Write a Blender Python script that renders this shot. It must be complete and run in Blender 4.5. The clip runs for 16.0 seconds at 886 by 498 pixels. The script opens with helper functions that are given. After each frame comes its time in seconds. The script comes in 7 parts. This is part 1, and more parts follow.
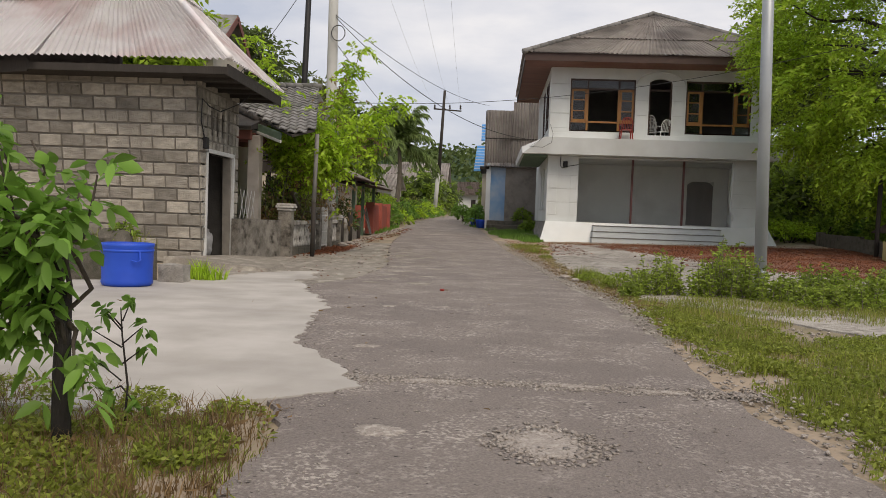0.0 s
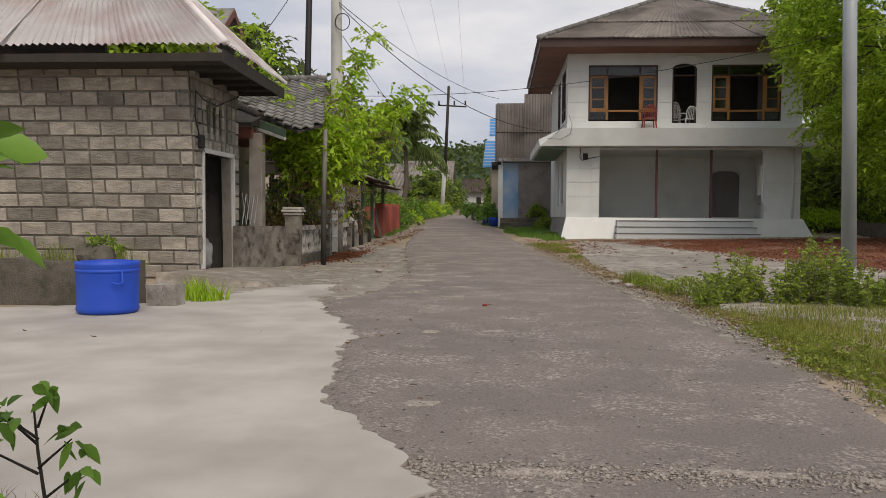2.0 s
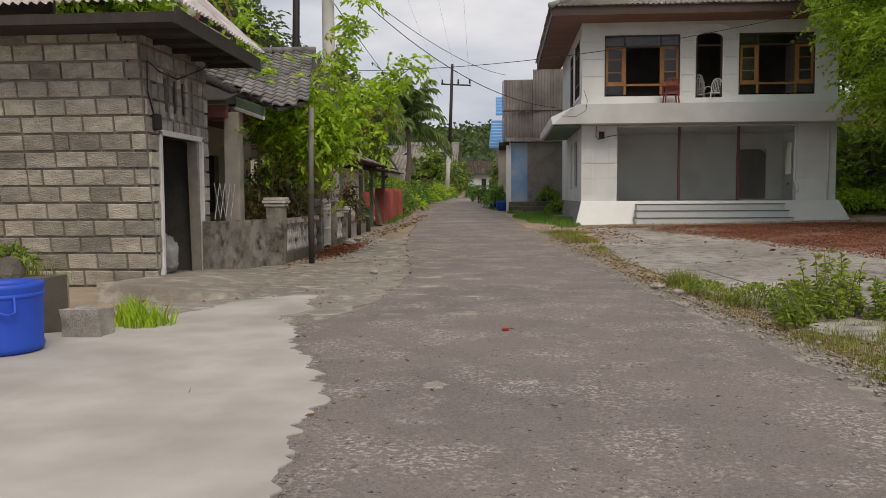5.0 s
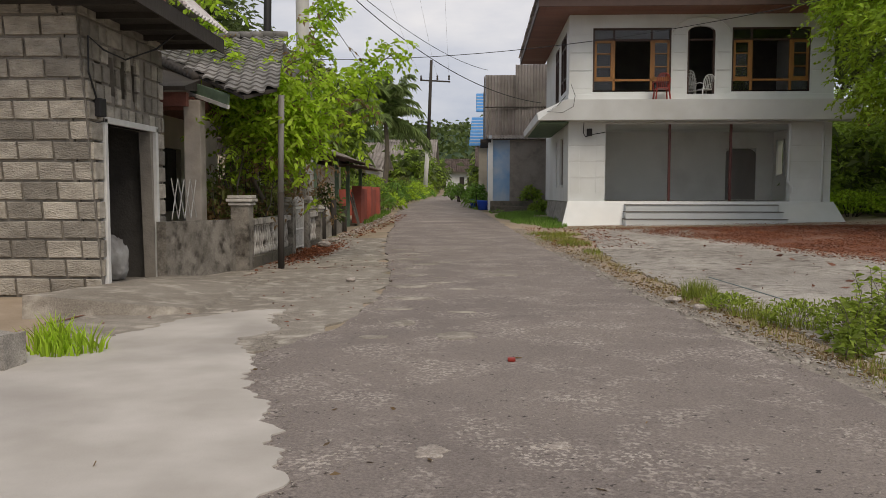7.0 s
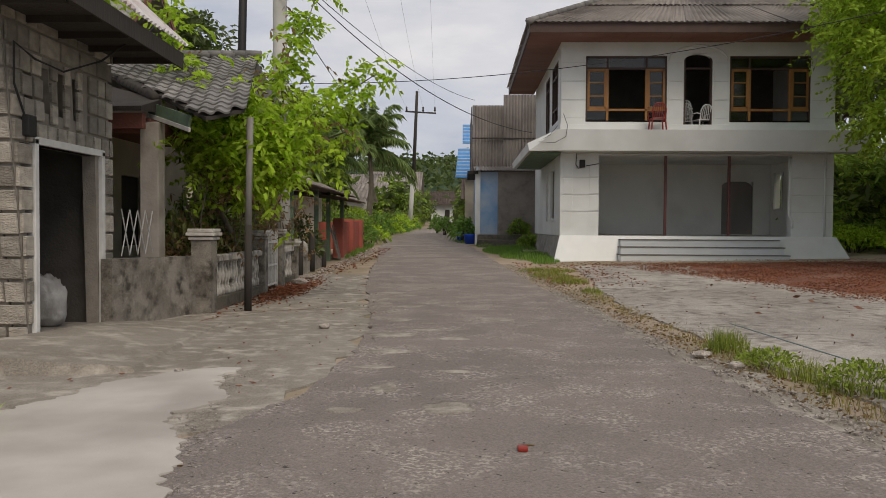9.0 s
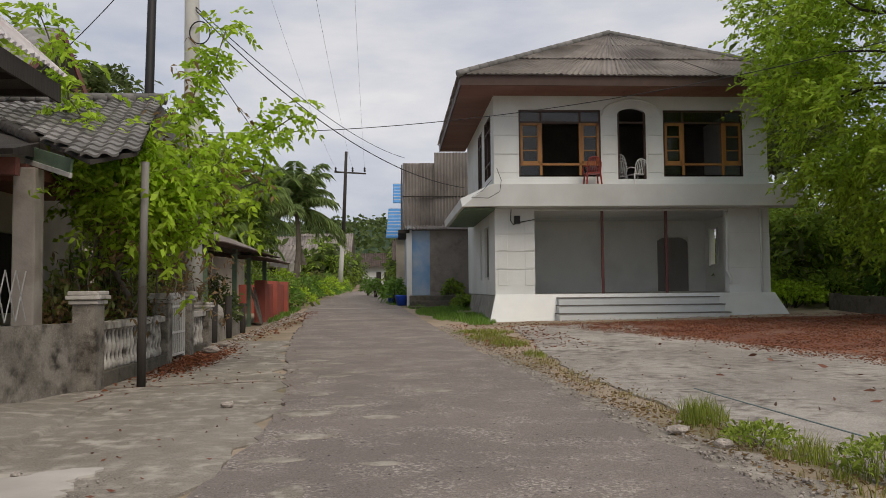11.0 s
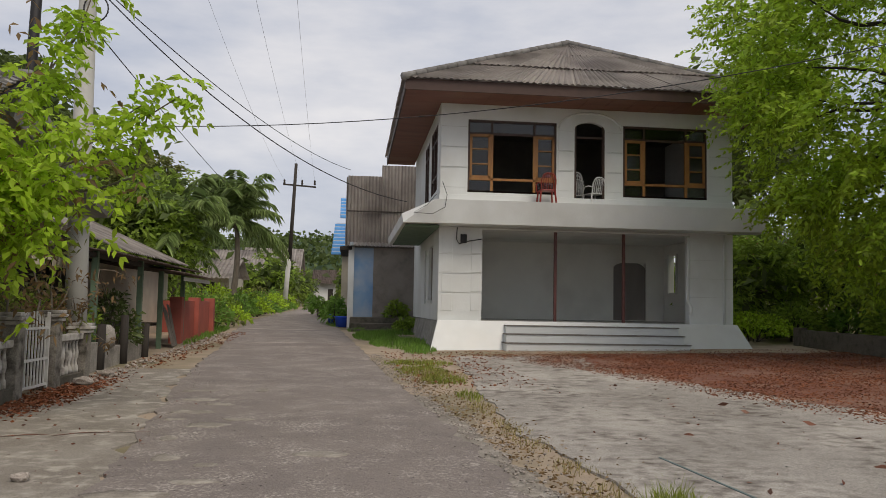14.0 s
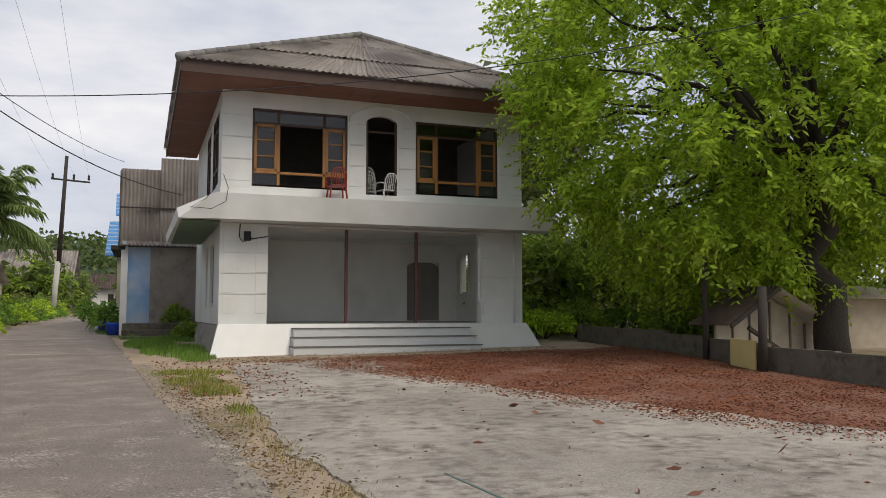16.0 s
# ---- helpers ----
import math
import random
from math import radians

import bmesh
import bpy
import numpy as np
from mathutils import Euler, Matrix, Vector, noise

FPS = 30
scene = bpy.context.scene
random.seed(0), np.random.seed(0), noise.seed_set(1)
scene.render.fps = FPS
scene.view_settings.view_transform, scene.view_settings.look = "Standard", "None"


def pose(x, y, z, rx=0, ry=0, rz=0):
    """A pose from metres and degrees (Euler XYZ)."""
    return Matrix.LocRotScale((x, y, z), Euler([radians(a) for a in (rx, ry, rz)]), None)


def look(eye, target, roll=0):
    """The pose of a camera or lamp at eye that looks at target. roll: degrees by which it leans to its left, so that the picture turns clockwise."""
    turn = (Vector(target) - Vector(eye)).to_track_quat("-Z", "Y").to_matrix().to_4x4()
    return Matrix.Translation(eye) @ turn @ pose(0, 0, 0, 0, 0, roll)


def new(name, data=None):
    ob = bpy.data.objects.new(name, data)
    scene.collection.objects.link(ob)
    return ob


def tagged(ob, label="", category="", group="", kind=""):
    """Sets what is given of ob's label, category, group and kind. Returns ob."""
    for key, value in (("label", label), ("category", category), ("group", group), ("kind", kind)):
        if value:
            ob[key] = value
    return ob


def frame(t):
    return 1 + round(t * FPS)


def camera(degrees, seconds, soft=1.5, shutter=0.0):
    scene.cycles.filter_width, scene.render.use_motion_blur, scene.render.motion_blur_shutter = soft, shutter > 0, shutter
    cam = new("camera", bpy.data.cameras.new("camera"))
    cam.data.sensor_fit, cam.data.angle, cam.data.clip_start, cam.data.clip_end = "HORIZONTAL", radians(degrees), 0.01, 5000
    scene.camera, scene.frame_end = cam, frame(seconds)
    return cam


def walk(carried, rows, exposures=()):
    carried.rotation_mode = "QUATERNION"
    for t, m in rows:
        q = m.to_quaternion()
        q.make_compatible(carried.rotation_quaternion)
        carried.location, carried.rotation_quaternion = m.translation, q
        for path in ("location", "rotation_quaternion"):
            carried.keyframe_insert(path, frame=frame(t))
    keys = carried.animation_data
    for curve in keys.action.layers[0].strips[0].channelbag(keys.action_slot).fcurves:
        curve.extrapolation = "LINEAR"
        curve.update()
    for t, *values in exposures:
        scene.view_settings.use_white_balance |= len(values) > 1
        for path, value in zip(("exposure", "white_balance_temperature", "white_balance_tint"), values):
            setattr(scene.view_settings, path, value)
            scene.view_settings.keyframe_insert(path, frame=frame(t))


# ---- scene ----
cam = camera(57.2, 16.0, 0.85)
PATH = [
    (0, (0.449, 1.076, 1.094), (0.323, 3.07, 1.012), 2.1),
    (0.5, (0.246, 1.56, 1.035), (0.115, 3.554, 0.964), 1.5),
    (1, (0.098, 2.047, 1.089), (-0.046, 4.04, 1.007), 1.5),
    (1.5, (-0.077, 2.504, 1.083), (-0.219, 4.497, 1.0), 0.6),
    (2, (-0.121, 2.897, 1.122), (-0.256, 4.891, 1.036), 0.4),
    (2.5, (-0.134, 3.286, 1.146), (-0.303, 5.276, 1.044), 0.3),
    (3, (-0.146, 3.66, 1.164), (-0.317, 5.648, 1.039), -0.4),
    (3.5, (-0.069, 3.996, 1.209), (-0.247, 5.984, 1.079), -0.5),
    (6, (-0.47, 5.953, 1.297), (-0.594, 7.945, 1.163), 0.0),
    (6.5, (-0.499, 6.259, 1.32), (-0.619, 8.251, 1.184), 0.3),
    (7, (-0.514, 6.562, 1.279), (-0.604, 8.556, 1.143), 0.1),
    (7.5, (-0.562, 6.865, 1.335), (-0.651, 8.859, 1.197), 0.5),
    (8, (-0.614, 7.194, 1.357), (-0.68, 9.188, 1.215), 0.6),
    (10.5, (-0.606, 9.11, 1.209), (-0.629, 11.107, 1.311), -0.3),
    (11, (-0.576, 9.4, 1.239), (-0.462, 11.395, 1.336), -0.5),
    (11.5, (-0.457, 9.864, 1.266), (-0.346, 11.858, 1.363), -0.2),
    (12, (-0.41, 10.237, 1.293), (-0.236, 12.225, 1.422), -0.0),
    (12.5, (-0.274, 10.534, 1.335), (-0.083, 12.52, 1.472), -0.6),
    (13, (-0.159, 10.91, 1.33), (0.047, 12.894, 1.472), 0.9),
    (13.5, (-0.065, 11.254, 1.354), (0.143, 13.238, 1.499), 1.1),
    (14, (0.091, 11.58, 1.37), (0.308, 13.563, 1.515), 1.1),
    (14.5, (0.213, 11.831, 1.377), (0.529, 13.801, 1.521), 1.0),
    (15, (0.297, 12.101, 1.396), (0.707, 14.053, 1.546), 0.5),
    (15.5, (0.453, 12.382, 1.376), (0.933, 14.318, 1.525), 0.3),
    (16, (0.58, 12.628, 1.338), (1.275, 14.497, 1.494), -0.0),
]
walk(cam, [(t, look(eye, target, roll)) for t, eye, target, roll in PATH], [(0, 0.2, 7550, 13.5), (1.5, 0.08, 7550, 13.5), (8, 0.08, 7550, 13.5), (10.5, -0.12, 7450, 13), (11, 0.04, 7450, 13), (14.5, 0.08, 7450, 13), (15.5, 0.02, 7450, 13), (16, 0.26, 7450, 13)])

# ---- light ----
SUN_EL, SUN_AZ = 50, 155
world = bpy.data.worlds.new("overcast_sky")
scene.world = world
world.use_nodes = True
wn, wl = world.node_tree.nodes, world.node_tree.links
wn.clear()
w_out = wn.new("ShaderNodeOutputWorld")
w_bg = wn.new("ShaderNodeBackground")
w_sky = wn.new("ShaderNodeTexSky")
w_sky.sky_type, w_sky.sun_disc = "NISHITA", False
w_sky.sun_elevation, w_sky.sun_rotation = radians(SUN_EL), radians(SUN_AZ)
w_tc = wn.new("ShaderNodeTexCoord")
w_map = wn.new("ShaderNodeMapping")
w_map.inputs["Scale"].default_value = (1.0, 1.0, 3.2)
w_noise = wn.new("ShaderNodeTexNoise")
w_noise.inputs["Scale"].default_value, w_noise.inputs["Detail"].default_value, w_noise.inputs["Roughness"].default_value = 2.3, 7, 0.55
w_ramp = wn.new("ShaderNodeValToRGB")
w_ramp.color_ramp.elements[0].position, w_ramp.color_ramp.elements[1].position = 0.42, 0.69
w_ramp.color_ramp.elements[0].color = (4.3, 5.1, 6.7, 1)
w_ramp.color_ramp.elements[1].color = (7.7, 8.2, 9.1, 1)
w_mix = wn.new("ShaderNodeMixRGB")
w_mix.inputs["Fac"].default_value = 0.9
wl.new(w_tc.outputs["Generated"], w_map.inputs["Vector"])
wl.new(w_map.outputs["Vector"], w_noise.inputs["Vector"])
wl.new(w_noise.outputs["Fac"], w_ramp.inputs["Fac"])
wl.new(w_sky.outputs["Color"], w_mix.inputs["Color1"])
wl.new(w_ramp.outputs["Color"], w_mix.inputs["Color2"])
wl.new(w_mix.outputs["Color"], w_bg.inputs["Color"])
w_bg.inputs["Strength"].default_value = 0.1
wl.new(w_bg.outputs["Background"], w_out.inputs["Surface"])
sun = new("sun", bpy.data.lights.new("sun", "SUN"))
sun.data.energy, sun.data.angle, sun.data.color = 1.85, radians(35), (1.0, 0.96, 0.9)
sun.matrix_world = look((0, 0, 30), (30 * math.cos(radians(SUN_EL)) * -0.42, 30 * math.cos(radians(SUN_EL)) * 0.91, 30 - 30 * math.sin(radians(SUN_EL))))


# ---- materials ----
def mat(name, c1, c2=None, rough=0.8, scale=6.0, bump=0.15, stain=None, stain_scale=0.7, stain_amt=0.5, metal=0.0, island=0.0, obj=0.0, stretch=(1, 1, 1), fine=6.0, spec=0.4, translucent=0.0, contrast=1.0):
    """A surface: two colours mixed by noise at two scales, stains, bump, and variation per piece."""
    m = bpy.data.materials.new(name)
    m.use_nodes = True
    n, l = m.node_tree.nodes, m.node_tree.links
    p = n["Principled BSDF"]
    p.inputs["Roughness"].default_value, p.inputs["Metallic"].default_value = rough, metal
    p.inputs["Specular IOR Level"].default_value = spec
    c2 = c2 or tuple(v * 0.72 for v in c1)
    geo = n.new("ShaderNodeNewGeometry")
    mp = n.new("ShaderNodeMapping")
    mp.inputs["Scale"].default_value = stretch
    l.new(geo.outputs["Position"], mp.inputs["Vector"])

    def noise_fac(sc, detail, lo, hi):
        t = n.new("ShaderNodeTexNoise")
        t.inputs["Scale"].default_value, t.inputs["Detail"].default_value = sc, detail
        l.new(mp.outputs["Vector"], t.inputs["Vector"])
        r = n.new("ShaderNodeMapRange")
        r.inputs["From Min"].default_value, r.inputs["From Max"].default_value = lo, hi
        l.new(t.outputs["Fac"], r.inputs["Value"])
        return t, r

    t1, r1 = noise_fac(scale, 6, 0.5 - 0.22 / contrast, 0.5 + 0.22 / contrast)
    mix = n.new("ShaderNodeMixRGB")
    mix.inputs["Color1"].default_value, mix.inputs["Color2"].default_value = (*c1, 1), (*c2, 1)
    l.new(r1.outputs["Result"], mix.inputs["Fac"])
    col = mix.outputs["Color"]
    if stain:
        t2, r2 = noise_fac(stain_scale, 8, 0.47, 0.68)
        mul = n.new("ShaderNodeMath")
        mul.operation = "MULTIPLY"
        mul.inputs[1].default_value = stain_amt
        l.new(r2.outputs["Result"], mul.inputs[0])
        mx = n.new("ShaderNodeMixRGB")
        mx.inputs["Color2"].default_value = (*stain, 1)
        l.new(mul.outputs[0], mx.inputs["Fac"])
        l.new(col, mx.inputs["Color1"])
        col = mx.outputs["Color"]
    if island or obj:
        if island:
            src = geo.outputs["Random Per Island"]
        else:
            oi = n.new("ShaderNodeObjectInfo")
            src = oi.outputs["Random"]
        amt = island or obj
        r3 = n.new("ShaderNodeMapRange")
        r3.inputs["To Min"].default_value, r3.inputs["To Max"].default_value = 1 - amt, 1 + amt
        l.new(src, r3.inputs["Value"])
        hs = n.new("ShaderNodeHueSaturation")
        l.new(r3.outputs["Result"], hs.inputs["Value"])
        l.new(col, hs.inputs["Color"])
        col = hs.outputs["Color"]
    l.new(col, p.inputs["Base Color"])
    if bump:
        tb = n.new("ShaderNodeTexNoise")
        tb.inputs["Scale"].default_value, tb.inputs["Detail"].default_value = scale * fine, 5
        l.new(mp.outputs["Vector"], tb.inputs["Vector"])
        bp = n.new("ShaderNodeBump")
        bp.inputs["Strength"].default_value, bp.inputs["Distance"].default_value = bump, 0.03
        l.new(tb.outputs["Fac"], bp.inputs["Height"])
        l.new(bp.outputs["Normal"], p.inputs["Normal"])
    if translucent:
        tr = n.new("ShaderNodeBsdfTranslucent")
        l.new(col, tr.inputs["Color"])
        ms = n.new("ShaderNodeMixShader")
        ms.inputs["Fac"].default_value = translucent
        l.new(p.outputs["BSDF"], ms.inputs[1])
        l.new(tr.outputs["BSDF"], ms.inputs[2])
        l.new(ms.outputs["Shader"], n["Material Output"].inputs["Surface"])
    return m


M = {}


def asphalt_mat(name, dark, light, chip, wear_lo, wear_hi, chip_scale=34.0, hard=0.1, pitted=True, broad_scale=0.55, wear_scale=1.5):
    """Worn asphalt: fine aggregate, broad traffic bands, and pale chips showing where the skin has gone."""
    m = bpy.data.materials.new(name)
    m.use_nodes = True
    n, l = m.node_tree.nodes, m.node_tree.links
    p = n["Principled BSDF"]
    p.inputs["Roughness"].default_value, p.inputs["Specular IOR Level"].default_value = 0.92, 0.25
    geo = n.new("ShaderNodeNewGeometry")

    def tex(scale, detail, lo, hi, rough=0.6):
        t = n.new("ShaderNodeTexNoise")
        t.inputs["Scale"].default_value, t.inputs["Detail"].default_value, t.inputs["Roughness"].default_value = scale, detail, rough
        l.new(geo.outputs["Position"], t.inputs["Vector"])
        r = n.new("ShaderNodeMapRange")
        r.inputs["From Min"].default_value, r.inputs["From Max"].default_value = lo, hi
        l.new(t.outputs["Fac"], r.inputs["Value"])
        return r.outputs["Result"], t.outputs["Fac"]

    def mixed(fac, c1, c2):
        x = n.new("ShaderNodeMixRGB")
        l.new(fac, x.inputs["Fac"])
        for k, c in ((1, c1), (2, c2)):
            if isinstance(c, tuple):
                x.inputs[k].default_value = (*c, 1)
            else:
                l.new(c, x.inputs[k])
        return x.outputs["Color"]

    def times(a, b):
        x = n.new("ShaderNodeMath")
        x.operation = "MULTIPLY"
        l.new(a, x.inputs[0])
        l.new(b, x.inputs[1])
        return x.outputs[0]

    broad, _ = tex(broad_scale, 6, 0.4, 0.6)
    fine, fine_raw = tex(70, 3, 0.3, 0.7, 0.75)
    col = mixed(broad, dark, light)
    speck = mixed(fine, tuple(v * 0.62 for v in dark), tuple(v * 1.35 for v in light))
    half = n.new("ShaderNodeMixRGB")
    half.inputs["Fac"].default_value = 0.55
    l.new(col, half.inputs[1])
    l.new(speck, half.inputs[2])
    wear, _ = tex(wear_scale, 6, wear_lo, wear_hi, 0.65)
    chips, chip_raw = tex(chip_scale, 6, 0.55 - hard / 2, 0.55 + hard / 2)
    col = mixed(times(wear, chips), half.outputs["Color"], chip)
    if pitted:
        pits, _ = tex(21, 2, 0.66, 0.74)
        col = mixed(pits, col, tuple(v * 0.3 for v in dark))
    l.new(col, p.inputs["Base Color"])
    bp = n.new("ShaderNodeBump")
    bp.inputs["Strength"].default_value, bp.inputs["Distance"].default_value = 0.7, 0.02
    l.new(fine_raw, bp.inputs["Height"])
    bp2 = n.new("ShaderNodeBump")
    bp2.inputs["Strength"].default_value, bp2.inputs["Distance"].default_value = 0.5, 0.03
    l.new(chip_raw, bp2.inputs["Height"])
    l.new(bp.outputs["Normal"], bp2.inputs["Normal"])
    l.new(bp2.outputs["Normal"], p.inputs["Normal"])
    return m


M["asphalt"] = asphalt_mat("asphalt", (0.185, 0.158, 0.145), (0.262, 0.226, 0.2), (0.52, 0.465, 0.41), 0.47, 0.66)
M["patch"] = asphalt_mat("worn_patch", (0.30, 0.26, 0.225), (0.38, 0.335, 0.295), (0.5, 0.45, 0.40), 0.35, 0.5, 26.0)
M["yard_concrete"] = asphalt_mat("yard_concrete", (0.19, 0.172, 0.15), (0.5, 0.463, 0.41), (0.12, 0.102, 0.085), 0.38, 0.58, 5.0, 0.26, False, 0.33, 0.8)
M["old_verge"] = asphalt_mat("old_verge_concrete", (0.185, 0.16, 0.13), (0.31, 0.28, 0.238), (0.46, 0.42, 0.36), 0.38, 0.58, 4.2, 0.16, False, 0.8)
M["fence_wall"] = asphalt_mat("fence_wall_cement", (0.13, 0.115, 0.097), (0.33, 0.303, 0.26), (0.055, 0.047, 0.038), 0.36, 0.52, 5.0, 0.22, False, 1.9, 2.4)
M["step_edge"] = mat("worn_step_edge", (0.12, 0.11, 0.1), (0.2, 0.185, 0.165), 0.85, 6, 0.3)
M["new_concrete"] = mat("new_concrete", (0.47, 0.44, 0.4), (0.375, 0.348, 0.31), 0.9, 1.7, 0.12, (0.27, 0.248, 0.22), 0.6, 0.75, fine=36, contrast=1.5)
M["old_concrete"] = asphalt_mat("old_concrete", (0.20, 0.183, 0.16), (0.44, 0.41, 0.365), (0.085, 0.078, 0.066), 0.4, 0.6, 3.5, 0.35, False, 1.4, 2.2)
M["mossy_wall"] = asphalt_mat("mossy_wall", (0.085, 0.075, 0.062), (0.165, 0.145, 0.12), (0.05, 0.055, 0.035), 0.4, 0.62, 6.0, 0.4, False)
M["render"] = asphalt_mat("raw_render", (0.25, 0.22, 0.195), (0.33, 0.295, 0.26), (0.17, 0.15, 0.135), 0.42, 0.66, 3.0, 0.5, False)
M["column"] = mat("limewashed_column", (0.5, 0.455, 0.4), (0.38, 0.34, 0.295), 0.9, 3, 0.2, (0.2, 0.17, 0.14), 1.6, 0.7)
M["kerb"] = mat("rough_concrete", (0.36, 0.34, 0.31), (0.22, 0.21, 0.19), 0.95, 5, 0.6, (0.12, 0.11, 0.1), 1.5, 0.6)
M["earth"] = mat("sandy_earth", (0.40, 0.315, 0.235), (0.29, 0.23, 0.165), 0.95, 2.0, 0.5, (0.13, 0.12, 0.055), 0.35, 0.8, fine=10)
M["block"] = mat("concrete_block", (0.44, 0.405, 0.345), (0.31, 0.283, 0.24), 0.95, 7, 1.0, (0.23, 0.21, 0.18), 1.3, 0.7, obj=0.36, stretch=(0.7, 1, 1.6), contrast=1.6)
M["mortar"] = mat("mortar", (0.28, 0.255, 0.22), (0.2, 0.18, 0.155), 0.95, 6, 0.4)
M["white_wall"] = mat("white_paint", (0.69, 0.715, 0.705), (0.62, 0.645, 0.635), 0.65, 1.4, 0.08, (0.47, 0.47, 0.44), 0.6, 0.45, fine=12)
M["white_tile"] = mat("white_tile", (0.62, 0.645, 0.64), (0.56, 0.585, 0.58), 0.35, 2, 0.03, (0.62, 0.60, 0.55), 0.8, 0.3, obj=0.02)
# grey of the thin proud strips that draw the wall's groove lines
M["groove"] = mat("grey_groove_strip", (0.5, 0.5, 0.48), (0.42, 0.42, 0.4), 0.9, 4, 0)
M["grey_wall"] = mat("grey_plaster", (0.85, 0.86, 0.82), (0.8, 0.81, 0.77), 0.75, 1.2, 0.08, (0.56, 0.56, 0.52), 0.6, 0.4)
# interior colour set dark to stand for the gloom indoors
M["unlit_inside"] = mat("unlit_inside_plaster", (0.16, 0.15, 0.14), None, 0.9, 2, 0.1)
M["grey_door"] = mat("grey_brown_door", (0.27, 0.25, 0.235), (0.23, 0.215, 0.2), 0.6, 3, 0.08, stretch=(1, 1, 0.2))
M["terrazzo"] = mat("grey_floor", (0.42, 0.42, 0.40), None, 0.5, 8, 0.05)
M["soffit"] = mat("red_brown_boards", (0.24, 0.1, 0.062), (0.17, 0.07, 0.046), 0.6, 3, 0.15, (0.3, 0.2, 0.15), 0.8, 0.35, stretch=(0.3, 1, 1))
M["fascia"] = mat("dark_brown_fascia", (0.07, 0.038, 0.03), None, 0.6, 4, 0.15)
M["asbestos"] = mat("fibre_cement", (0.47, 0.43, 0.395), (0.34, 0.305, 0.28), 0.95, 1.3, 0.3, (0.12, 0.105, 0.1), 0.6, 0.6, obj=0.12)
M["zinc"] = mat("weathered_zinc", (0.84, 0.815, 0.81), (0.74, 0.7, 0.69), 0.6, 1.6, 0.1, (0.5, 0.3, 0.28), 0.9, 0.5)
M["rust"] = mat("rusty_zinc", (0.2, 0.15, 0.125), (0.12, 0.09, 0.075), 0.8, 2.5, 0.2, (0.06, 0.045, 0.04), 1, 0.5)
M["roof_tile"] = mat("grey_roof_tile", (0.26, 0.25, 0.24), (0.16, 0.155, 0.15), 0.9, 4, 0.3, (0.07, 0.07, 0.06), 1.2, 0.6, obj=0.2)
M["frame_wood"] = mat("varnished_frame", (0.36, 0.17, 0.05), (0.25, 0.11, 0.035), 0.45, 6, 0.1, stretch=(1, 1, 0.2))
M["dark_frame"] = mat("dark_frame", (0.06, 0.032, 0.024), None, 0.5, 6, 0.1)
M["red_post"] = mat("dull_red_steel", (0.13, 0.045, 0.04), None, 0.5, 8, 0.1)
M["red_beam"] = mat("faded_red_wood", (0.25, 0.09, 0.065), (0.17, 0.065, 0.05), 0.7, 4, 0.2)
M["green_wood"] = mat("green_painted_wood", (0.13, 0.2, 0.13), (0.085, 0.13, 0.085), 0.7, 5, 0.2)
M["wood_old"] = mat("weathered_timber", (0.19, 0.165, 0.14), (0.115, 0.098, 0.082), 0.9, 5, 0.4, stretch=(1, 1, 0.15))
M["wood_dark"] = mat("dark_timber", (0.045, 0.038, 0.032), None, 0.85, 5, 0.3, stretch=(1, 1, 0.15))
M["steel"] = mat("galvanised_steel", (0.42, 0.45, 0.47), (0.36, 0.385, 0.40), 0.45, 2, 0.05, (0.3, 0.31, 0.31), 1.4, 0.4, metal=0.4)
M["pole_grey"] = mat("weathered_pole", (0.30, 0.29, 0.27), (0.2, 0.19, 0.175), 0.8, 5, 0.2, (0.1, 0.09, 0.08), 1.5, 0.6, stretch=(1, 1, 0.3))
M["pole_concrete"] = mat("spun_concrete", (0.46, 0.46, 0.43), (0.39, 0.39, 0.365), 0.85, 2, 0.2, (0.27, 0.27, 0.24), 0.7, 0.5)
M["black_metal"] = mat("tarred_pole", (0.018, 0.017, 0.018), None, 0.6, 5, 0.1)
M["wire"] = mat("cable", (0.02, 0.02, 0.022), None, 0.6, 5, 0)
M["blue_plastic"] = mat("blue_plastic", (0.012, 0.08, 0.54), (0.01, 0.06, 0.43), 0.5, 3, 0.05, (0.03, 0.12, 0.55), 1.2, 0.4)
M["blue_roof"] = mat("blue_metal_tile", (0.13, 0.42, 0.85), (0.1, 0.34, 0.75), 0.35, 3, 0.05)
M["blue_paint"] = mat("faded_blue_paint", (0.30, 0.42, 0.55), (0.09, 0.27, 0.55), 0.8, 0.8, 0.1, (0.5, 0.54, 0.56), 0.7, 0.8)
M["brick_red"] = mat("red_painted_wall", (0.42, 0.105, 0.075), (0.33, 0.085, 0.06), 0.8, 2, 0.2, (0.18, 0.06, 0.05), 0.9, 0.5)
M["red_plastic"] = mat("red_plastic", (0.28, 0.03, 0.02), None, 0.4, 4, 0)
M["white_plastic"] = mat("white_plastic", (0.72, 0.72, 0.70), None, 0.4, 4, 0)
M["white_iron"] = mat("white_painted_iron", (0.66, 0.66, 0.64), (0.5, 0.48, 0.45), 0.5, 8, 0.1)
M["baluster"] = mat("old_white_cement", (0.56, 0.54, 0.50), (0.34, 0.31, 0.27), 0.9, 5, 0.35, (0.07, 0.06, 0.05), 4.5, 1.0)
M["cream"] = mat("cream_wall", (0.55, 0.50, 0.40), (0.45, 0.41, 0.33), 0.85, 2, 0.1, (0.3, 0.27, 0.22), 0.8, 0.5)
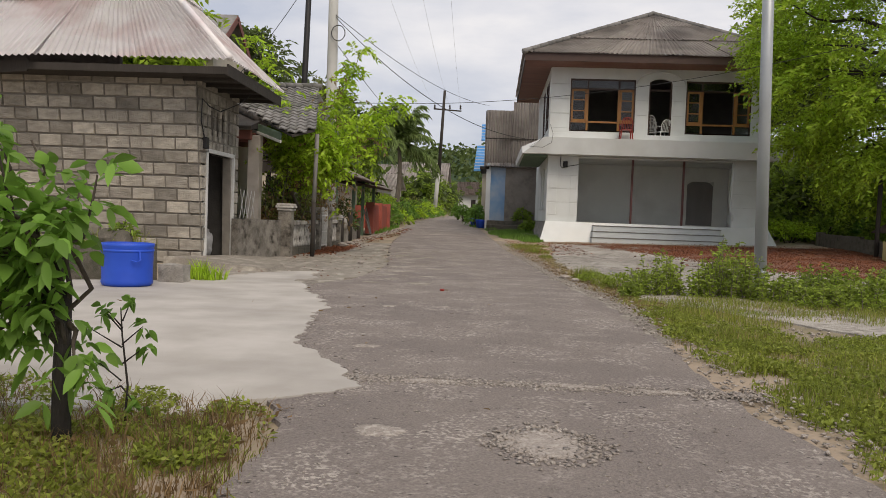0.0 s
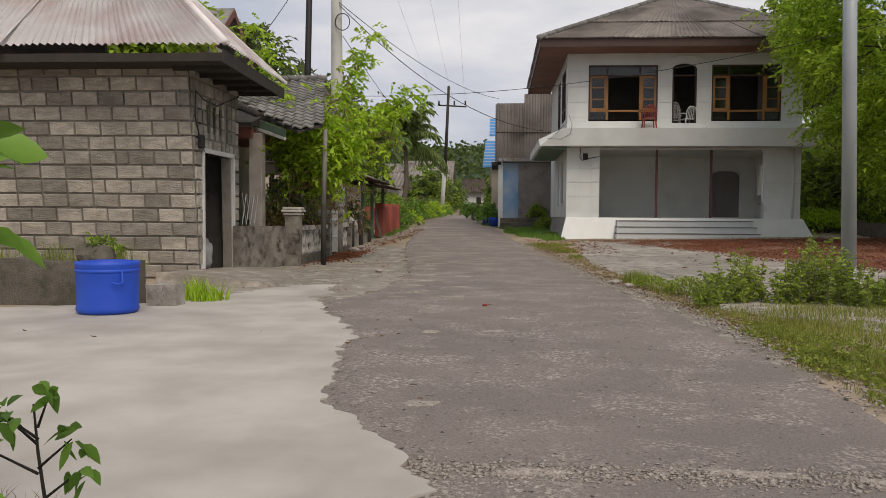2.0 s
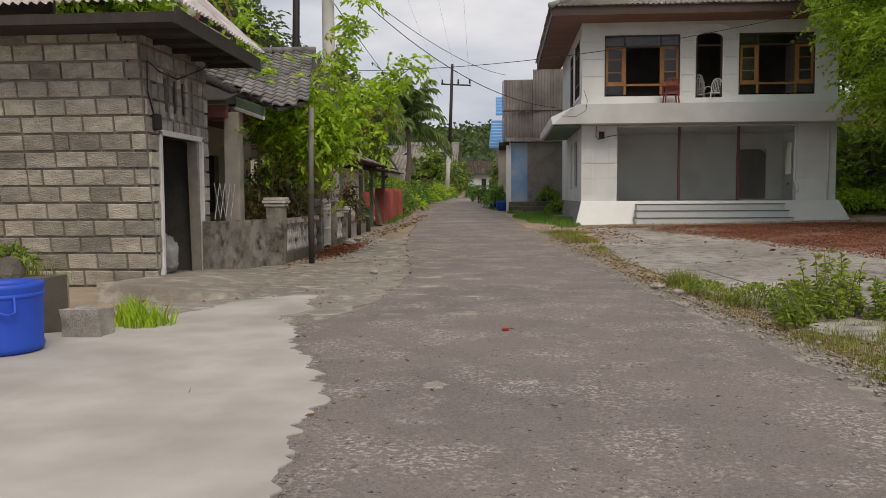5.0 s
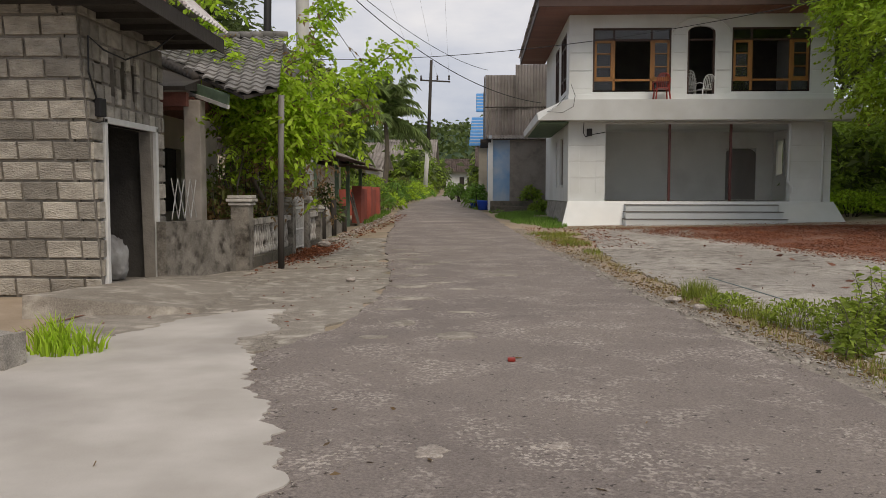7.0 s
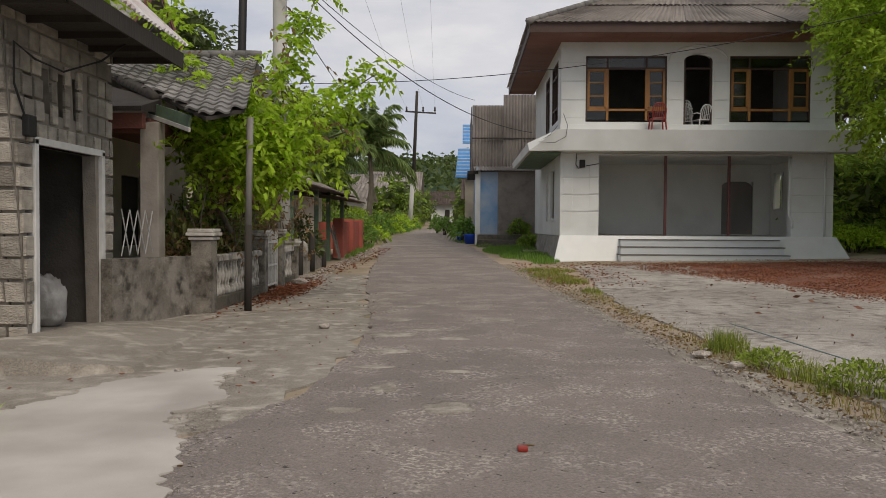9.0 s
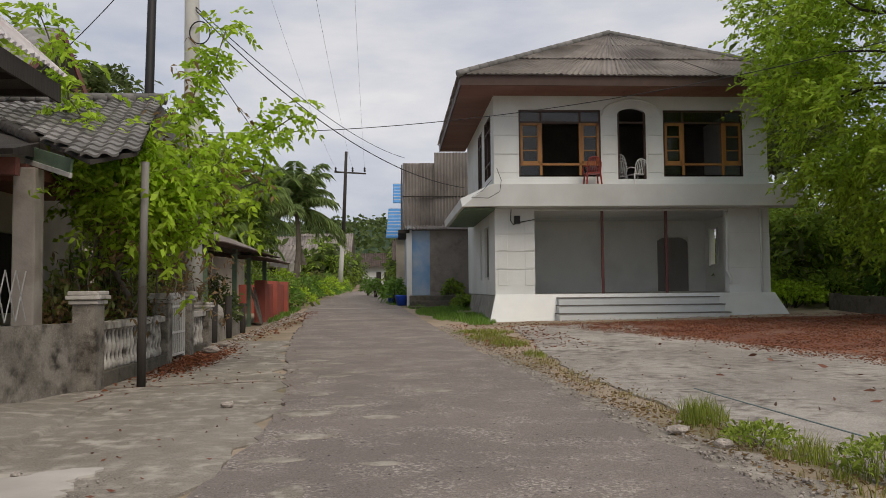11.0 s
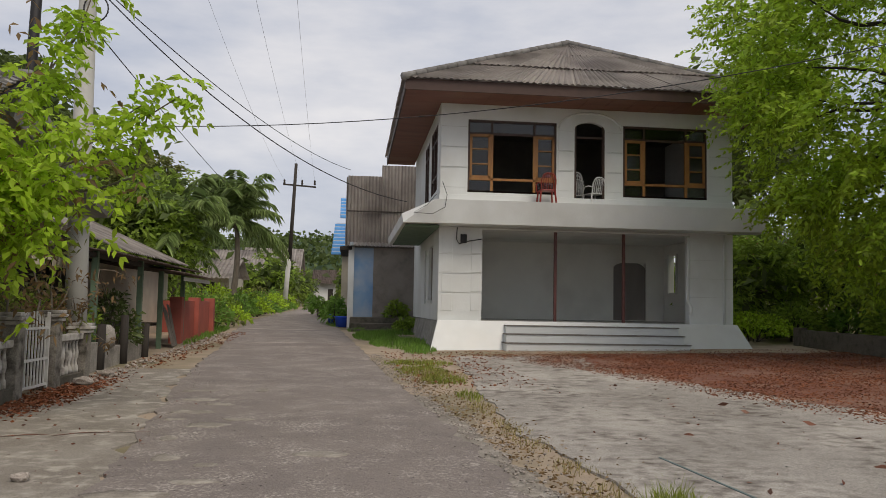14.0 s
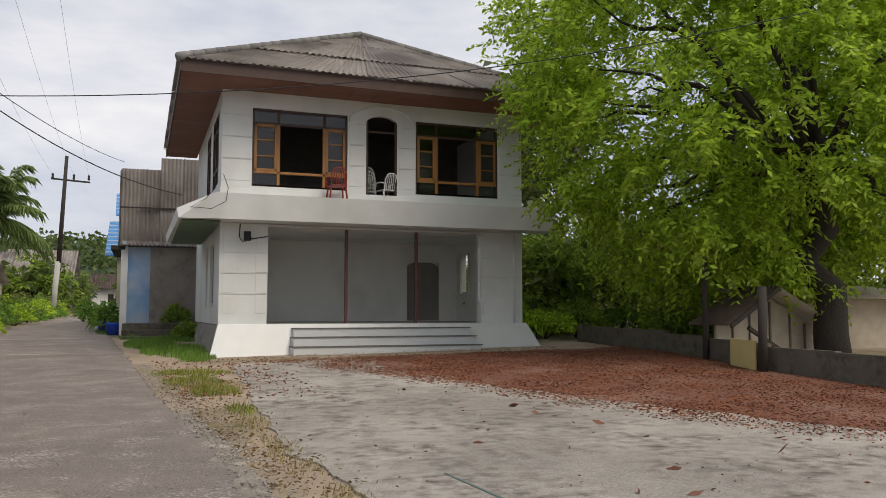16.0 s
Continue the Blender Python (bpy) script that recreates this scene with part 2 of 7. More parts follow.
M["plywood"] = mat("pale_plywood", (0.48, 0.42, 0.32), (0.38, 0.33, 0.25), 0.8, 3, 0.1, (0.25, 0.21, 0.16), 1, 0.4)
M["yellow_board"] = mat("yellow_board", (0.55, 0.46, 0.2), (0.48, 0.4, 0.18), 0.7, 3, 0.1)
M["sack"] = mat("woven_sack", (0.36, 0.36, 0.35), (0.26, 0.25, 0.24), 0.75, 5, 0.3, (0.16, 0.15, 0.14), 2.5, 0.6)
M["bark"] = mat("bark", (0.10, 0.08, 0.062), (0.055, 0.045, 0.036), 0.95, 8, 0.7, stretch=(1, 1, 0.3))
M["bark_dark"] = mat("dark_bark", (0.04, 0.034, 0.03), None, 0.95, 8, 0.7, stretch=(1, 1, 0.3))
M["bark_pale"] = mat("pale_bark", (0.19, 0.165, 0.13), (0.12, 0.1, 0.08), 0.95, 8, 0.5, stretch=(1, 1, 0.3))


def leaf_mat(name, c1, c2, island=0.45, rough=0.5, tr=0.5):
    return mat(name, c1, c2, rough, 1.1, 0, island=island, translucent=tr, spec=0.35)


M["leaf_tree"] = leaf_mat("feathery_leaf", (0.4, 0.54, 0.06), (0.25, 0.4, 0.04), 0.5, tr=0.55)
M["leaf_lime"] = leaf_mat("lime_leaf", (0.45, 0.62, 0.06), (0.32, 0.5, 0.045), 0.4, tr=0.55)
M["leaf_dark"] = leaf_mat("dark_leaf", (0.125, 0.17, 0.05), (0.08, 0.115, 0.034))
M["leaf_mid"] = leaf_mat("mid_leaf", (0.27, 0.38, 0.06), (0.18, 0.28, 0.042))
M["leaf_bush"] = leaf_mat("bush_leaf", (0.19, 0.34, 0.06), (0.125, 0.25, 0.042), 0.35)
M["leaf_fresh"] = leaf_mat("fresh_leaf", (0.23, 0.4, 0.07), (0.15, 0.3, 0.05), 0.4)
M["leaf_weed"] = leaf_mat("weed_leaf", (0.31, 0.4, 0.06), (0.2, 0.27, 0.045), 0.45)
M["leaf_dry"] = leaf_mat("dry_leaf", (0.27, 0.175, 0.08), (0.17, 0.11, 0.055), 0.4)
M["leaf_palm"] = leaf_mat("palm_leaf", (0.34, 0.44, 0.17), (0.22, 0.31, 0.1), 0.45)
M["grass"] = leaf_mat("grass_blade", (0.29, 0.325, 0.058), (0.19, 0.24, 0.04), 0.45)
M["grass_dry"] = leaf_mat("dry_grass", (0.38, 0.32, 0.13), (0.27, 0.23, 0.09), 0.4)
M["litter"] = leaf_mat("fallen_leaf", (0.25, 0.083, 0.034), (0.14, 0.05, 0.025), 0.5, 0.8, 0.0)
M["litter_bed"] = mat("leaf_mould", (0.15, 0.055, 0.034), (0.2, 0.09, 0.06), 0.95, 6, 0.8, (0.3, 0.2, 0.15), 0.8, 0.45, fine=8)
M["leaf_garden"] = leaf_mat("garden_leaf", (0.2, 0.22, 0.06), (0.13, 0.15, 0.045), 0.5)
# blockwork darkened so its colour carries the shade of the unlit room
M["block_room_shade"] = mat("shaded_blockwork", (0.085, 0.08, 0.072), (0.06, 0.055, 0.05), 0.95, 5, 0.4)
M["expansion_joint"] = mat("teal_line", (0.13, 0.18, 0.175), None, 0.9, 8, 0.2)
M["hill"] = mat("wooded_hill", (0.055, 0.095, 0.045), (0.035, 0.065, 0.032), 0.95, 0.25, 0.6)
_g = bpy.data.materials.new("window_glass")
_g.use_nodes = True
_p = _g.node_tree.nodes["Principled BSDF"]
_p.inputs["Base Color"].default_value, _p.inputs["Roughness"].default_value = (0.32, 0.34, 0.36, 1), 0.08
_p.inputs["Transmission Weight"].default_value, _p.inputs["IOR"].default_value = 1.0, 1.45
M["glass"] = _g


# ---- building helpers ----
def link(name, bm, material, smooth=False):
    me = bpy.data.meshes.new(name)
    bm.to_mesh(me)
    bm.free()
    me.materials.append(material)
    if smooth:
        me.polygons.foreach_set("use_smooth", [True] * len(me.polygons))
    return new(name, me)


def under(ob, parent):
    ob.parent = parent
    p, t = parent, Matrix.Identity(4)
    t = parent.matrix_basis.copy()
    if parent.parent:
        t = parent.parent.matrix_basis @ parent.matrix_parent_inverse @ t
    ob.matrix_parent_inverse = t.inverted()
    return ob


def part(name, bm, material, parent, label="", smooth=False):
    ob = under(link(name, bm, material, smooth), parent)
    if label:
        ob["label"] = label
    return ob


def thing(name, at, label, category, group="", kind=""):
    ob = new(name)
    ob.empty_display_size = 0.2
    ob.location = at
    ob.matrix_basis = Matrix.Translation(at)
    return tagged(ob, label, category, group, kind)


def hexa(bm, pts):
    """A block from eight corners: four below, four above, both anticlockwise."""
    v = [bm.verts.new(p) for p in pts]
    for f in ((3, 2, 1, 0), (4, 5, 6, 7), (0, 1, 5, 4), (1, 2, 6, 5), (2, 3, 7, 6), (3, 0, 4, 7)):
        bm.faces.new([v[i] for i in f])
    return v


def box(x0, x1, y0, y1, z0, z1, bm=None, bevel=0.0):
    own = bmesh.new()
    hexa(own, [(x0, y0, z0), (x1, y0, z0), (x1, y1, z0), (x0, y1, z0), (x0, y0, z1), (x1, y0, z1), (x1, y1, z1), (x0, y1, z1)])
    if bevel:
        bmesh.ops.bevel(own, geom=own.edges[:], offset=bevel, segments=2, affect="EDGES", profile=0.6)
    if bm is None:
        return own
    tmp = bpy.data.meshes.new("tmp")
    own.to_mesh(tmp)
    own.free()
    bm.from_mesh(tmp)
    bpy.data.meshes.remove(tmp)
    return bm


def beam(a, b, w, h, bm=None, up=(0, 0, 1)):
    """A straight bar of section w x h from a to b."""
    bm = bm or bmesh.new()
    a, b = Vector(a), Vector(b)
    d = (b - a).normalized()
    s = d.cross(Vector(up))
    s = s.normalized() if s.length > 1e-4 else Vector((1, 0, 0))
    u = s.cross(d).normalized()
    q = [(-w / 2, -h / 2), (w / 2, -h / 2), (w / 2, h / 2), (-w / 2, h / 2)]
    hexa(bm, [a + s * i + u * j for i, j in q] + [b + s * i + u * j for i, j in q])
    bmesh.ops.recalc_face_normals(bm, faces=bm.faces[:])
    return bm


def tube(points, radii, sides=8, bm=None, caps=True):
    """A tapered round tube through points."""
    bm = bm or bmesh.new()
    pts = [Vector(p) for p in points]
    rings = []
    for i, p in enumerate(pts):
        d = (pts[min(i + 1, len(pts) - 1)] - pts[max(i - 1, 0)]).normalized()
        s = d.cross(Vector((0.31, 0.95, 0.05))).normalized()
        u = d.cross(s).normalized()
        r = radii[i] if isinstance(radii, (list, tuple)) else radii
        rings.append([bm.verts.new(p + (s * math.cos(a) + u * math.sin(a)) * r) for a in [2 * math.pi * k / sides for k in range(sides)]])
    for a, b in zip(rings, rings[1:]):
        for k in range(sides):
            bm.faces.new((a[k], a[(k + 1) % sides], b[(k + 1) % sides], b[k]))
    if caps:
        bm.faces.new(rings[0][::-1])
        bm.faces.new(rings[-1])
    return bm


def lathe(profile, at, sides=20, bm=None):
    """A turned body: profile of (radius, height) about a vertical axis at a place."""
    bm = bm or bmesh.new()
    x, y, z = at
    rings = [[bm.verts.new((x + r * math.cos(2 * math.pi * k / sides), y + r * math.sin(2 * math.pi * k / sides), z + h)) for k in range(sides)] for r, h in profile]
    for a, b in zip(rings, rings[1:]):
        for k in range(sides):
            bm.faces.new((a[k], a[(k + 1) % sides], b[(k + 1) % sides], b[k]))
    bm.faces.new(rings[0][::-1])
    bm.faces.new(rings[-1])
    return bm


def corrugated(p00, p10, p01, p11, pitch=0.15, amp=0.022, thick=0.012, rows=1):
    """A corrugated sheet over a four-sided plane; waves run from the p00-p10 edge to the p01-p11 edge."""
    bm = bmesh.new()
    a, b, c, d = [Vector(p) for p in (p00, p10, p01, p11)]
    n = (b - a).cross(c - a).normalized()
    width = max((b - a).length, (d - c).length)
    k = max(6, int(width / pitch * 4))
    grid = []
    for j in range(rows + 1):
        v = j / rows
        line = []
        for i in range(k + 1):
            u = i / k
            w = (a.lerp(b, u)).lerp(c.lerp(d, u), v)
            line.append(bm.verts.new(w + n * amp * math.sin(2 * math.pi * u * width / pitch)))
        grid.append(line)
    for j in range(rows):
        for i in range(k):
            bm.faces.new((grid[j][i], grid[j][i + 1], grid[j + 1][i + 1], grid[j + 1][i]))
    res = bmesh.ops.solidify(bm, geom=bm.faces[:], thickness=thick)
    return bm


def from_arrays(name, verts, faces, material):
    me = bpy.data.meshes.new(name)
    verts, faces = np.asarray(verts, dtype=np.float32), np.asarray(faces, dtype=np.int32)
    k = faces.shape[1]
    me.vertices.add(len(verts))
    me.vertices.foreach_set("co", verts.ravel())
    me.loops.add(faces.size)
    me.loops.foreach_set("vertex_index", faces.ravel())
    me.polygons.add(len(faces))
    me.polygons.foreach_set("loop_start", np.arange(len(faces), dtype=np.int32) * k)
    me.update(calc_edges=True)
    me.validate()
    me.materials.append(material)
    return new(name, me)


def unit(v):
    return v / np.maximum(np.linalg.norm(v, axis=1, keepdims=True), 1e-6)


def leaves(rng, base, direction, length, width, droop=0.25):
    """Vertices and faces of folded leaves: six points and four triangles each, growing from base along direction."""
    n = len(base)
    d = unit(direction)
    ref = unit(rng.normal(size=(n, 3)) + np.array([0, 0, 0.8]))
    s = unit(np.cross(d, ref))
    up = np.cross(s, d)
    length, width = np.asarray(length).reshape(-1, 1) * np.ones((n, 1)), np.asarray(width).reshape(-1, 1) * np.ones((n, 1))
    mid = base + d * length * 0.5 + up * length * 0.06
    tip = base + d * length - np.array([0, 0, 1]) * length * droop
    v = np.stack([base, mid + s * width * 0.5 - up * width * 0.12, tip, mid - s * width * 0.5 - up * width * 0.12], axis=1).reshape(-1, 3)
    o = (np.arange(n) * 4)[:, None]
    f = np.concatenate([o + np.array([[0, 1, 2]]), o + np.array([[0, 2, 3]])], axis=1).reshape(-1, 3)
    return v, f


def fine_leaves(rng, base, direction, length, width, droop=0.25):
    """Larger leaves seen near: oval outline, folded along the midrib and bent, ten triangles each."""
    n = len(base)
    d = unit(direction)
    s = unit(np.cross(d, unit(rng.normal(size=(n, 3)) * 0.5 + np.array([0, 0, 1.0]))))
    up = np.cross(s, d)
    length, width = np.asarray(length).reshape(-1, 1) * np.ones((n, 1)), np.asarray(width).reshape(-1, 1) * np.ones((n, 1))
    P = [base]
    for f, w in ((0.25, 0.75), (0.55, 1.0), (0.82, 0.62)):
        m = base + d * length * f - np.array([0, 0, 1]) * length * droop * f * f
        P += [m + s * width * 0.5 * w + up * width * 0.14 * w, m, m - s * width * 0.5 * w + up * width * 0.14 * w]
    P.append(base + d * length * 1.04 - np.array([0, 0, 1]) * length * droop * 1.1)
    v = np.stack(P, axis=1).reshape(-1, 3)
    tri = np.array([[0, 1, 2], [0, 2, 3], [1, 4, 5], [1, 5, 2], [2, 5, 6], [2, 6, 3], [4, 7, 8], [4, 8, 5], [5, 8, 9], [5, 9, 6], [7, 10, 8], [8, 10, 9]])
    return v, ((np.arange(n) * 11)[:, None, None] + tri[None]).reshape(-1, 3)


def sprays(rng, base, direction, length, pairs, leaf_len, leaf_w, droop=0.5, sag=0.25, fine=False):
    """Feathered sprays: leaflets in pairs along drooping stalks."""
    n = len(base)
    d = unit(direction)
    side = unit(np.cross(d, np.array([0, 0, 1.0]) + rng.normal(size=(n, 3)) * 0.4))
    length = np.asarray(length).reshape(-1, 1) * np.ones((n, 1))
    B, D = [], []
    for k in range(pairs):
        f = (k + 0.7) / pairs
        p = base + d * length * f - np.array([0, 0, 1]) * length * droop * f * f
        for sg in (-1, 1):
            B.append(p)
            D.append(d * 0.6 + side * sg * 0.9 + rng.normal(size=(n, 3)) * 0.22 - np.array([0, 0, sag]))
    return (fine_leaves if fine else leaves)(rng, np.concatenate(B), np.concatenate(D), leaf_len * rng.uniform(0.7, 1.25, (n * pairs * 2, 1)), leaf_w * rng.uniform(0.7, 1.2, (n * pairs * 2, 1)), 0.08 + 0.6 * sag)


def blades(rng, base, height, width, lean=0.45):
    """Grass blades: bent strips of three triangles."""
    n = len(base)
    a = rng.uniform(0, 2 * np.pi, n)
    s = np.stack([np.cos(a), np.sin(a), np.zeros(n)], 1)
    b = rng.uniform(0, 2 * np.pi, n)
    out = np.stack([np.cos(b), np.sin(b), np.zeros(n)], 1) * rng.uniform(0.1, 1, (n, 1)) * lean
    h = np.asarray(height).reshape(-1, 1) * np.ones((n, 1))
    w = np.asarray(width).reshape(-1, 1) * np.ones((n, 1))
    z = np.array([0, 0, 1.0])
    m = base + z * h * 0.6 + out * h * 0.35
    t = base + z * h + out * h
    v = np.stack([base - s * w, base + s * w, m + s * w * 0.7, m - s * w * 0.7, t], 1).reshape(-1, 3)
    o = (np.arange(n) * 5)[:, None]
    f = np.concatenate([o + np.array([[0, 1, 2]]), o + np.array([[0, 2, 3]]), o + np.array([[3, 2, 4]])], 1).reshape(-1, 3)
    return v, f


RNG = np.random.default_rng(7)


# ---- ground ----
def gz(x, y):
    """Height of the ground: level by the crossing, rising gently along the street and towards the yard wall."""
    z = np.interp(y, [-60, 2, 8, 22, 34, 52, 108, 140, 220, 900], [-0.14, -0.12, 0.0, 0.0, 0.2, 0.62, 1.25, 2.0, 2.8, 3.0])
    return float(z + 0.018 * min(max(x - 2, 0), 14) * np.interp(y, [20, 30, 60], [0.2, 1, 1]))


def road_left(y):
    return float(np.interp(y, [-30, 4, 5.3, 6, 10, 12, 14, 16, 18, 20, 23.4, 27, 34, 42, 52, 70, 86, 140], [0.2, -0.6, -0.65, -1.0, -2.1, -2.5, -1.9, -1.75, -1.8, -2.0, -2.45, -2.9, -3.4, -4.2, -4.7, -4.75, -4.7, -4.8]))


def road_right(y):
    return float(np.interp(y, [-30, 3, 6.7, 11.6, 16, 21, 27, 34, 42, 52, 86, 140], [4.0, 2.4, 2.0, 1.95, 1.5, 1.25, 0.75, 0.35, -0.25, -0.95, -1.9, -2.4]))


def sheet(name, edge_l, edge_r, y0, y1, step, lift, material, cols=8, rough_edge=0.08, freq=1.6, drop=0.03):
    """A ground sheet between two ragged edges, laid on the ground."""
    bm = bmesh.new()
    rows = []
    n = int((y1 - y0) / step) + 1
    for j in range(n):
        y = y0 + (y1 - y0) * j / (n - 1)
        a = edge_l(y) + rough_edge * (noise.noise((y * freq, 1.7, 0)) + 0.6 * noise.noise((y * freq * 3.3, 9.2, 0)) + 0.4 * noise.noise((y * freq * 9.7, 4.2, 0)))
        b = edge_r(y) + rough_edge * (noise.noise((y * freq, 5.1, 3)) + 0.6 * noise.noise((y * freq * 3.3, 2.2, 7)) + 0.4 * noise.noise((y * freq * 9.7, 6.2, 7)))
        line = [bm.verts.new((a - 0.015, y, gz(a, y) - 0.08))]
        for i in range(cols + 1):
            x = a + (b - a) * i / cols
            line.append(bm.verts.new((x, y, gz(x, y) + lift - (0.11 if j in (0, n - 1) else 0.006 if i in (0, cols) else 0))))
        line.append(bm.verts.new((b + 0.015, y, gz(b, y) - 0.08)))
        rows.append(line)
    for p, q in zip(rows, rows[1:]):
        for i in range(cols + 2):
            bm.faces.new((p[i], p[i + 1], q[i + 1], q[i]))
    return link(name, bm, material)


def blob(name, cx, cy, rx, ry, lift, material, sides=40, rag=0.25, seed=0, parent=None):
    """A flat patch of uneven outline on the ground."""
    bm = bmesh.new()
    c = bm.verts.new((cx, cy, gz(cx, cy) + lift))
    rings = []
    for ring in (0.35, 0.7, 1.0, 1.04):
        line = []
        for k in range(sides):
            a = 2 * math.pi * k / sides
            f = ring * (1 + rag * (noise.noise((math.cos(a) * 1.3 + seed, math.sin(a) * 1.3, seed * 1.7)) + 0.6 * noise.noise((math.cos(a) * 4 + seed, math.sin(a) * 4, seed)) + 0.35 * noise.noise((math.cos(a) * 13 + seed, math.sin(a) * 13, seed))))
            x, y = cx + rx * f * math.cos(a), cy + ry * f * math.sin(a)
            line.append(bm.verts.new((x, y, gz(x, y) + lift - (0.003 if ring == 1.0 else 0.06 if ring > 1 else 0))))
        rings.append(line)
    for k in range(sides):
        bm.faces.new((c, rings[0][k], rings[0][(k + 1) % sides]))
        for a, b in zip(rings, rings[1:]):
            bm.faces.new((a[k], b[k], b[(k + 1) % sides], a[(k + 1) % sides]))
    return link(name, bm, material, True)


_xs = sorted(set([-600, -300, -150, -90, -60, -40] + [v * 1.0 for v in range(-28, 29)] + [40, 60, 90, 150, 300, 600]))
_ys = sorted(set([-80, -40, -20] + [v * 1.0 for v in range(-10, 60)] + list(range(60, 220, 8)) + [300, 500, 900]))
_bm = bmesh.new()
_gv = [[_bm.verts.new((x, y, gz(x, y) - 0.014 + 0.008 * noise.noise((x * 0.7, y * 0.7, 0)))) for x in _xs] for y in _ys]
for _a, _b in zip(_gv, _gv[1:]):
    for _i in range(len(_xs) - 1):
        _bm.faces.new((_a[_i], _a[_i + 1], _b[_i + 1], _b[_i]))
tagged(link("ground", _bm, M["earth"], True), "sandy brown earth with sparse weeds beside the street", "ground", kind="structure")
road = tagged(sheet("road", road_left, road_right, -12, 140, 0.16, 0.02, M["asphalt"], 10, 0.09), "worn grey asphalt village street with pale abraded patches", "road", kind="structure")

# ---- pavements ----
def conc_left(y):
    return float(np.interp(y, [-3, 6, 11.2, 12.4, 14.6, 15.4], [-9, -9, -7, -4.3, -3.4, -2.7]))


def conc_right(y):
    return float(np.interp(y, [5.3, 6.2, 7.0, 8.2, 9.2, 10.2, 11.2, 12.2, 13.6, 15.2], [-1.2, -0.35, -0.8, -1.25, -1.35, -1.45, -1.8, -2.2, -2.5, -2.6]))


tagged(sheet("pavement", conc_left, conc_right, 5.3, 15.2, 0.035, 0.034, M["new_concrete"], 10, 0.2, 1.25), "smooth pale new concrete apron beside the street", "pavement", kind="structure")
tagged(sheet("pavement_verge", lambda y: float(np.interp(y, [11.5, 13, 15, 19.5, 19.6], [-3.2, -4.0, -5.1, -5.1, -4.5])), road_left, 11.5, 28, 0.2, 0.012, M["old_verge"], 8, 0.3, 1.3), "worn old concrete verge along the fences", "pavement", kind="structure")
tagged(sheet("pavement_yard", lambda y: float(np.interp(y, [9, 13, 16, 21, 25, 32], [4.6, 2.5, 2.3, 2.0, 2.2, 2.6])), lambda y: float(np.interp(y, [9, 17, 22.5, 31], [8, 10.6, 11.6, 13.4])), 9, 32, 0.3, 0.014, M["yard_concrete"], 12, 0.15), "stained pale concrete yard in front of the white house", "pavement", kind="structure")
tagged(sheet("kerb", lambda y: road_right(y) - 0.3, lambda y: road_right(y) + float(np.interp(y, [9, 11, 15, 18, 24], [0.12, 0.4, 0.42, 0.2, 0.25])), 8.5, 24, 0.06, 0.011, M["old_verge"], 6, 0.14, 2.2, 0.045), "crumbled concrete edging along the asphalt", "kerb", kind="structure")

_bm = bmesh.new()
hexa(_bm, [(x, y, gz(x, y) + z) for z in (0.0, 0.02) for x, y in ((3.23, 14.6), (3.255, 14.6), (2.985, 19.0), (2.96, 19.0))])
tagged(link("trim_joint", _bm, M["expansion_joint"]), "thin dark joint line across the yard concrete", "joint", kind="structure")

# ---- white two-storey house ----
HX0, HX1, HY, HYB = 2.5, 11.34, 34.72, 44.0
house = thing("house", (6.9, 39, 0.3), "white two-storey house with hipped fibre-cement roof and open porch", "house")


def wall_with_holes(x0, x1, z0, z1, holes, y0, y1):
    """A wall along x between y0 and y1, built of butting blocks round rectangular openings."""
    bm = bmesh.new()
    xs = sorted({x0, x1, *[h[0] for h in holes], *[h[1] for h in holes]})
    for a, b in zip(xs, xs[1:]):
        cuts = sorted([(h[2], h[3]) for h in holes if h[0] <= a + 1e-6 and h[1] >= b - 1e-6])
        z = z0
        for lo, hi in cuts:
            if lo > z:
                box(a, b, y0, y1, z, lo, bm)
            z = hi
        if z < z1:
            box(a, b, y0, y1, z, z1, bm)
    bmesh.ops.remove_doubles(bm, verts=bm.verts[:], dist=0.0005)
    return bm


def turned(bm, x_at):
    """The same wall along y at x_at."""
    for v in bm.verts:
        v.co = Vector((x_at + v.co.y, v.co.x, v.co.z))
    bmesh.ops.reverse_faces(bm, faces=bm.faces[:])
    return bm


W1, W2, DR = (3.3, 5.93, 4.74, 6.88), (7.95, 10.55, 4.74, 6.88), (6.47, 7.39, 4.42, 6.95)
part("wall", wall_with_holes(HX0, HX1, 4.38, 7.32, [W1, W2, DR], HY, HY + 0.18), M["white_wall"], house, "white painted upper front wall")
SW1, SW2 = (35.6, 37.3, 4.9, 6.9), (38.3, 39.5, 4.42, 6.85)
part("wall", turned(wall_with_holes(HY + 0.18, HYB, 4.38, 7.32, [SW1, SW2], 0, 0.18), HX0), M["white_wall"], house)
part("wall", box(HX1 - 0.18, HX1, HY + 0.18, HYB, 4.38, 7.32), M["white_wall"], house)
part("wall", box(HX0, HX1, HYB, HYB + 0.18, 1.02, 7.32), M["white_wall"], house)
# floor, ceiling and partition: room shade comes from their dark colour
part("upper_floor", box(HX0 + 0.18, HX1 - 0.18, HY + 0.18, HYB, 4.2, 4.4), M["unlit_inside"], house, "concrete floor of the upper storey, darkened as an unlit room")
part("upper_ceiling", box(HX0 + 0.02, HX1 - 0.02, HY + 0.02, HYB, 7.322, 7.4), M["unlit_inside"], house)
part("partition", box(HX0 + 0.18, HX1 - 0.18, 39.6, 39.75, 4.4, 7.32), M["unlit_inside"], house)
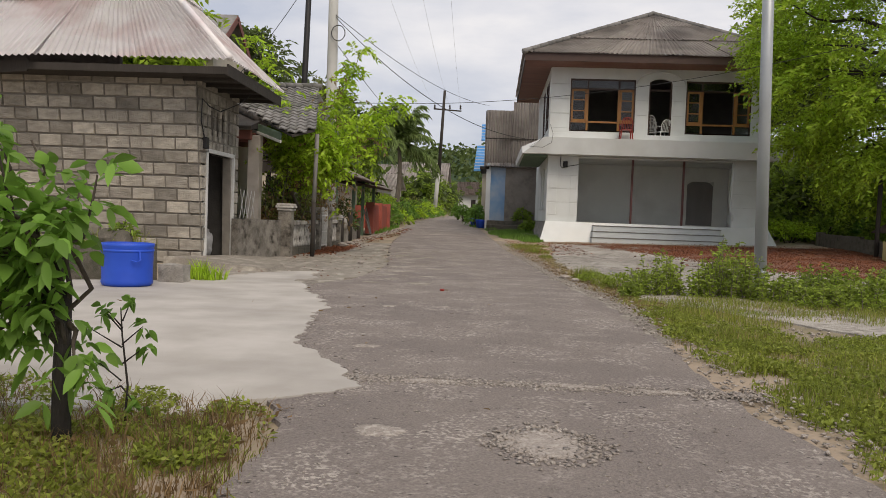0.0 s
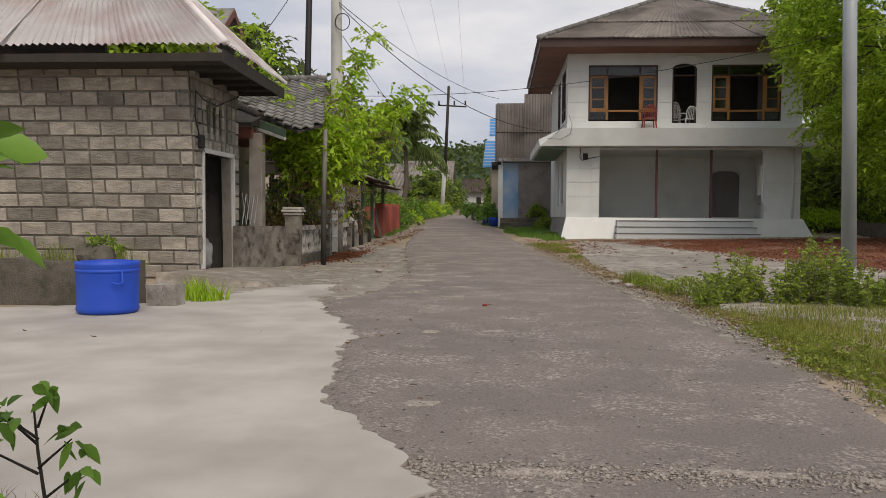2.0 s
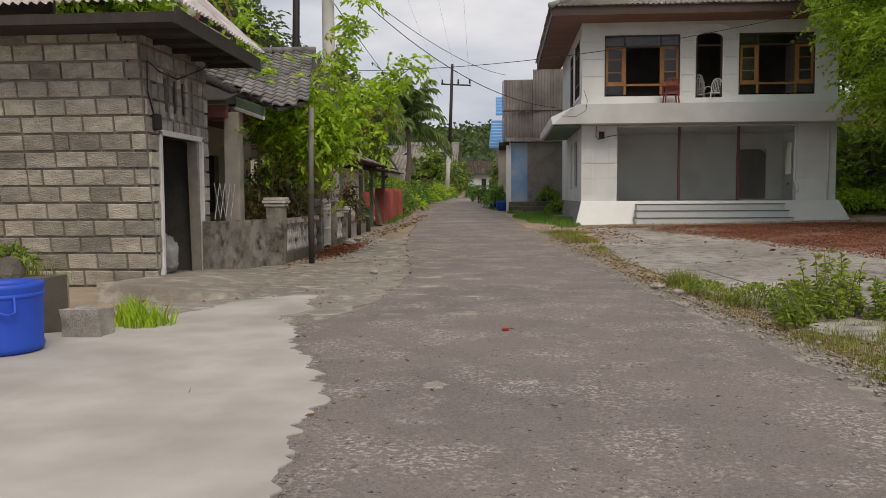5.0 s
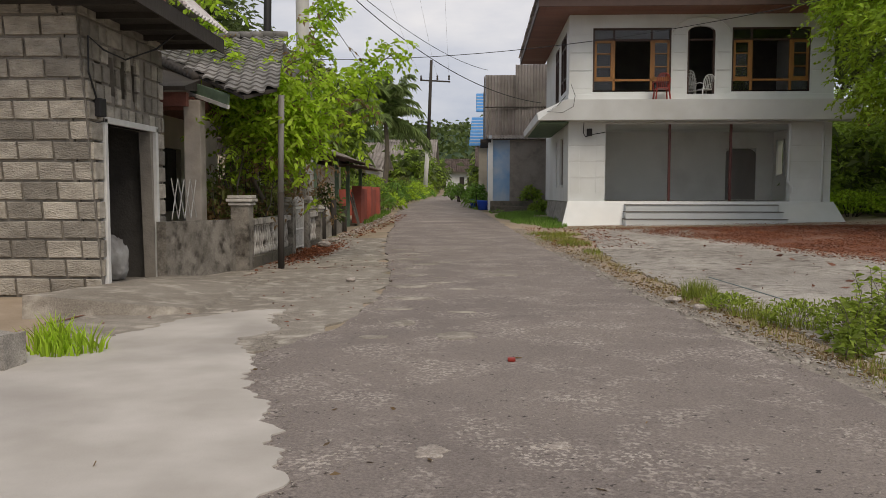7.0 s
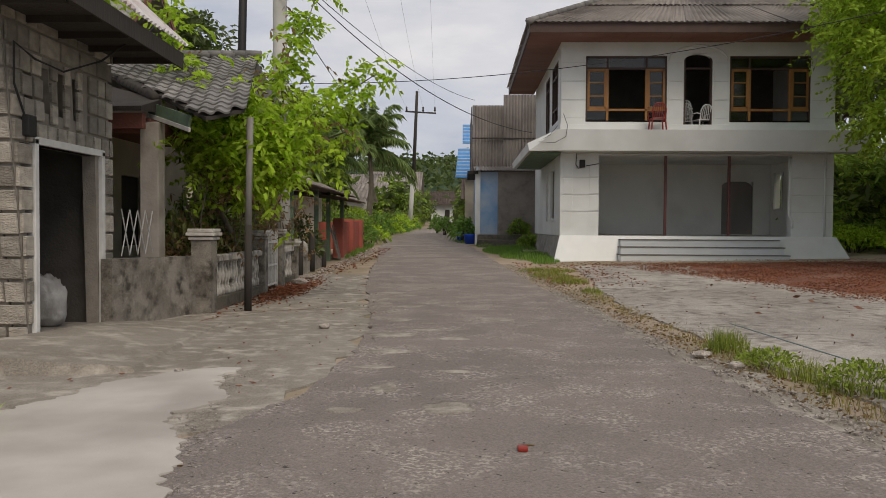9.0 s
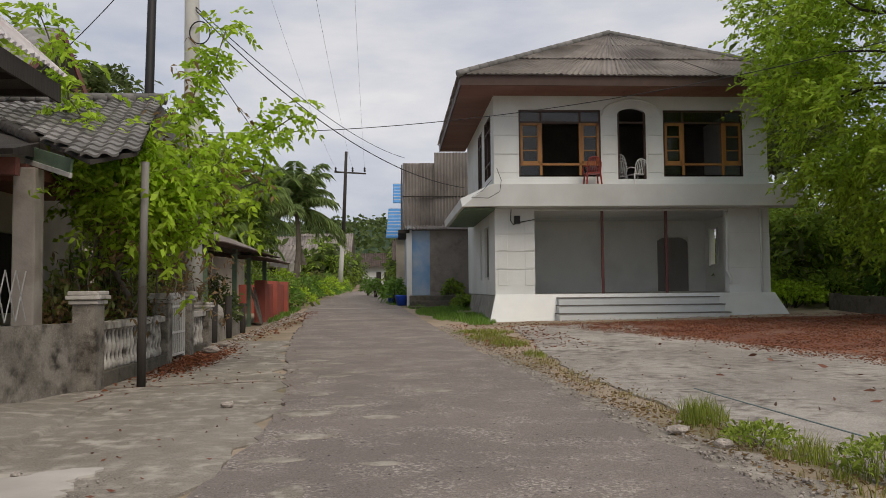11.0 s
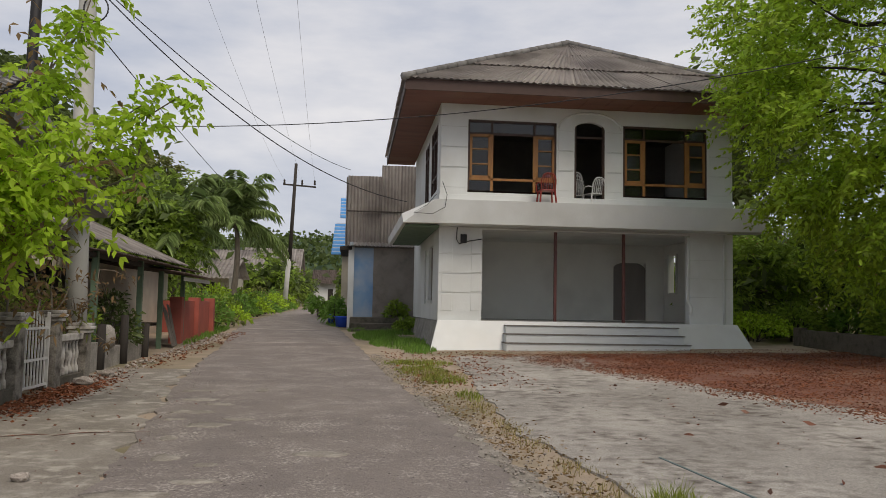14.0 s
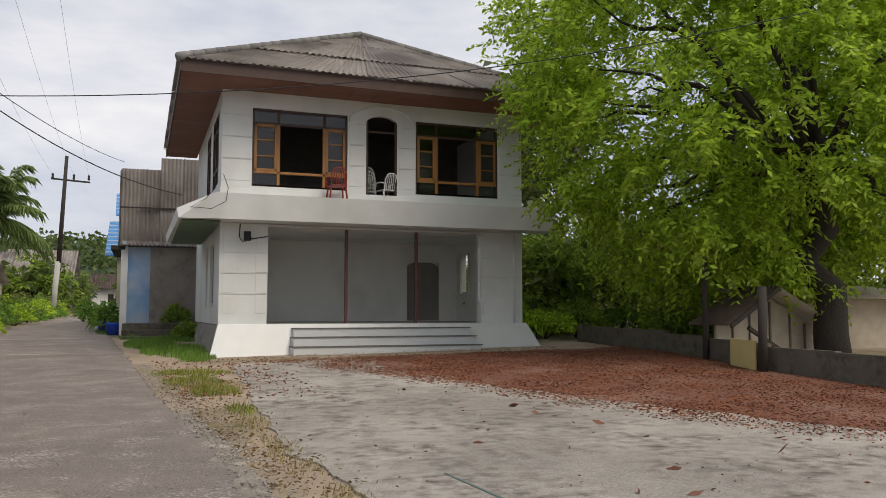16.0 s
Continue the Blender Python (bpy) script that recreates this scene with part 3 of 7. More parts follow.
# lower storey
LW = (36.4, 37.7, 1.6, 3.3)
part("pier", box(HX0, 3.76, HY, HY + 0.35, 1.02, 3.72, bevel=0.01), M["white_wall"], house)
part("pier", box(9.99, HX1, HY, HY + 0.35, 1.02, 3.72, bevel=0.01), M["white_wall"], house)
part("wall", turned(wall_with_holes(HY + 0.35, HYB, 1.02, 4.2, [LW, (38.6, 39.2, 1.6, 3.3)], 0, 0.18), HX0), M["white_wall"], house)
part("wall", turned(wall_with_holes(HY + 0.35, HYB, 1.02, 4.2, [(38.5, 39.2, 2.05, 3.35)], 0, 0.18), HX1 - 0.18), M["grey_wall"], house, "grey side wall of the porch with a slit window")
part("back_wall", wall_with_holes(HX0 + 0.18, HX1 - 0.18, 1.02, 4.2, [(9.3, 10.5, 1.06, 3.1)], 39.7, 39.9), M["grey_wall"], house, "plain grey back wall of the porch")
part("lintel", box(3.76, 9.99, HY + 0.04, HY + 0.3, 3.66, 3.72), M["white_wall"], house)
part("porch_ceiling", box(HX0 + 0.18, HX1 - 0.18, HY + 0.35, 39.7, 3.74, 3.8), M["grey_wall"], house)
part("porch_floor", box(HX0 + 0.1, HX1 - 0.1, HY + 0.05, HYB, 0.9, 1.04), M["terrazzo"], house, "dull grey porch floor")
# arched inner door
_bm = bmesh.new()
_pts = [(9.3, 1.06), (10.5, 1.06)] + [(9.9 + 0.6 * math.cos(a), 2.86 + 0.28 * math.sin(a)) for a in [math.pi * k / 12 for k in range(13)]]
_f = _bm.faces.new([_bm.verts.new((x, 39.76, z)) for x, z in _pts])
_r = bmesh.ops.extrude_face_region(_bm, geom=[_f])
bmesh.ops.translate(_bm, vec=(0, 0.08, 0), verts=[v for v in _r["geom"] if isinstance(v, bmesh.types.BMVert)])
bmesh.ops.recalc_face_normals(_bm, faces=_bm.faces[:])
idoor = part("door", _bm, M["grey_door"], house, "closed grey-brown arched door")
part("door_head", wall_with_holes(9.3, 10.5, 2.86, 3.1, [], 39.85, 39.89), M["grey_wall"], house)
# plinth with battered faces, in front of it the steps
_bm = bmesh.new()
hexa(_bm, [(2.28, 34.12, 0.1), (11.62, 34.12, 0.1), (11.62, HYB, 0.1), (2.28, HYB, 0.1), (2.52, 34.58, 1.0), (11.36, 34.58, 1.0), (11.36, HYB, 1.0), (2.52, HYB, 1.0)])
plinth = part("plinth", _bm, M["kerb"], house, "grey cement plinth")
_bm = bmesh.new()
hexa(_bm, [(2.24, 34.09, 0.16), (11.66, 34.09, 0.3), (11.66, 34.14, 0.3), (2.24, 34.14, 0.16), (2.49, 34.54, 1.03), (11.38, 34.54, 1.03), (11.38, 34.72, 1.03), (2.49, 34.72, 1.03)])
part("plinth_facing", _bm, M["white_tile"], house, "white glazed tile facing of the plinth")
steps = thing("steps", (7.1, 33.9, 0.3), "three low white-tiled steps with dark nosings", "steps", kind="structure")
for _i, (_y, _z0, _z1) in enumerate(((33.62, 0.2, 0.46), (33.93, 0.2, 0.70), (34.24, 0.2, 0.93))):
    part("step", box(4.3 + 0.05 * _i, 9.55 - 0.05 * _i, _y, 34.5, _z0, _z1 - 0.03, bevel=0.008), M["white_tile"], steps)
    part("nosing", box(4.28 + 0.05 * _i, 9.57 - 0.05 * _i, _y - 0.02, 34.5, _z1 - 0.03, _z1), M["step_edge"], steps, "dark grey worn step edge")
part("step_base", box(4.35, 9.5, 33.6, 34.4, 0.1, 0.24), M["old_concrete"], steps)
# balcony slab round the front and the street side
_bm = bmesh.new()
hexa(_bm, [(2.4, 33.9, 3.73), (12.05, 33.9, 3.73), (12.05, 34.72, 3.73), (2.4, 34.72, 3.73), (2.3, 33.75, 4.38), (12.0, 33.75, 4.38), (12.0, 34.72, 4.38), (2.3, 34.72, 4.38)])
part("balcony_slab", _bm, M["white_wall"], house, "white concrete canopy slab with rain stains")
_bm = bmesh.new()
hexa(_bm, [(1.42, 33.95, 3.72), (2.4, 33.9, 3.73), (2.5, 41.5, 3.9), (1.35, 41.5, 3.66), (1.38, 34.1, 3.98), (2.3, 33.75, 4.38), (2.5, 41.5, 4.38), (1.32, 41.5, 3.9)])
bmesh.ops.recalc_face_normals(_bm, faces=_bm.faces[:])
part("side_canopy", _bm, M["white_wall"], house, "sloping white side canopy")
part("canopy_mould", box(1.5, 2.45, 34.2, 41.3, 3.64, 3.7), M["green_wood"], house, "mossy green canopy underside")
# mouldings: bands and groove lines on the piers
for _z in (1.55, 2.1, 2.65, 3.2):
    for _x0, _x1 in ((2.6, 2.9), (3.45, 3.765), (9.985, 10.3)):
        part("quoin", box(_x0, _x1, HY - 0.012, HY + 0.02, _z - 0.24, _z + 0.24, bevel=0.006), M["white_wall"], house)
for _z in (5.15, 5.75, 6.35):
    for _x0, _x1 in ((2.51, 3.27), (5.98, 6.4), (7.45, 7.9), (10.6, 11.32)):
        part("groove_band", box(_x0, _x1, HY - 0.012, HY + 0.02, _z - 0.28, _z + 0.28, bevel=0.006), M["white_wall"], house)
part("sill_band", box(2.48, 11.36, HY - 0.025, HY + 0.02, 4.4, 4.66, bevel=0.008), M["white_wall"], house)
for _x0, _x1 in ((2.52, 3.28), (6.0, 6.42), (7.44, 7.9), (10.6, 11.33)):
    for _z in (5.45, 6.05, 6.65):
        part("groove", box(_x0, _x1, HY - 0.014, HY - 0.008, _z - 0.004, _z + 0.004), M["groove"], house)
for _x0, _x1 in ((2.52, 3.75), (10.0, 11.33)):
    for _z in (1.83, 2.38, 2.93):
        part("groove", box(_x0, _x1, HY - 0.014, HY - 0.008, _z - 0.004, _z + 0.004), M["groove"], house)
# arch over the balcony door
_bm = bmesh.new()
tube([(6.93 + 0.95 * math.cos(a), HY - 0.005, 6.72 + 0.5 * math.sin(a)) for a in [math.pi * k / 16 for k in range(17)]], 0.03, 6, _bm)
part("arch_moulding", _bm, M["white_wall"], house, smooth=True)
# right pier scroll and wall conduit
part("scroll", tube([(9.97, HY + 0.02, 3.6), (9.95, HY + 0.02, 2.4), (9.93, HY + 0.02, 1.75), (10.05, HY + 0.0, 1.5), (10.02, HY, 1.3)], 0.05, 8), M["white_wall"], house, smooth=True)
part("downpipe", tube([(11.05, HY - 0.03, 1.03), (11.05, HY - 0.03, 3.7)], 0.035, 8), M["white_wall"], house, smooth=True)
for _x in (5.98, 8.05):
    part("porch_post", box(_x - 0.04, _x + 0.04, HY + 0.2, HY + 0.28, 1.03, 3.68, bevel=0.006), M["red_post"], house, "slim dull-red steel post")
part("meter_box", box(3.12, 3.3, HY - 0.1, HY, 3.25, 3.5, bevel=0.02), M["black_metal"], house, "black electricity meter")
part("meter_cable", tube([(3.02, HY - 0.05, 3.7), (3.0, HY - 0.06, 3.35), (3.08, HY - 0.06, 3.22), (3.32, HY - 0.05, 3.3), (3.76, HY - 0.03, 3.38)], 0.014, 6), M["wire"], house)
part("slit_frame", box(HX1 - 0.24, HX1 - 0.17, 38.44, 38.5, 2.0, 3.4), M["white_wall"], house)
part("slit_frame", box(HX1 - 0.24, HX1 - 0.17, 39.2, 39.26, 2.0, 3.4), M["white_wall"], house)


def casement(parent, x0, x1, z0, z1, y, bars):
    """Framed panes inside an opening in the front wall."""
    fr = part("window", box(x0, x1, y, y + 0.02, z0, z0 + 0.06), M["dark_frame"], parent)
    for a, b, c, d in ((x0, x0 + 0.06, z0, z1), (x1 - 0.06, x1, z0, z1), (x0, x1, z1 - 0.07, z1), (x0, x1, z0, z0 + 0.06)):
        part("frame", box(a, b, y, y + 0.09, c, d, bevel=0.006), M["dark_frame"], fr)
    for kind, a, b, c, d in bars:
        part(kind, box(a, b, y - 0.01, y + 0.06, c, d, bevel=0.006), M["frame_wood"], fr, "varnished orange-brown glazing bar")
    return fr


def house_window(x0, x1, z0, z1, left_wide):
    w = x1 - x0
    zt, zb = z1 - 0.42, z0 + 0.4
    a, b = x0 + w * (0.27 if left_wide else 0.25), x1 - w * 0.25
    bars = [("transom", x0 + 0.05, x1 - 0.05, zb - 0.04, zb + 0.03)]
    for m in (a, b):
        bars.append(("mullion", m - 0.04, m + 0.04, z0 + 0.05, zt))
    for p, q in ((x0 + 0.06, a - 0.04), (b + 0.04, x1 - 0.06)):
        bars += [("sash_stile", p, p + 0.07, zb, zt), ("sash_stile", q - 0.07, q, zb, zt), ("sash_rail", p, q, zt - 0.08, zt), ("sash_rail", p, q, zb + 0.03, zb + 0.1)]
        for k in (1, 2):
            z = zb + (zt - zb) * k / 3
            bars.append(("glazing_bar", p + 0.06, q - 0.06, z - 0.015, z + 0.02))
    fr = casement(house, x0, x1, z0, z1, HY + 0.03, bars)
    for m in (a, b):
        part("upper_mullion", box(m - 0.03, m + 0.03, HY + 0.03, HY + 0.1, zt, z1 - 0.06), M["dark_frame"], fr)
    part("head_rail", box(x0 + 0.05, x1 - 0.05, HY + 0.03, HY + 0.1, zt - 0.02, zt + 0.05), M["dark_frame"], fr)
    g = part("pane", box(x0 + 0.06, a, HY + 0.07, HY + 0.076, z0 + 0.06, z1 - 0.07), M["glass"], fr, "dim grey window glass")
    g.visible_shadow = False
    g = part("pane", box(b, x1 - 0.06, HY + 0.07, HY + 0.076, z0 + 0.06, z1 - 0.07), M["glass"], fr)
    g.visible_shadow = False
    g = part("pane", box(a + 0.04, b - 0.04, HY + 0.07, HY + 0.076, zt + 0.05, z1 - 0.07), M["glass"], fr)
    g.visible_shadow = False
    return fr


house_window(*W1, True)
house_window(*W2, False)
# balcony doorway: dark lining, arched head
_dl = part("door_frame", box(DR[0], DR[0] + 0.06, HY + 0.02, HY + 0.14, DR[2], DR[3]), M["dark_frame"], house)
part("door_jamb", box(DR[1] - 0.06, DR[1], HY + 0.02, HY + 0.14, DR[2], DR[3]), M["dark_frame"], house)
part("door_transom", box(DR[0] + 0.06, DR[1] - 0.06, HY + 0.03, HY + 0.1, 6.45, 6.51), M["dark_frame"], house)
_bm = bmesh.new()
_arc = [(6.93 + 0.46 * math.cos(a), 6.72 + 0.22 * math.sin(a)) for a in [math.pi * k / 12 for k in range(13)]]
for (_x, _z), (_x2, _z2) in zip(_arc, _arc[1:]):
    hexa(_bm, [(_x2, HY + 0.0, _z2), (_x, HY + 0.0, _z), (_x, HY + 0.16, _z), (_x2, HY + 0.16, _z2), (_x2, HY + 0.0, 6.96), (_x, HY + 0.0, 6.96), (_x, HY + 0.16, 6.96), (_x2, HY + 0.16, 6.96)])
part("door_arch", _bm, M["white_wall"], house)
for _k, (_a, _b, _c, _d) in enumerate((SW1, SW2)):
    sw = part("window", box(HX0 + 0.05, HX0 + 0.12, _a, _b, _c, _c + 0.06), M["dark_frame"], house)
    for _y in (_a, (_a + _b) / 2, _b):
        part("frame", box(HX0 - 0.01, HX0 + 0.1, _y - 0.04, _y + 0.04, _c, _d), M["dark_frame"], sw)
    for _z in (_c + 0.45, _d - 0.45, _d - 0.04):
        part("frame", box(HX0 - 0.005, HX0 + 0.1, _a, _b, _z - 0.03, _z + 0.03), M["dark_frame"], sw)
for _y0, _y1 in ((36.4, 37.7), (38.6, 39.2)):
    sw = part("window", box(HX0 + 0.08, HX0 + 0.13, _y0, _y0 + 0.06, 1.6, 3.3), M["grey_door"], house, "unglazed side window with grey frame")
    part("frame", box(HX0 + 0.08, HX0 + 0.13, _y1 - 0.06, _y1, 1.6, 3.3), M["grey_door"], sw)
    part("sill", box(HX0 - 0.06, HX0 + 0.05, _y0 - 0.05, _y1 + 0.05, 1.52, 1.6), M["white_wall"], sw)
# hipped roof: soffit, fascia, four slopes of corrugated fibre-cement sheets, ridge caps
EX0, EX1, EY0, EY1, EZ = 1.35, 12.45, 33.3, 45.3, 7.56
PK0, PK1 = (6.95, 37.4, 10.15), (6.95, 41.2, 10.15)
part("soffit", box(EX0 + 0.04, EX1 - 0.04, EY0 + 0.04, HY, 7.322, 7.36), M["soffit"], house, "red-brown boarded eaves soffit")
part("soffit", box(EX0 + 0.04, HX0, HY, EY1 - 0.04, 7.322, 7.36), M["soffit"], house)
part("soffit", box(HX1, EX1 - 0.04, HY, EY1 - 0.04, 7.322, 7.36), M["soffit"], house)
for _p in ((EX0, EX1, EY0, EY0 + 0.04), (EX0, EX0 + 0.04, EY0 + 0.04, EY1), (EX1 - 0.04, EX1, EY0 + 0.04, EY1)):
    part("fascia", box(*_p, 7.3, 7.6), M["fascia"], house, "dark brown fascia board")
for _k in range(16):
    _x = EX0 + 0.3 + _k * 0.7
    part("soffit_batten", box(_x, _x + 0.03, EY0 + 0.05, HY - 0.03, 7.308, 7.321), M["soffit"], house)


def roof_slope(parent, e0, e1, r0, r1, bands, per_band, material, pitch=0.18):
    """One slope laid in overlapping rows of corrugated sheets; e0-e1 is the eave, r0-r1 the ridge."""
    e0, e1, r0, r1 = [Vector(p) for p in (e0, e1, r0, r1)]
    nrm = (e1 - e0).cross(r0 - e0).normalized()
    if nrm.z < 0:
        nrm = -nrm
    for j in range(bands):
        a, b = j / bands, min(1.0, (j + 1.06) / bands)
        lo0, lo1, hi0, hi1 = e0.lerp(r0, a), e1.lerp(r1, a), e0.lerp(r0, b), e1.lerp(r1, b)
        n = max(1, round(per_band * (lo1 - lo0).length / (e1 - e0).length))
        for i in range(n):
            u0, u1 = i / n, (i + 1) / n
            lift = nrm * (0.02 * (j % 2) + 0.012 * (i % 2) + 0.03)
            low = nrm * 0.035
            part("roof_sheet", corrugated(lo0.lerp(lo1, u0) + lift + low, lo0.lerp(lo1, u1) + lift + low, hi0.lerp(hi1, u0) + lift, hi0.lerp(hi1, u1) + lift, pitch, 0.024, 0.008), material, parent)


roof_slope(house, (EX0 - 0.06, EY0 - 0.06, EZ), (EX1 + 0.06, EY0 - 0.06, EZ), PK0, (PK0[0] + 0.02, PK0[1], PK0[2]), 3, 7, M["asbestos"])
roof_slope(house, (EX0 - 0.06, EY1, EZ), (EX0 - 0.06, EY0 - 0.06, EZ), PK1, PK0, 3, 7, M["asbestos"])
roof_slope(house, (EX1 + 0.06, EY0 - 0.06, EZ), (EX1 + 0.06, EY1, EZ), PK0, PK1, 3, 7, M["asbestos"])
roof_slope(house, (EX1 + 0.06, EY1, EZ), (EX0 - 0.06, EY1, EZ), (PK1[0] + 0.02, PK1[1], PK1[2]), PK1, 3, 7, M["asbestos"])
for _a, _b in (((EX0 - 0.06, EY0 - 0.06, EZ), PK0), ((EX1 + 0.06, EY0 - 0.06, EZ), PK0), (PK0, PK1)):
    _a, _b = Vector(_a), Vector(_b)
    _n = 18
    for _i in range(_n):
        _p, _q = _a.lerp(_b, _i / _n), _a.lerp(_b, (_i + 1.15) / _n)
        part("ridge_cap", tube([_p + Vector((0, 0, 0.06)), _q + Vector((0, 0, 0.085))], [0.12, 0.085], 8), M["roof_tile"], house, "dark weathered ridge tile", True)

# ---- concrete-block house ----
BX, BY0, BY1 = -5.15, 16.36, 18.0
bhouse = thing("block_house", (-8, 18, 0), "unfinished grey concrete-block house with pale corrugated roof", "house")
LEAN = 0.15


def leaned(bm):
    for v in bm.verts:
        f = (19.5 - v.co.y) / (19.5 - BY0)
        v.co.y -= LEAN * v.co.z * max(0, min(1, f * 1.3 - 0.3))
    return bm


part("wall", leaned(box(-13.0, BX - 0.19, BY0 + 0.015, BY0 + 0.185, -0.1, 3.5)), M["mortar"], bhouse, "rough mortar core of the front wall")
_bm = turned(wall_with_holes(BY0 + 0.02, 18.35, -0.1, 3.5, [(16.5, 18.0, 0.0, 2.14), (16.65, 16.79, 2.5, 2.98), (16.95, 17.09, 2.5, 2.98), (17.25, 17.39, 2.5, 2.98), (17.55, 17.69, 2.5, 2.98)], -0.175, -0.015), BX)
part("wall", leaned(_bm), M["mortar"], bhouse)
# back wall seen through the door, its shade painted into the material
part("wall", box(-13, BX - 0.2, 18.15, 18.35, -0.1, 3.5), M["block_room_shade"], bhouse, "unplastered inner wall, coloured dark for the unlit room")
part("wall", box(-13.2, -13, BY0, 18.35, -0.1, 3.5), M["mortar"], bhouse)
part("floor_slab", box(-13, BX + 0.1, BY0 + 0.1, 18.3, -0.12, 0.06), M["old_concrete"], bhouse)
# door lining
for _a, _b, _c, _d in ((16.42, 16.5, 0.0, 2.2), (18.0, 18.08, 0.0, 2.2), (16.42, 18.08, 2.14, 2.22)):
    part("door_frame", box(BX - 0.15, BX + 0.035, _a, _b, _c, _d, bevel=0.008), M["white_plastic"], bhouse, "pale grey painted door lining")
# roof
RC = (-4.3, 15.15, 3.64)
_hip = (-8.3, 19.2, 7.2)
roof_slope(bhouse, (-8.25, 15.15, 3.64), RC, _hip, (-8.28, 19.2, 7.2), 2, 5, M["zinc"], 0.12)
roof_slope(bhouse, RC, (-4.3, 18.6, 3.58), _hip, (-8.3, 19.4, 7.2), 2, 4, M["zinc"], 0.12)
roof_slope(bhouse, (-14.5, 15.0, 3.25), (-7.75, 15.0, 3.6), (-14.5, 18.6, 6.4), (-8.0, 18.6, 6.5), 2, 6, M["zinc"], 0.12)
part("roof_back", box(-14, -8.2, 19.2, 19.3, 3.5, 6.9), M["wood_dark"], bhouse)
part("fascia", beam((-4.32, 15.1, 3.5), (-4.32, 18.6, 3.44), 0.03, 0.2), M["wood_dark"], bhouse, "dark weathered fascia board")
part("fascia", beam((-14.0, 15.5, 3.2), (-8.0, 15.2, 3.5), 0.03, 0.2), M["wood_dark"], bhouse)
part("fascia", beam((-8.0, 15.18, 3.5), (-4.33, 15.18, 3.5), 0.03, 0.13), M["wood_dark"], bhouse)
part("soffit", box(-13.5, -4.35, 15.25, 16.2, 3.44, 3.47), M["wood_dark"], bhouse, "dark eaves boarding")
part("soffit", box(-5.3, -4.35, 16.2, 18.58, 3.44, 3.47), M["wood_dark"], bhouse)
for _y in (15.6, 16.3, 17.0, 17.7, 18.4):
    part("rafter", beam((-5.3, _y, 3.41), (-4.36, _y, 3.41), 0.05, 0.08), M["wood_dark"], bhouse)
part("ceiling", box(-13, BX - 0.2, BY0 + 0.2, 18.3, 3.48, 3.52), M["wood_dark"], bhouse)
for _k in range(3):
    part("roof_hip_cap", tube([Vector(RC).lerp(Vector(_hip), _k / 3) + Vector((0, 0, 0.08)), Vector(RC).lerp(Vector(_hip), (_k + 1.05) / 3) + Vector((0, 0, 0.1))], 0.06, 8), M["zinc"], bhouse, smooth=True)
part("meter_box", box(BX, BX + 0.09, 16.2, 16.36, 2.2, 2.42, bevel=0.015), M["black_metal"], bhouse, "small black meter box")
part("cable", tube([(BX + 0.04, 16.28, 2.3), (BX + 0.05, 16.0, 2.7), (BX + 0.08, 15.95, 3.1), (BX + 0.1, 16.3, 3.0), (BX + 0.1, 16.9, 2.98), (BX + 0.3, 17.4, 3.2), (BX + 0.5, 17.6, 3.44)], 0.012, 6), M["wire"], bhouse)


def sack(at, s, tilt):
    bm = bmesh.new()
    bmesh.ops.create_icosphere(bm, subdivisions=4, radius=1)
    for v in bm.verts:
        x, y, z = v.co
        q = 1 + 0.2 * noise.noise((x * 2.3 + at[1], y * 2.3, z * 2.3)) + 0.1 * noise.noise((x * 6 + at[0], y * 6, z * 6))
        v.co = Vector((math.copysign(abs(x) ** 0.7, x) * 0.26 * q, math.copysign(abs(y) ** 0.7, y) * 0.19 * q, (math.copysign(abs(z) ** 0.75, z) + 1) * 0.36 * q)) * s
        v.co.x += tilt * v.co.z
        v.co += Vector(at)
    return link("cement_sack", bm, M["sack"], True)


for _i, (_a, _s, _t) in enumerate((((-5.62, 17.66, 0.06), 0.85, -0.12), ((-6.1, 17.75, 0.06), 0.8, -0.1), ((-5.95, 17.25, 0.06), 0.7, 0.0))):
    tagged(sack(_a, _s, _t), "white woven plastic cement sack inside the doorway", "sack", "sacks in the doorway")
_bm = bmesh.new()
hexa(_bm, [(-5.2, 14.6, -0.1), (-3.35, 14.9, -0.1), (-3.75, 18.6, -0.1), (-5.0, 18.0, -0.1), (-5.2, 14.65, 0.23), (-3.5, 14.95, 0.06), (-3.8, 18.6, 0.025), (-5.0, 18.0, 0.1)])
bmesh.ops.subdivide_edges(_bm, edges=_bm.edges[:], cuts=6, use_grid_fill=True)
for _q in _bm.verts:
    _q.co.z += 0.012 * noise.noise(_q.co * 2.1)
    _q.co.y += 0.03 * noise.noise(_q.co * 3.3) if _q.co.y < 15.2 else 0
tagged(link("door_ramp", _bm, M["old_verge"]), "worn concrete ramp up to the block house door", "ramp", kind="structure")

# ---- tile-roofed house with porch ----
thouse = thing("tile_house", (-8, 24, 0.1), "old house with weathered grey tiled roof and open porch", "house")
part("wall", box(-12, -7.0, 20.9, 21.1, 0, 3.1), M["cream"], thouse, "stained cream plaster wall")
part("wall", turned(wall_with_holes(21.1, 26, 0, 3.1, [(22.6, 23.6, 0.9, 2.2)], 0, 0.16), -7.0), M["cream"], thouse)
part("wall", box(-12, -6.84, 18.5, 18.66, 0, 3.1), M["cream"], thouse)
part("porch_floor", box(-7, -5.15, 18.4, 25, -0.05, 0.12), M["old_concrete"], thouse)
for _y in (20.05, 23.6):
    part("column", box(-5.42, -5.14, _y - 0.14, _y + 0.14, 0.0, 2.82, bevel=0.02), M["column"], thouse, "weathered concrete porch column")
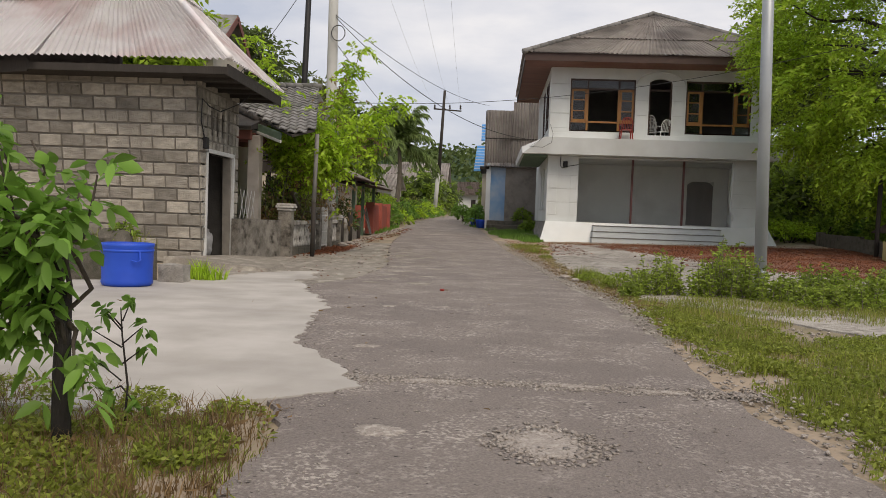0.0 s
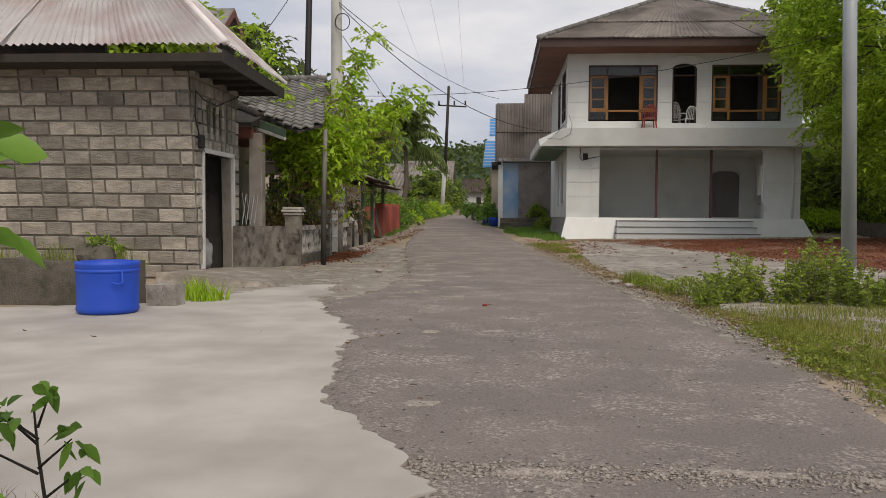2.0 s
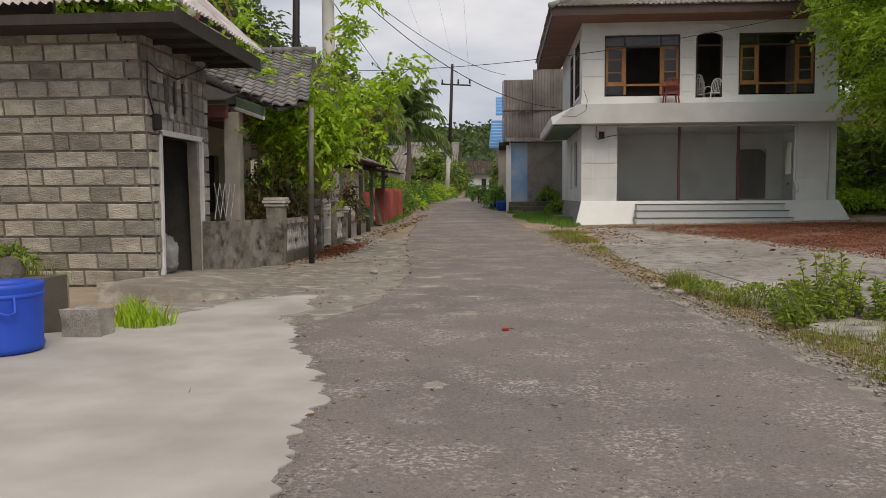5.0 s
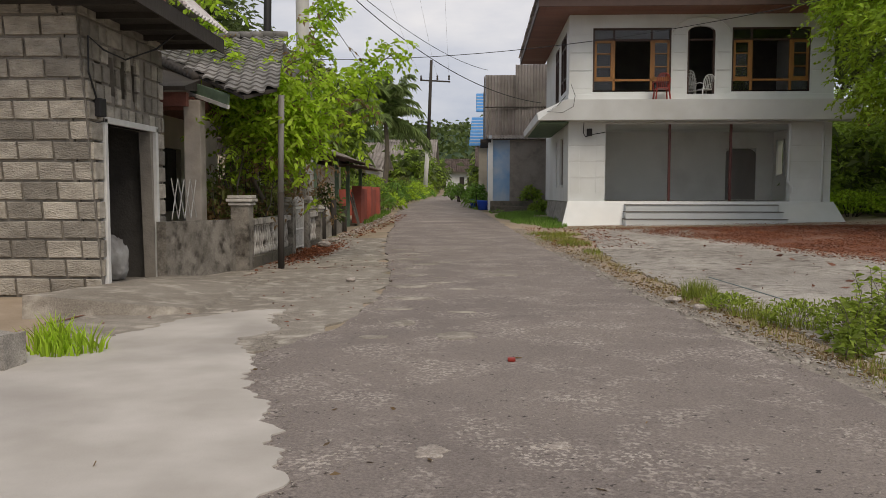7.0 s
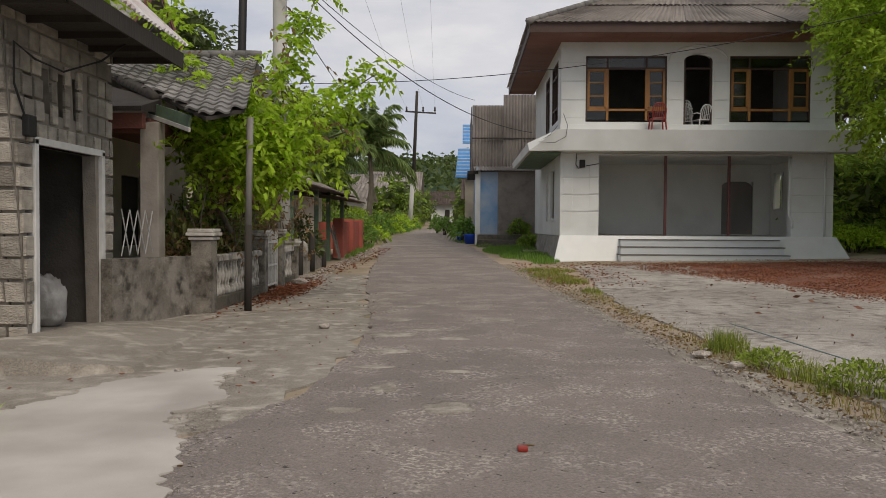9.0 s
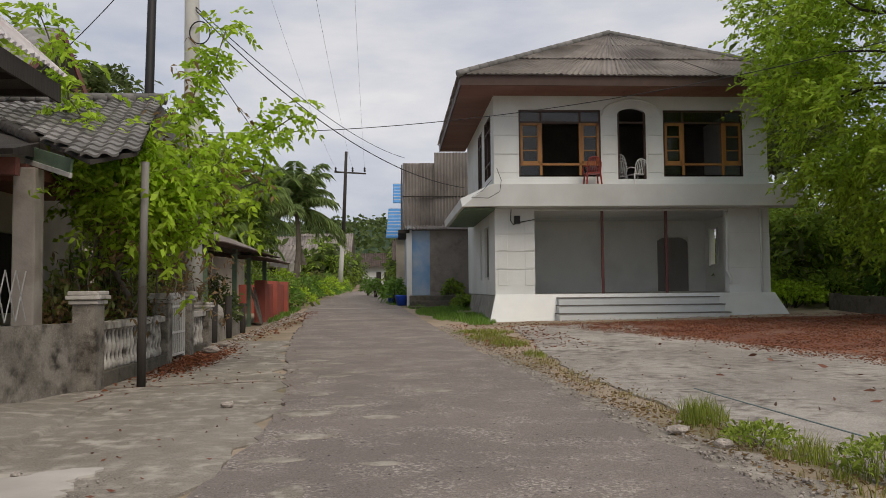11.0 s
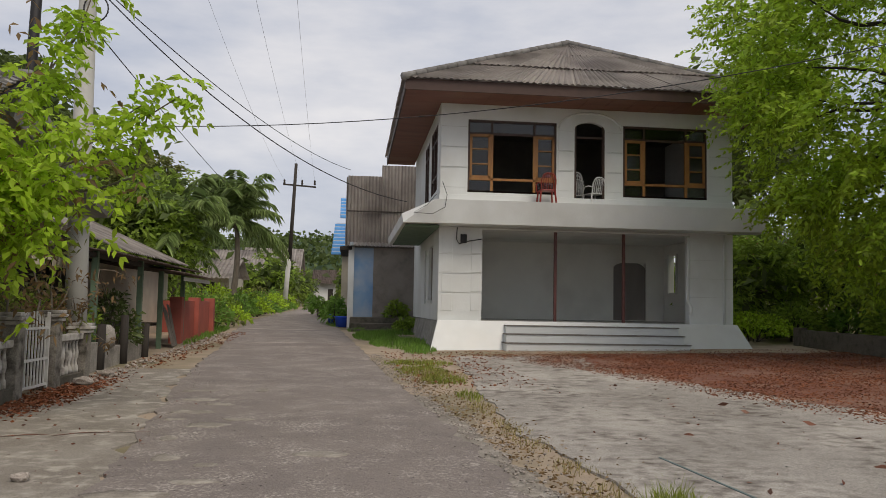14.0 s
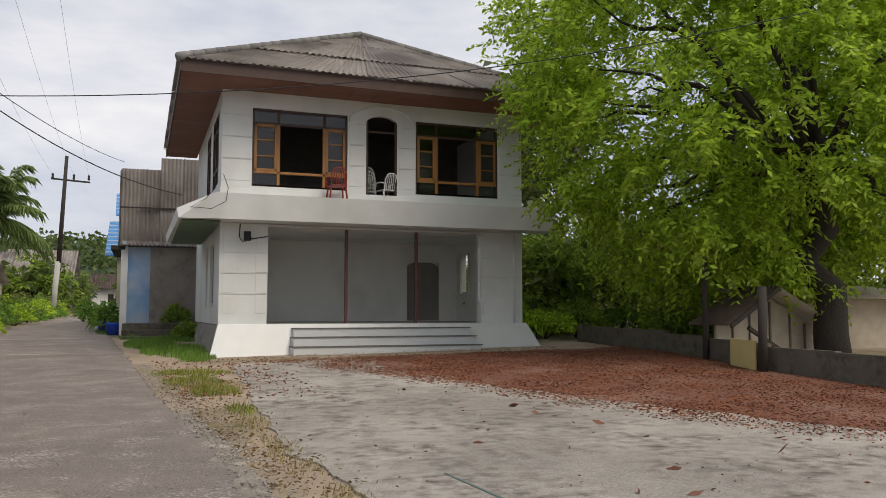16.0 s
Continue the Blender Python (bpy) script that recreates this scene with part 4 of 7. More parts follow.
part("red_beam", box(-5.36, -5.2, 20.2, 25, 2.7, 2.82), M["red_beam"], thouse, "faded red timber beam")
part("red_beam", box(-7, -5.36, 19.97, 20.13, 2.66, 2.84), M["red_beam"], thouse)
part("porch_ceiling", box(-7.0, -5.3, 20.0, 24, 2.84, 2.88), M["red_beam"], thouse)
part("red_beam", box(-7.0, -5.3, 19.72, 19.84, 2.7, 2.92), M["red_beam"], thouse, "faded red timber beam")
part("green_fascia", beam((-5.42, 20.3, 3.08), (-4.5, 19.42, 2.76), 0.03, 0.17), M["green_wood"], thouse, "green painted eaves board")
part("white_trim", beam((-5.42, 20.28, 2.96), (-4.5, 19.4, 2.64), 0.035, 0.06), M["white_iron"], thouse, "pale trim below the eaves board")
part("dark_door", box(-7.0, -6.95, 22.6, 23.6, 0.9, 2.2), M["wood_dark"], thouse)
fgate = thing("folding_gate", (-5.2, 19.3, 0.87), "pale folding lattice gate across the porch", "gate")
for _k in range(4):
    _y = 18.75 + _k * 0.27
    part("lattice_bar", beam((-5.2, _y, 0.88), (-5.2, _y + 0.27, 1.5), 0.012, 0.012, up=(1, 0, 0)), M["white_iron"], fgate)
    part("lattice_bar", beam((-5.2, _y + 0.27, 0.88), (-5.2, _y, 1.5), 0.012, 0.012, up=(1, 0, 0)), M["white_iron"], fgate)
# roof: a plane rising away from the crossing
def tz(y):
    return 3.05 + 0.39 * (y - 19.77)


TROOF = [(-4.15, 19.05), (-3.75, 19.5), (-4.55, 23.4), (-8.4, 23.4), (-8.4, 22.6), (-6.35, 21.55)]
_bm = bmesh.new()
_f = _bm.faces.new([_bm.verts.new((x, y, tz(y) - 0.05)) for x, y in TROOF])
_r = bmesh.ops.extrude_face_region(_bm, geom=[_f])
bmesh.ops.translate(_bm, vec=(0, 0, 0.05), verts=[v for v in _r["geom"] if isinstance(v, bmesh.types.BMVert)])
bmesh.ops.recalc_face_normals(_bm, faces=_bm.faces[:])
part("roof_deck", _bm, M["wood_dark"], thouse)
_bm = bmesh.new()
hexa(_bm, [(-8.4, 23.4, 3.9), (-4.7, 23.4, 3.9), (-4.4, 27, 2.9), (-8.4, 27, 2.9), (-8.4, 23.4, 4.45), (-4.6, 23.4, 4.45), (-4.3, 27, 3.05), (-8.4, 27, 3.05)])
part("roof_back", _bm, M["roof_tile"], thouse)
for _i in range(16):
    _x = -4.5 - _i * 0.24
    part("ridge_tile", tube([(_x, 23.42, tz(23.4) + 0.05), (_x - 0.28, 23.42, tz(23.4) + 0.075)], [0.1, 0.085], 7), M["roof_tile"], thouse, smooth=True)
for _i in range(9):
    _f = _i / 9
    part("verge_tile", tube([(-6.35 + 1.0 * _f, 21.5 - 1.15 * _f, tz(21.5 - 1.15 * _f) - 0.02), (-6.35 + 1.0 * (_f + 0.13), 21.5 - 1.15 * (_f + 0.13), tz(21.5 - 1.15 * (_f + 0.13)) - 0.05)], [0.1, 0.075], 6), M["wood_dark"], thouse, "blackened broken edge tile", True)
_bm = bmesh.new()
hexa(_bm, [(-7.0, 19.7, 2.93), (-5.25, 19.55, 2.93), (-5.25, 20.3, 3.0), (-6.6, 21.5, 3.4), (-7.0, 19.7, 3.0), (-5.25, 19.55, 3.0), (-5.25, 20.3, 3.2), (-6.6, 21.5, 3.62)])
part("porch_roof_edge", _bm, M["wood_dark"], thouse, "sagging blackened front edge of the porch roof")
# a second taller gable behind
gable = thing("gable_house", (-11.6, 32, 0.3), "small house with steep tiled gable behind the porch", "house")
_bm = bmesh.new()
for _s in (-1, 1):
    hexa(_bm, [(-15, 32 + _s * 2.2, 6.7), (-9.7, 32 + _s * 2.2, 6.7), (-9.7, 32, 8.4), (-15, 32, 8.4), (-15, 32 + _s * 2.2, 6.8), (-9.7, 32 + _s * 2.2, 6.8), (-9.7, 32, 8.5), (-15, 32, 8.5)])
bmesh.ops.recalc_face_normals(_bm, faces=_bm.faces[:])
part("roof", _bm, M["roof_tile"], gable)
part("wall", box(-15, -10.0, 30.2, 33.8, 0.2, 6.9), M["cream"], gable)
for _y in (29.8, 34.2):
    part("barge_board", beam((-9.7, _y, 6.65), (-9.7, 32, 8.35), 0.04, 0.22), M["red_beam"], gable)

# ---- street fence ----
fence = thing("fence", (-4.45, 22.8, 0), "old cement balustrade fence with square capped posts", "fence")
_bm = bmesh.new()
hexa(_bm, [(-5.12, 17.95, -0.05), (-4.98, 17.95, -0.05), (-4.52, 19.72, -0.05), (-4.66, 19.72, -0.05), (-5.12, 17.95, 0.87), (-4.98, 17.95, 0.87), (-4.52, 19.72, 0.85), (-4.66, 19.72, 0.85)])
part("low_wall", _bm, M["fence_wall"], fence, "stained grey cement parapet wall")


def fence_post(y, h, w=0.3):
    p = part("post", box(-4.45 - w / 2, -4.45 + w / 2, y - w / 2, y + w / 2, -0.05, h - 0.16, bevel=0.015), M["fence_wall"], fence)
    for k, (e, z) in enumerate(((0.03, h - 0.16), (0.06, h - 0.1), (0.04, h - 0.045))):
        part("cap", box(-4.45 - w / 2 - e, -4.45 + w / 2 + e, y - w / 2 - e, y + w / 2 + e, z, z + 0.05, bevel=0.012), M["baluster"], p)


for _y, _h in ((19.88, 1.24), (23.12, 1.2), (24.55, 1.22), (25.95, 1.0)):
    fence_post(_y, _h, 0.3 if _y < 23 else 0.26)
BAL = [(0.06, -0.075), (0.062, -0.02), (0.06, 0.03), (0.035, 0.06), (0.03, 0.12), (0.055, 0.2), (0.058, 0.25), (0.04, 0.33), (0.03, 0.4), (0.035, 0.43), (0.055, 0.46)]
for _a, _b in ((20.06, 22.98), (24.7, 25.8)):
    part("base_course", box(-4.56, -4.34, _a, _b, -0.05, 0.2, bevel=0.01), M["mossy_wall"], fence, "blackened mossy foot of the balustrade")
    part("top_rail", box(-4.54, -4.36, _a, _b, 0.74, 0.84, bevel=0.015), M["baluster"], fence)
    _n = int((_b - _a) / 0.15)
    for _i in range(_n):
        part("baluster", lathe([(r * 0.8, h) for r, h in BAL], (-4.45, _a + (_i + 0.5) * (_b - _a) / _n, 0.27), 8), M["baluster"], fence, smooth=True)
gate = thing("metal_gate", (-4.42, 23.85, 0.08), "small white painted iron garden gate", "gate")
for _y in (23.3, 24.36):
    part("stile", box(-4.44, -4.4, _y - 0.02, _y + 0.02, 0.08, 1.2), M["white_iron"], gate)
for _z in (0.12, 0.5, 0.95):
    part("rail", box(-4.435, -4.405, 23.32, 24.34, _z, _z + 0.035), M["white_iron"], gate)
for _k in range(8):
    _y = 23.42 + _k * 0.118
    part("picket", box(-4.43, -4.41, _y - 0.01, _y + 0.01, 0.155, 1.12 + 0.1 * math.sin(_k * 0.45)), M["white_iron"], gate)
garden_wall = thing("garden_wall", (-4.6, 28.5, 0), "low broken dark cement wall with stumps of posts", "wall")
for _k, (_a, _b, _h) in enumerate(((26.2, 27.4, 0.62), (27.6, 28.9, 0.5), (29.2, 30.6, 0.55))):
    part("panel", box(-4.75, -4.6, _a, _b, -0.05, _h, bevel=0.02), M["old_concrete"], garden_wall)
for _k, (_y, _h) in enumerate(((27.5, 0.95), (29.05, 1.1), (30.8, 0.9))):
    part("stump", tube([(-4.6, _y, -0.05), (-4.58, _y + 0.02, _h)], [0.1, 0.08], 8), M["wood_dark"], garden_wall, smooth=True)
_h = thing("headstone", (-4.62, 28.2, 0.5), "small rounded grey cement pier head", "ornament")
part("slab", lathe([(0.16, 0), (0.17, 0.2), (0.14, 0.34), (0.06, 0.42)], (-4.68, 28.2, 0.5), 12), M["old_concrete"], _h, smooth=True)

# ---- street poles ----
sign_pole = thing("iron_pole", (-3.86, 20.1, 0), "thin rusted iron pole standing beside the fence", "pole")
part("lower_shaft", tube([(-3.86, 20.1, -0.05), (-3.85, 20.09, 1.3)], 0.055, 10), M["wood_dark"], sign_pole, "dark rusted foot", True)
part("upper_shaft", tube([(-3.85, 20.09, 1.3), (-3.8, 20.0, 2.9)], 0.05, 10), M["pole_grey"], sign_pole, smooth=True)
cpole = thing("utility_pole", (-4.93, 27, 0), "tall round concrete utility pole with cables", "utility pole")
part("shaft", tube([(-4.87, 27, -0.1), (-4.93, 27, 3), (-5.0, 27, 11)], [0.2, 0.185, 0.13], 14), M["pole_concrete"], cpole, smooth=True)
for _k in range(4):
    part("bracket", tube([(-5.0, 26.85, 8.2 + _k * 0.3), (-4.8, 26.7, 8.25 + _k * 0.3)], 0.03, 6), M["black_metal"], cpole)
part("cable_coil", tube([(-4.75 + 0.22 * math.cos(a), 26.8, 6.75 + 0.25 * math.sin(a)) for a in [k * 0.6 for k in range(22)]], 0.012, 5), M["wire"], cpole)
bpole = thing("utility_pole", (-5.7, 26.5, 0), "slender black tarred timber pole", "utility pole")
part("shaft", tube([(-5.8, 26.5, -0.1), (-5.72, 26.5, 5), (-5.6, 26.5, 10.5)], [0.11, 0.095, 0.08], 10), M["black_metal"], bpole, smooth=True)
fpole = thing("utility_pole", (-5.3, 77, 1), "far utility pole with crossarm and insulators", "utility pole")
part("sleeve", tube([(-5.3, 77, 0.7), (-5.05, 77, 5)], [0.2, 0.19], 10), M["pole_concrete"], fpole, smooth=True)
part("shaft", tube([(-5.0, 77, 4.9), (-4.72, 77, 12.7)], [0.17, 0.12], 10), M["wood_dark"], fpole, smooth=True)
_xa = part("crossarm", beam((-5.7, 77, 11.0), (-3.1, 77, 10.85), 0.12, 0.12), M["wood_dark"], fpole)
for _x in (-5.6, -4.2, -3.2):
    part("insulator", lathe([(0.06, 0), (0.1, 0.1), (0.06, 0.2), (0.09, 0.3), (0.04, 0.4)], (_x, 77, 11), 8), M["wood_dark"], _xa)
lamp = thing("street_pole", (4.81, 14.66, 0), "galvanised steel pole standing in the weeds", "pole")
part("base_plate", box(4.63, 4.99, 14.48, 14.84, -0.05, 0.04, bevel=0.01), M["steel"], lamp)
part("shaft", tube([(4.81, 14.66, 0.0), (4.66, 14.7, 7.5)], [0.1, 0.085], 14), M["steel"], lamp, smooth=True)
part("stub", tube([(4.81, 14.5, 0), (4.82, 14.55, 0.42)], 0.035, 8), M["steel"], lamp, smooth=True)


def cable(a, b, sag, r=0.012, label="black overhead cable along the street"):
    a, b = Vector(a), Vector(b)
    pts = [a.lerp(b, k / 24) - Vector((0, 0, sag * 4 * (k / 24) * (1 - k / 24))) for k in range(25)]
    return tagged(link("overhead_cable", tube(pts, r, 5), M["wire"]), label, "cable", "overhead cables")


cable((-4.85, 26.85, 7.32), (-0.16, 48.1, 7.5), 0.5, 0.011)
cable((-4.85, 26.85, 7.25), (1.5, 34.0, 4.3), 0.75, 0.012, "black service cable to the white house")
cable((-4.85, 26.85, 4.60), (10.00, 22.00, 5.90), 0.60, 0.008, "thin service wire crossing before the house")
cable((-4.75, 26.85, 6.35), (-6.95, 58, 7.9), 0.1, 0.012)
cable((-5.0, 27, 8.8), (-16, 2, 9.5), 0.6, 0.014)
cable((-5.0, 27, 8.3), (-14, 8, 6.5), 0.5, 0.014)
cable((-5.6, 26.5, 8.4), (-7.5, 22, 3.4), 0.3, 0.01)
cable((-5.6, 77, 11.3), (-4.5, 12, 13.5), 1.2, 0.0045, "thin bare conductor high over the street")
cable((-4.2, 77, 11.3), (-2.8, 12, 13.5), 1.2, 0.0045, "thin bare conductor high over the street")
cable((-3.2, 77, 11.3), (-1.2, 12, 13.5), 1.2, 0.0045, "thin bare conductor high over the street")
tagged(link("cable_loop", tube([(2.3, 33.72, 4.5), (2.05, 33.72, 4.2), (1.7, 33.9, 4.0), (2.2, 33.7, 3.95), (2.55, 33.72, 4.15), (2.6, 33.72, 4.5), (2.5, 34.0, 4.9)], 0.009, 6), M["wire"]), "slack loop of black cable at the slab corner", "cable")

# ---- shed, planks, red wall ----
shed = thing("shed", (-5.8, 32, 0.2), "open roadside shed with rusted corrugated roof on green posts", "shed")
part("roof", corrugated((-7.6, 27.6, 2.75), (-7.6, 36.2, 2.75), (-4.35, 27.6, 2.3), (-4.35, 36.2, 2.28), 0.12, 0.02, 0.01), M["rust"], shed, "rusted corrugated sheets")
part("roof", corrugated((-7.6, 32, 2.55), (-7.6, 36.6, 2.5), (-4.1, 32, 2.12), (-4.1, 36.6, 2.1), 0.12, 0.02, 0.01), M["rust"], shed)
for _x, _y in ((-4.9, 28.0), (-4.9, 31.4), (-4.9, 33.5), (-4.85, 36), (-7.2, 28), (-7.2, 32), (-7.2, 36)):
    part("post", box(_x - 0.06, _x + 0.06, _y - 0.06, _y + 0.06, 0.0, 2.35, bevel=0.008), M["green_wood"] if _x > -6 else M["wood_dark"], shed)
part("purlin", beam((-4.9, 27.7, 2.27), (-4.9, 36.3, 2.22), 0.06, 0.1), M["wood_dark"], shed)
part("white_edge", beam((-4.3, 33.4, 2.0), (-4.2, 36.6, 2.0), 0.02, 0.1), M["white_iron"], shed, "pale edge board")
part("bench", box(-6.8, -5.2, 29, 35, 0.75, 0.82), M["wood_old"], shed)
part("back_wall", box(-7.3, -7.24, 28, 36, 0.1, 2.2), M["wood_dark"], shed)
for _k in range(5):
    _y = 33.9 + _k * 0.2
    _bm = beam((-4.62 - 0.02 * _k, _y, 0.22), (-4.95, _y + 0.1, 1.32 - 0.08 * (_k % 3)), 0.17, 0.03, up=(1, 0, 0))
    tagged(link("plank", _bm, M["wood_old"]), "weathered grey plank leaning on the shed", "plank", "leaning planks")
rwall = thing("red_wall", (-4.9, 38.5, 0.25), "brick-red painted roadside wall with pillars", "wall")
part("panel", box(-5.0, -4.88, 35.6, 40.9, 0.1, 1.45, bevel=0.01), M["brick_red"], rwall)
for _y in (35.6, 38.2, 40.9):
    part("pillar", box(-5.08, -4.74, _y - 0.16, _y + 0.16, 0.1, 1.55, bevel=0.015), M["brick_red"], rwall)
part("return", box(-7.5, -5.0, 40.85, 40.97, 0.1, 1.45), M["brick_red"], rwall)
rhouse = thing("low_roof_house", (-9, 38, 0.3), "low house with grey corrugated roof behind the shed", "house")
part("wall", box(-13, -6.6, 34, 42, 0.1, 2.6), M["cream"], rhouse)
part("roof", corrugated((-6.0, 33.4, 2.75), (-6.0, 42.6, 2.75), (-9.5, 33.4, 4.3), (-9.5, 42.6, 4.3), 0.2, 0.03, 0.01), M["asbestos"], rhouse)
part("roof", corrugated((-13.5, 33.4, 2.75), (-13.5, 42.6, 2.75), (-9.5, 33.4, 4.3), (-9.5, 42.6, 4.3), 0.2, 0.03, 0.01), M["asbestos"], rhouse)
_bm = bmesh.new()
_v = [_bm.verts.new(p) for p in ((-12.9, 33.98, 2.6), (-6.7, 33.98, 2.6), (-9.5, 33.98, 4.2), (-12.9, 34.1, 2.6), (-6.7, 34.1, 2.6), (-9.5, 34.1, 4.2))]
for _f in ((0, 1, 2), (5, 4, 3), (0, 3, 4, 1), (1, 4, 5, 2), (2, 5, 3, 0)):
    _bm.faces.new([_v[i] for i in _f])
part("gable_wall", _bm, M["wood_dark"], rhouse)

# ---- by the block house: barrel, retaining wall, stone ----
barrel = thing("barrel", (-4.33, 11.4, 0.03), "cut-down blue plastic barrel used as a bin", "barrel")
_b0 = (-4.33, 11.4, 0.035)
part("body", lathe([(0.29, 0.0), (0.315, 0.02), (0.325, 0.05), (0.315, 0.09), (0.32, 0.3), (0.325, 0.5), (0.335, 0.52), (0.335, 0.55), (0.315, 0.555), (0.305, 0.5), (0.3, 0.1), (0.02, 0.05)], _b0, 32), M["blue_plastic"], barrel, smooth=True)
part("hoop", lathe([(0.322, 0.44), (0.334, 0.45), (0.334, 0.47), (0.322, 0.48)], _b0, 32), M["blue_plastic"], barrel, smooth=True)
part("handle", tube([(-4.08, 11.2, 0.5), (-4.05, 11.16, 0.38), (-4.08, 11.12, 0.36), (-4.14, 11.1, 0.38)], 0.012, 6), M["blue_plastic"], barrel)
rwl = thing("retaining_wall", (-6.5, 12.4, 0), "low mossy grey cement retaining wall", "wall")
_bm = bmesh.new()
_N = 22
for _i in range(_N):
    _a, _b = -11 + 6.5 * _i / _N, -11 + 6.5 * (_i + 1) / _N
    _ha, _hb = [0.52 + 0.06 * noise.noise((u * 1.4, 0, 0)) for u in (_a, _b)]
    hexa(_bm, [(_a, 12.3, -0.1), (_b, 12.3, -0.1), (_b, 12.75, -0.1), (_a, 12.75, -0.1), (_a, 12.34, _ha), (_b, 12.34, _hb), (_b, 12.72, _hb), (_a, 12.72, _ha)])
bmesh.ops.remove_doubles(_bm, verts=_bm.verts[:], dist=0.001)
part("wall", _bm, M["mossy_wall"], rwl)
for _x, _z, _r in ((-4.9, 0.56, 0.16), (-5.1, 0.6, 0.14)):
    _bm = bmesh.new()
    bmesh.ops.create_icosphere(_bm, subdivisions=2, radius=_r)
    for _q in _bm.verts:
        _q.co = _q.co * (1 + 0.3 * noise.noise(_q.co * 9)) + Vector((_x, 12.45, _z))
    tagged(link("stone", _bm, M["mossy_wall"]), "dark rough stone lying on the retaining wall", "stone")
_bm = box(-11, -5.3, 12.74, 14.2, -0.1, 0.3)
tagged(link("raised_bed", _bm, M["earth"]), "raised earth bed below the block wall", "bed", kind="structure")
_bm = box(-4.2, -3.84, 12.05, 12.32, -0.03, 0.28)
bmesh.ops.subdivide_edges(_bm, edges=_bm.edges[:], cuts=3, use_grid_fill=True)
for _q in _bm.verts:
    _q.co += Vector((noise.noise(_q.co * 6), noise.noise(_q.co * 6 + Vector((9, 0, 0))), noise.noise(_q.co * 6 + Vector((0, 9, 0))))) * 0.025
tagged(link("concrete_cube", _bm, M["old_concrete"]), "rough stained concrete cube on the apron's edge", "stone")

# ---- corrugated-clad house beyond the white house ----
zh = thing("clad_house", (1.5, 48, 0.5), "narrow house clad in grey corrugated sheets over a rendered base", "house")
# core behind the sheets, painted dark as shaded interior
part("upper_body", box(-0.2, 4.4, 48.25, 56, 4.1, 7.2), M["unlit_inside"], zh)
for _x0, _x1, _z1, _y in ((-0.26, 0.6, 7.25, 48.15), (0.55, 1.32, 7.25, 48.12), (1.25, 2.2, 7.75, 48.05), (2.15, 3.1, 7.75, 48.02), (3.05, 4.4, 7.75, 48.05)):
    part("cladding_sheet", corrugated((_x0, _y, 4.05), (_x1, _y, 4.05), (_x0, _y, _z1), (_x1, _y, _z1), 0.15, 0.028, 0.01), M["asbestos"], zh)
part("cladding_sheet", corrugated((-0.3, 56, 4.05), (-0.3, 48.2, 4.05), (-0.3, 56, 7.2), (-0.3, 48.2, 7.2), 0.15, 0.028, 0.01), M["asbestos"], zh)
part("batten", box(-0.28, 4.4, 48.0, 48.03, 5.6, 5.66), M["wood_dark"], zh)
part("base_wall", box(0.9, 4.4, 45.5, 45.7, 0.3, 3.82), M["render"], zh, "raw grey-brown cement render")
part("blue_wall", box(0.05, 0.9, 45.52, 45.7, 0.3, 3.82), M["blue_paint"], zh, "faded patchy blue painted wall")
part("side_wall", box(-0.1, 0.05, 45.5, 55, 0.3, 4.05), M["blue_paint"], zh)
part("corner_post", box(-0.14, 0.1, 45.42, 45.5, 0.3, 3.85), M["white_wall"], zh)
part("lean_to_roof", corrugated((-0.2, 45.1, 3.86), (4.4, 45.1, 3.86), (-0.2, 48.1, 4.25), (4.4, 48.1, 4.25), 0.15, 0.025, 0.01), M["asbestos"], zh)
part("eave_board", box(-0.5, 0.0, 45.4, 50, 3.7, 3.85), M["wood_dark"], zh)
terr = thing("stone_steps", (1.3, 43.8, 0.4), "rough dark stone steps and terrace before the clad house", "steps", kind="structure")
for _y, _z in ((43.2, 0.5), (43.7, 0.72), (44.2, 0.94)):
    part("step", box(-0.02, 2.75, _y, 45.6, 0.15, _z, bevel=0.03), M["mossy_wall"], terr)
broof = thing("blue_roof_house", (0.2, 60, 0.8), "house with bright blue metal tile roof further along", "house")
part("wall", box(-0.6, 5, 58.5, 66, 0.5, 4.4), M["cream"], broof)
for _k in range(9):
    _z = 4.3 + _k * 0.21
    part("roof_course", box(-1.22 + _k * 0.02, 3.2, 58.2 + _k * 0.1, 58.6 + _k * 0.1, _z, _z + 0.17, bevel=0.03), M["blue_roof"], broof)
    part("roof_lap", box(-1.18 + _k * 0.02, 3.2, 58.24 + _k * 0.1, 58.6 + _k * 0.1, _z + 0.17, _z + 0.21), M["white_iron"], broof)
for _k in range(6):
    _z = 6.55 + _k * 0.21
    part("roof_course", box(-0.78, 3.2, 59.4 + _k * 0.1, 59.8 + _k * 0.1, _z, _z + 0.17, bevel=0.03), M["blue_roof"], broof)
    part("roof_lap", box(-0.74, 3.2, 59.44 + _k * 0.1, 59.8 + _k * 0.1, _z + 0.17, _z + 0.21), M["white_iron"], broof)
for _x, _y, _r in ((-0.35, 46.3, 0.3), (-0.75, 48.5, 0.28)):
    pot = thing("plant_pot", (_x, _y, gz(_x, _y)), "blue plastic tub with a leafy plant", "plant pot", "blue tubs")
    part("tub", lathe([(_r * 0.8, 0), (_r, 0.4), (_r * 1.06, 0.42), (_r * 1.06, 0.46), (_r * 0.9, 0.46), (_r * 0.8, 0.36)], (_x, _y, gz(_x, _y)), 16), M["blue_plastic"], pot, smooth=True)

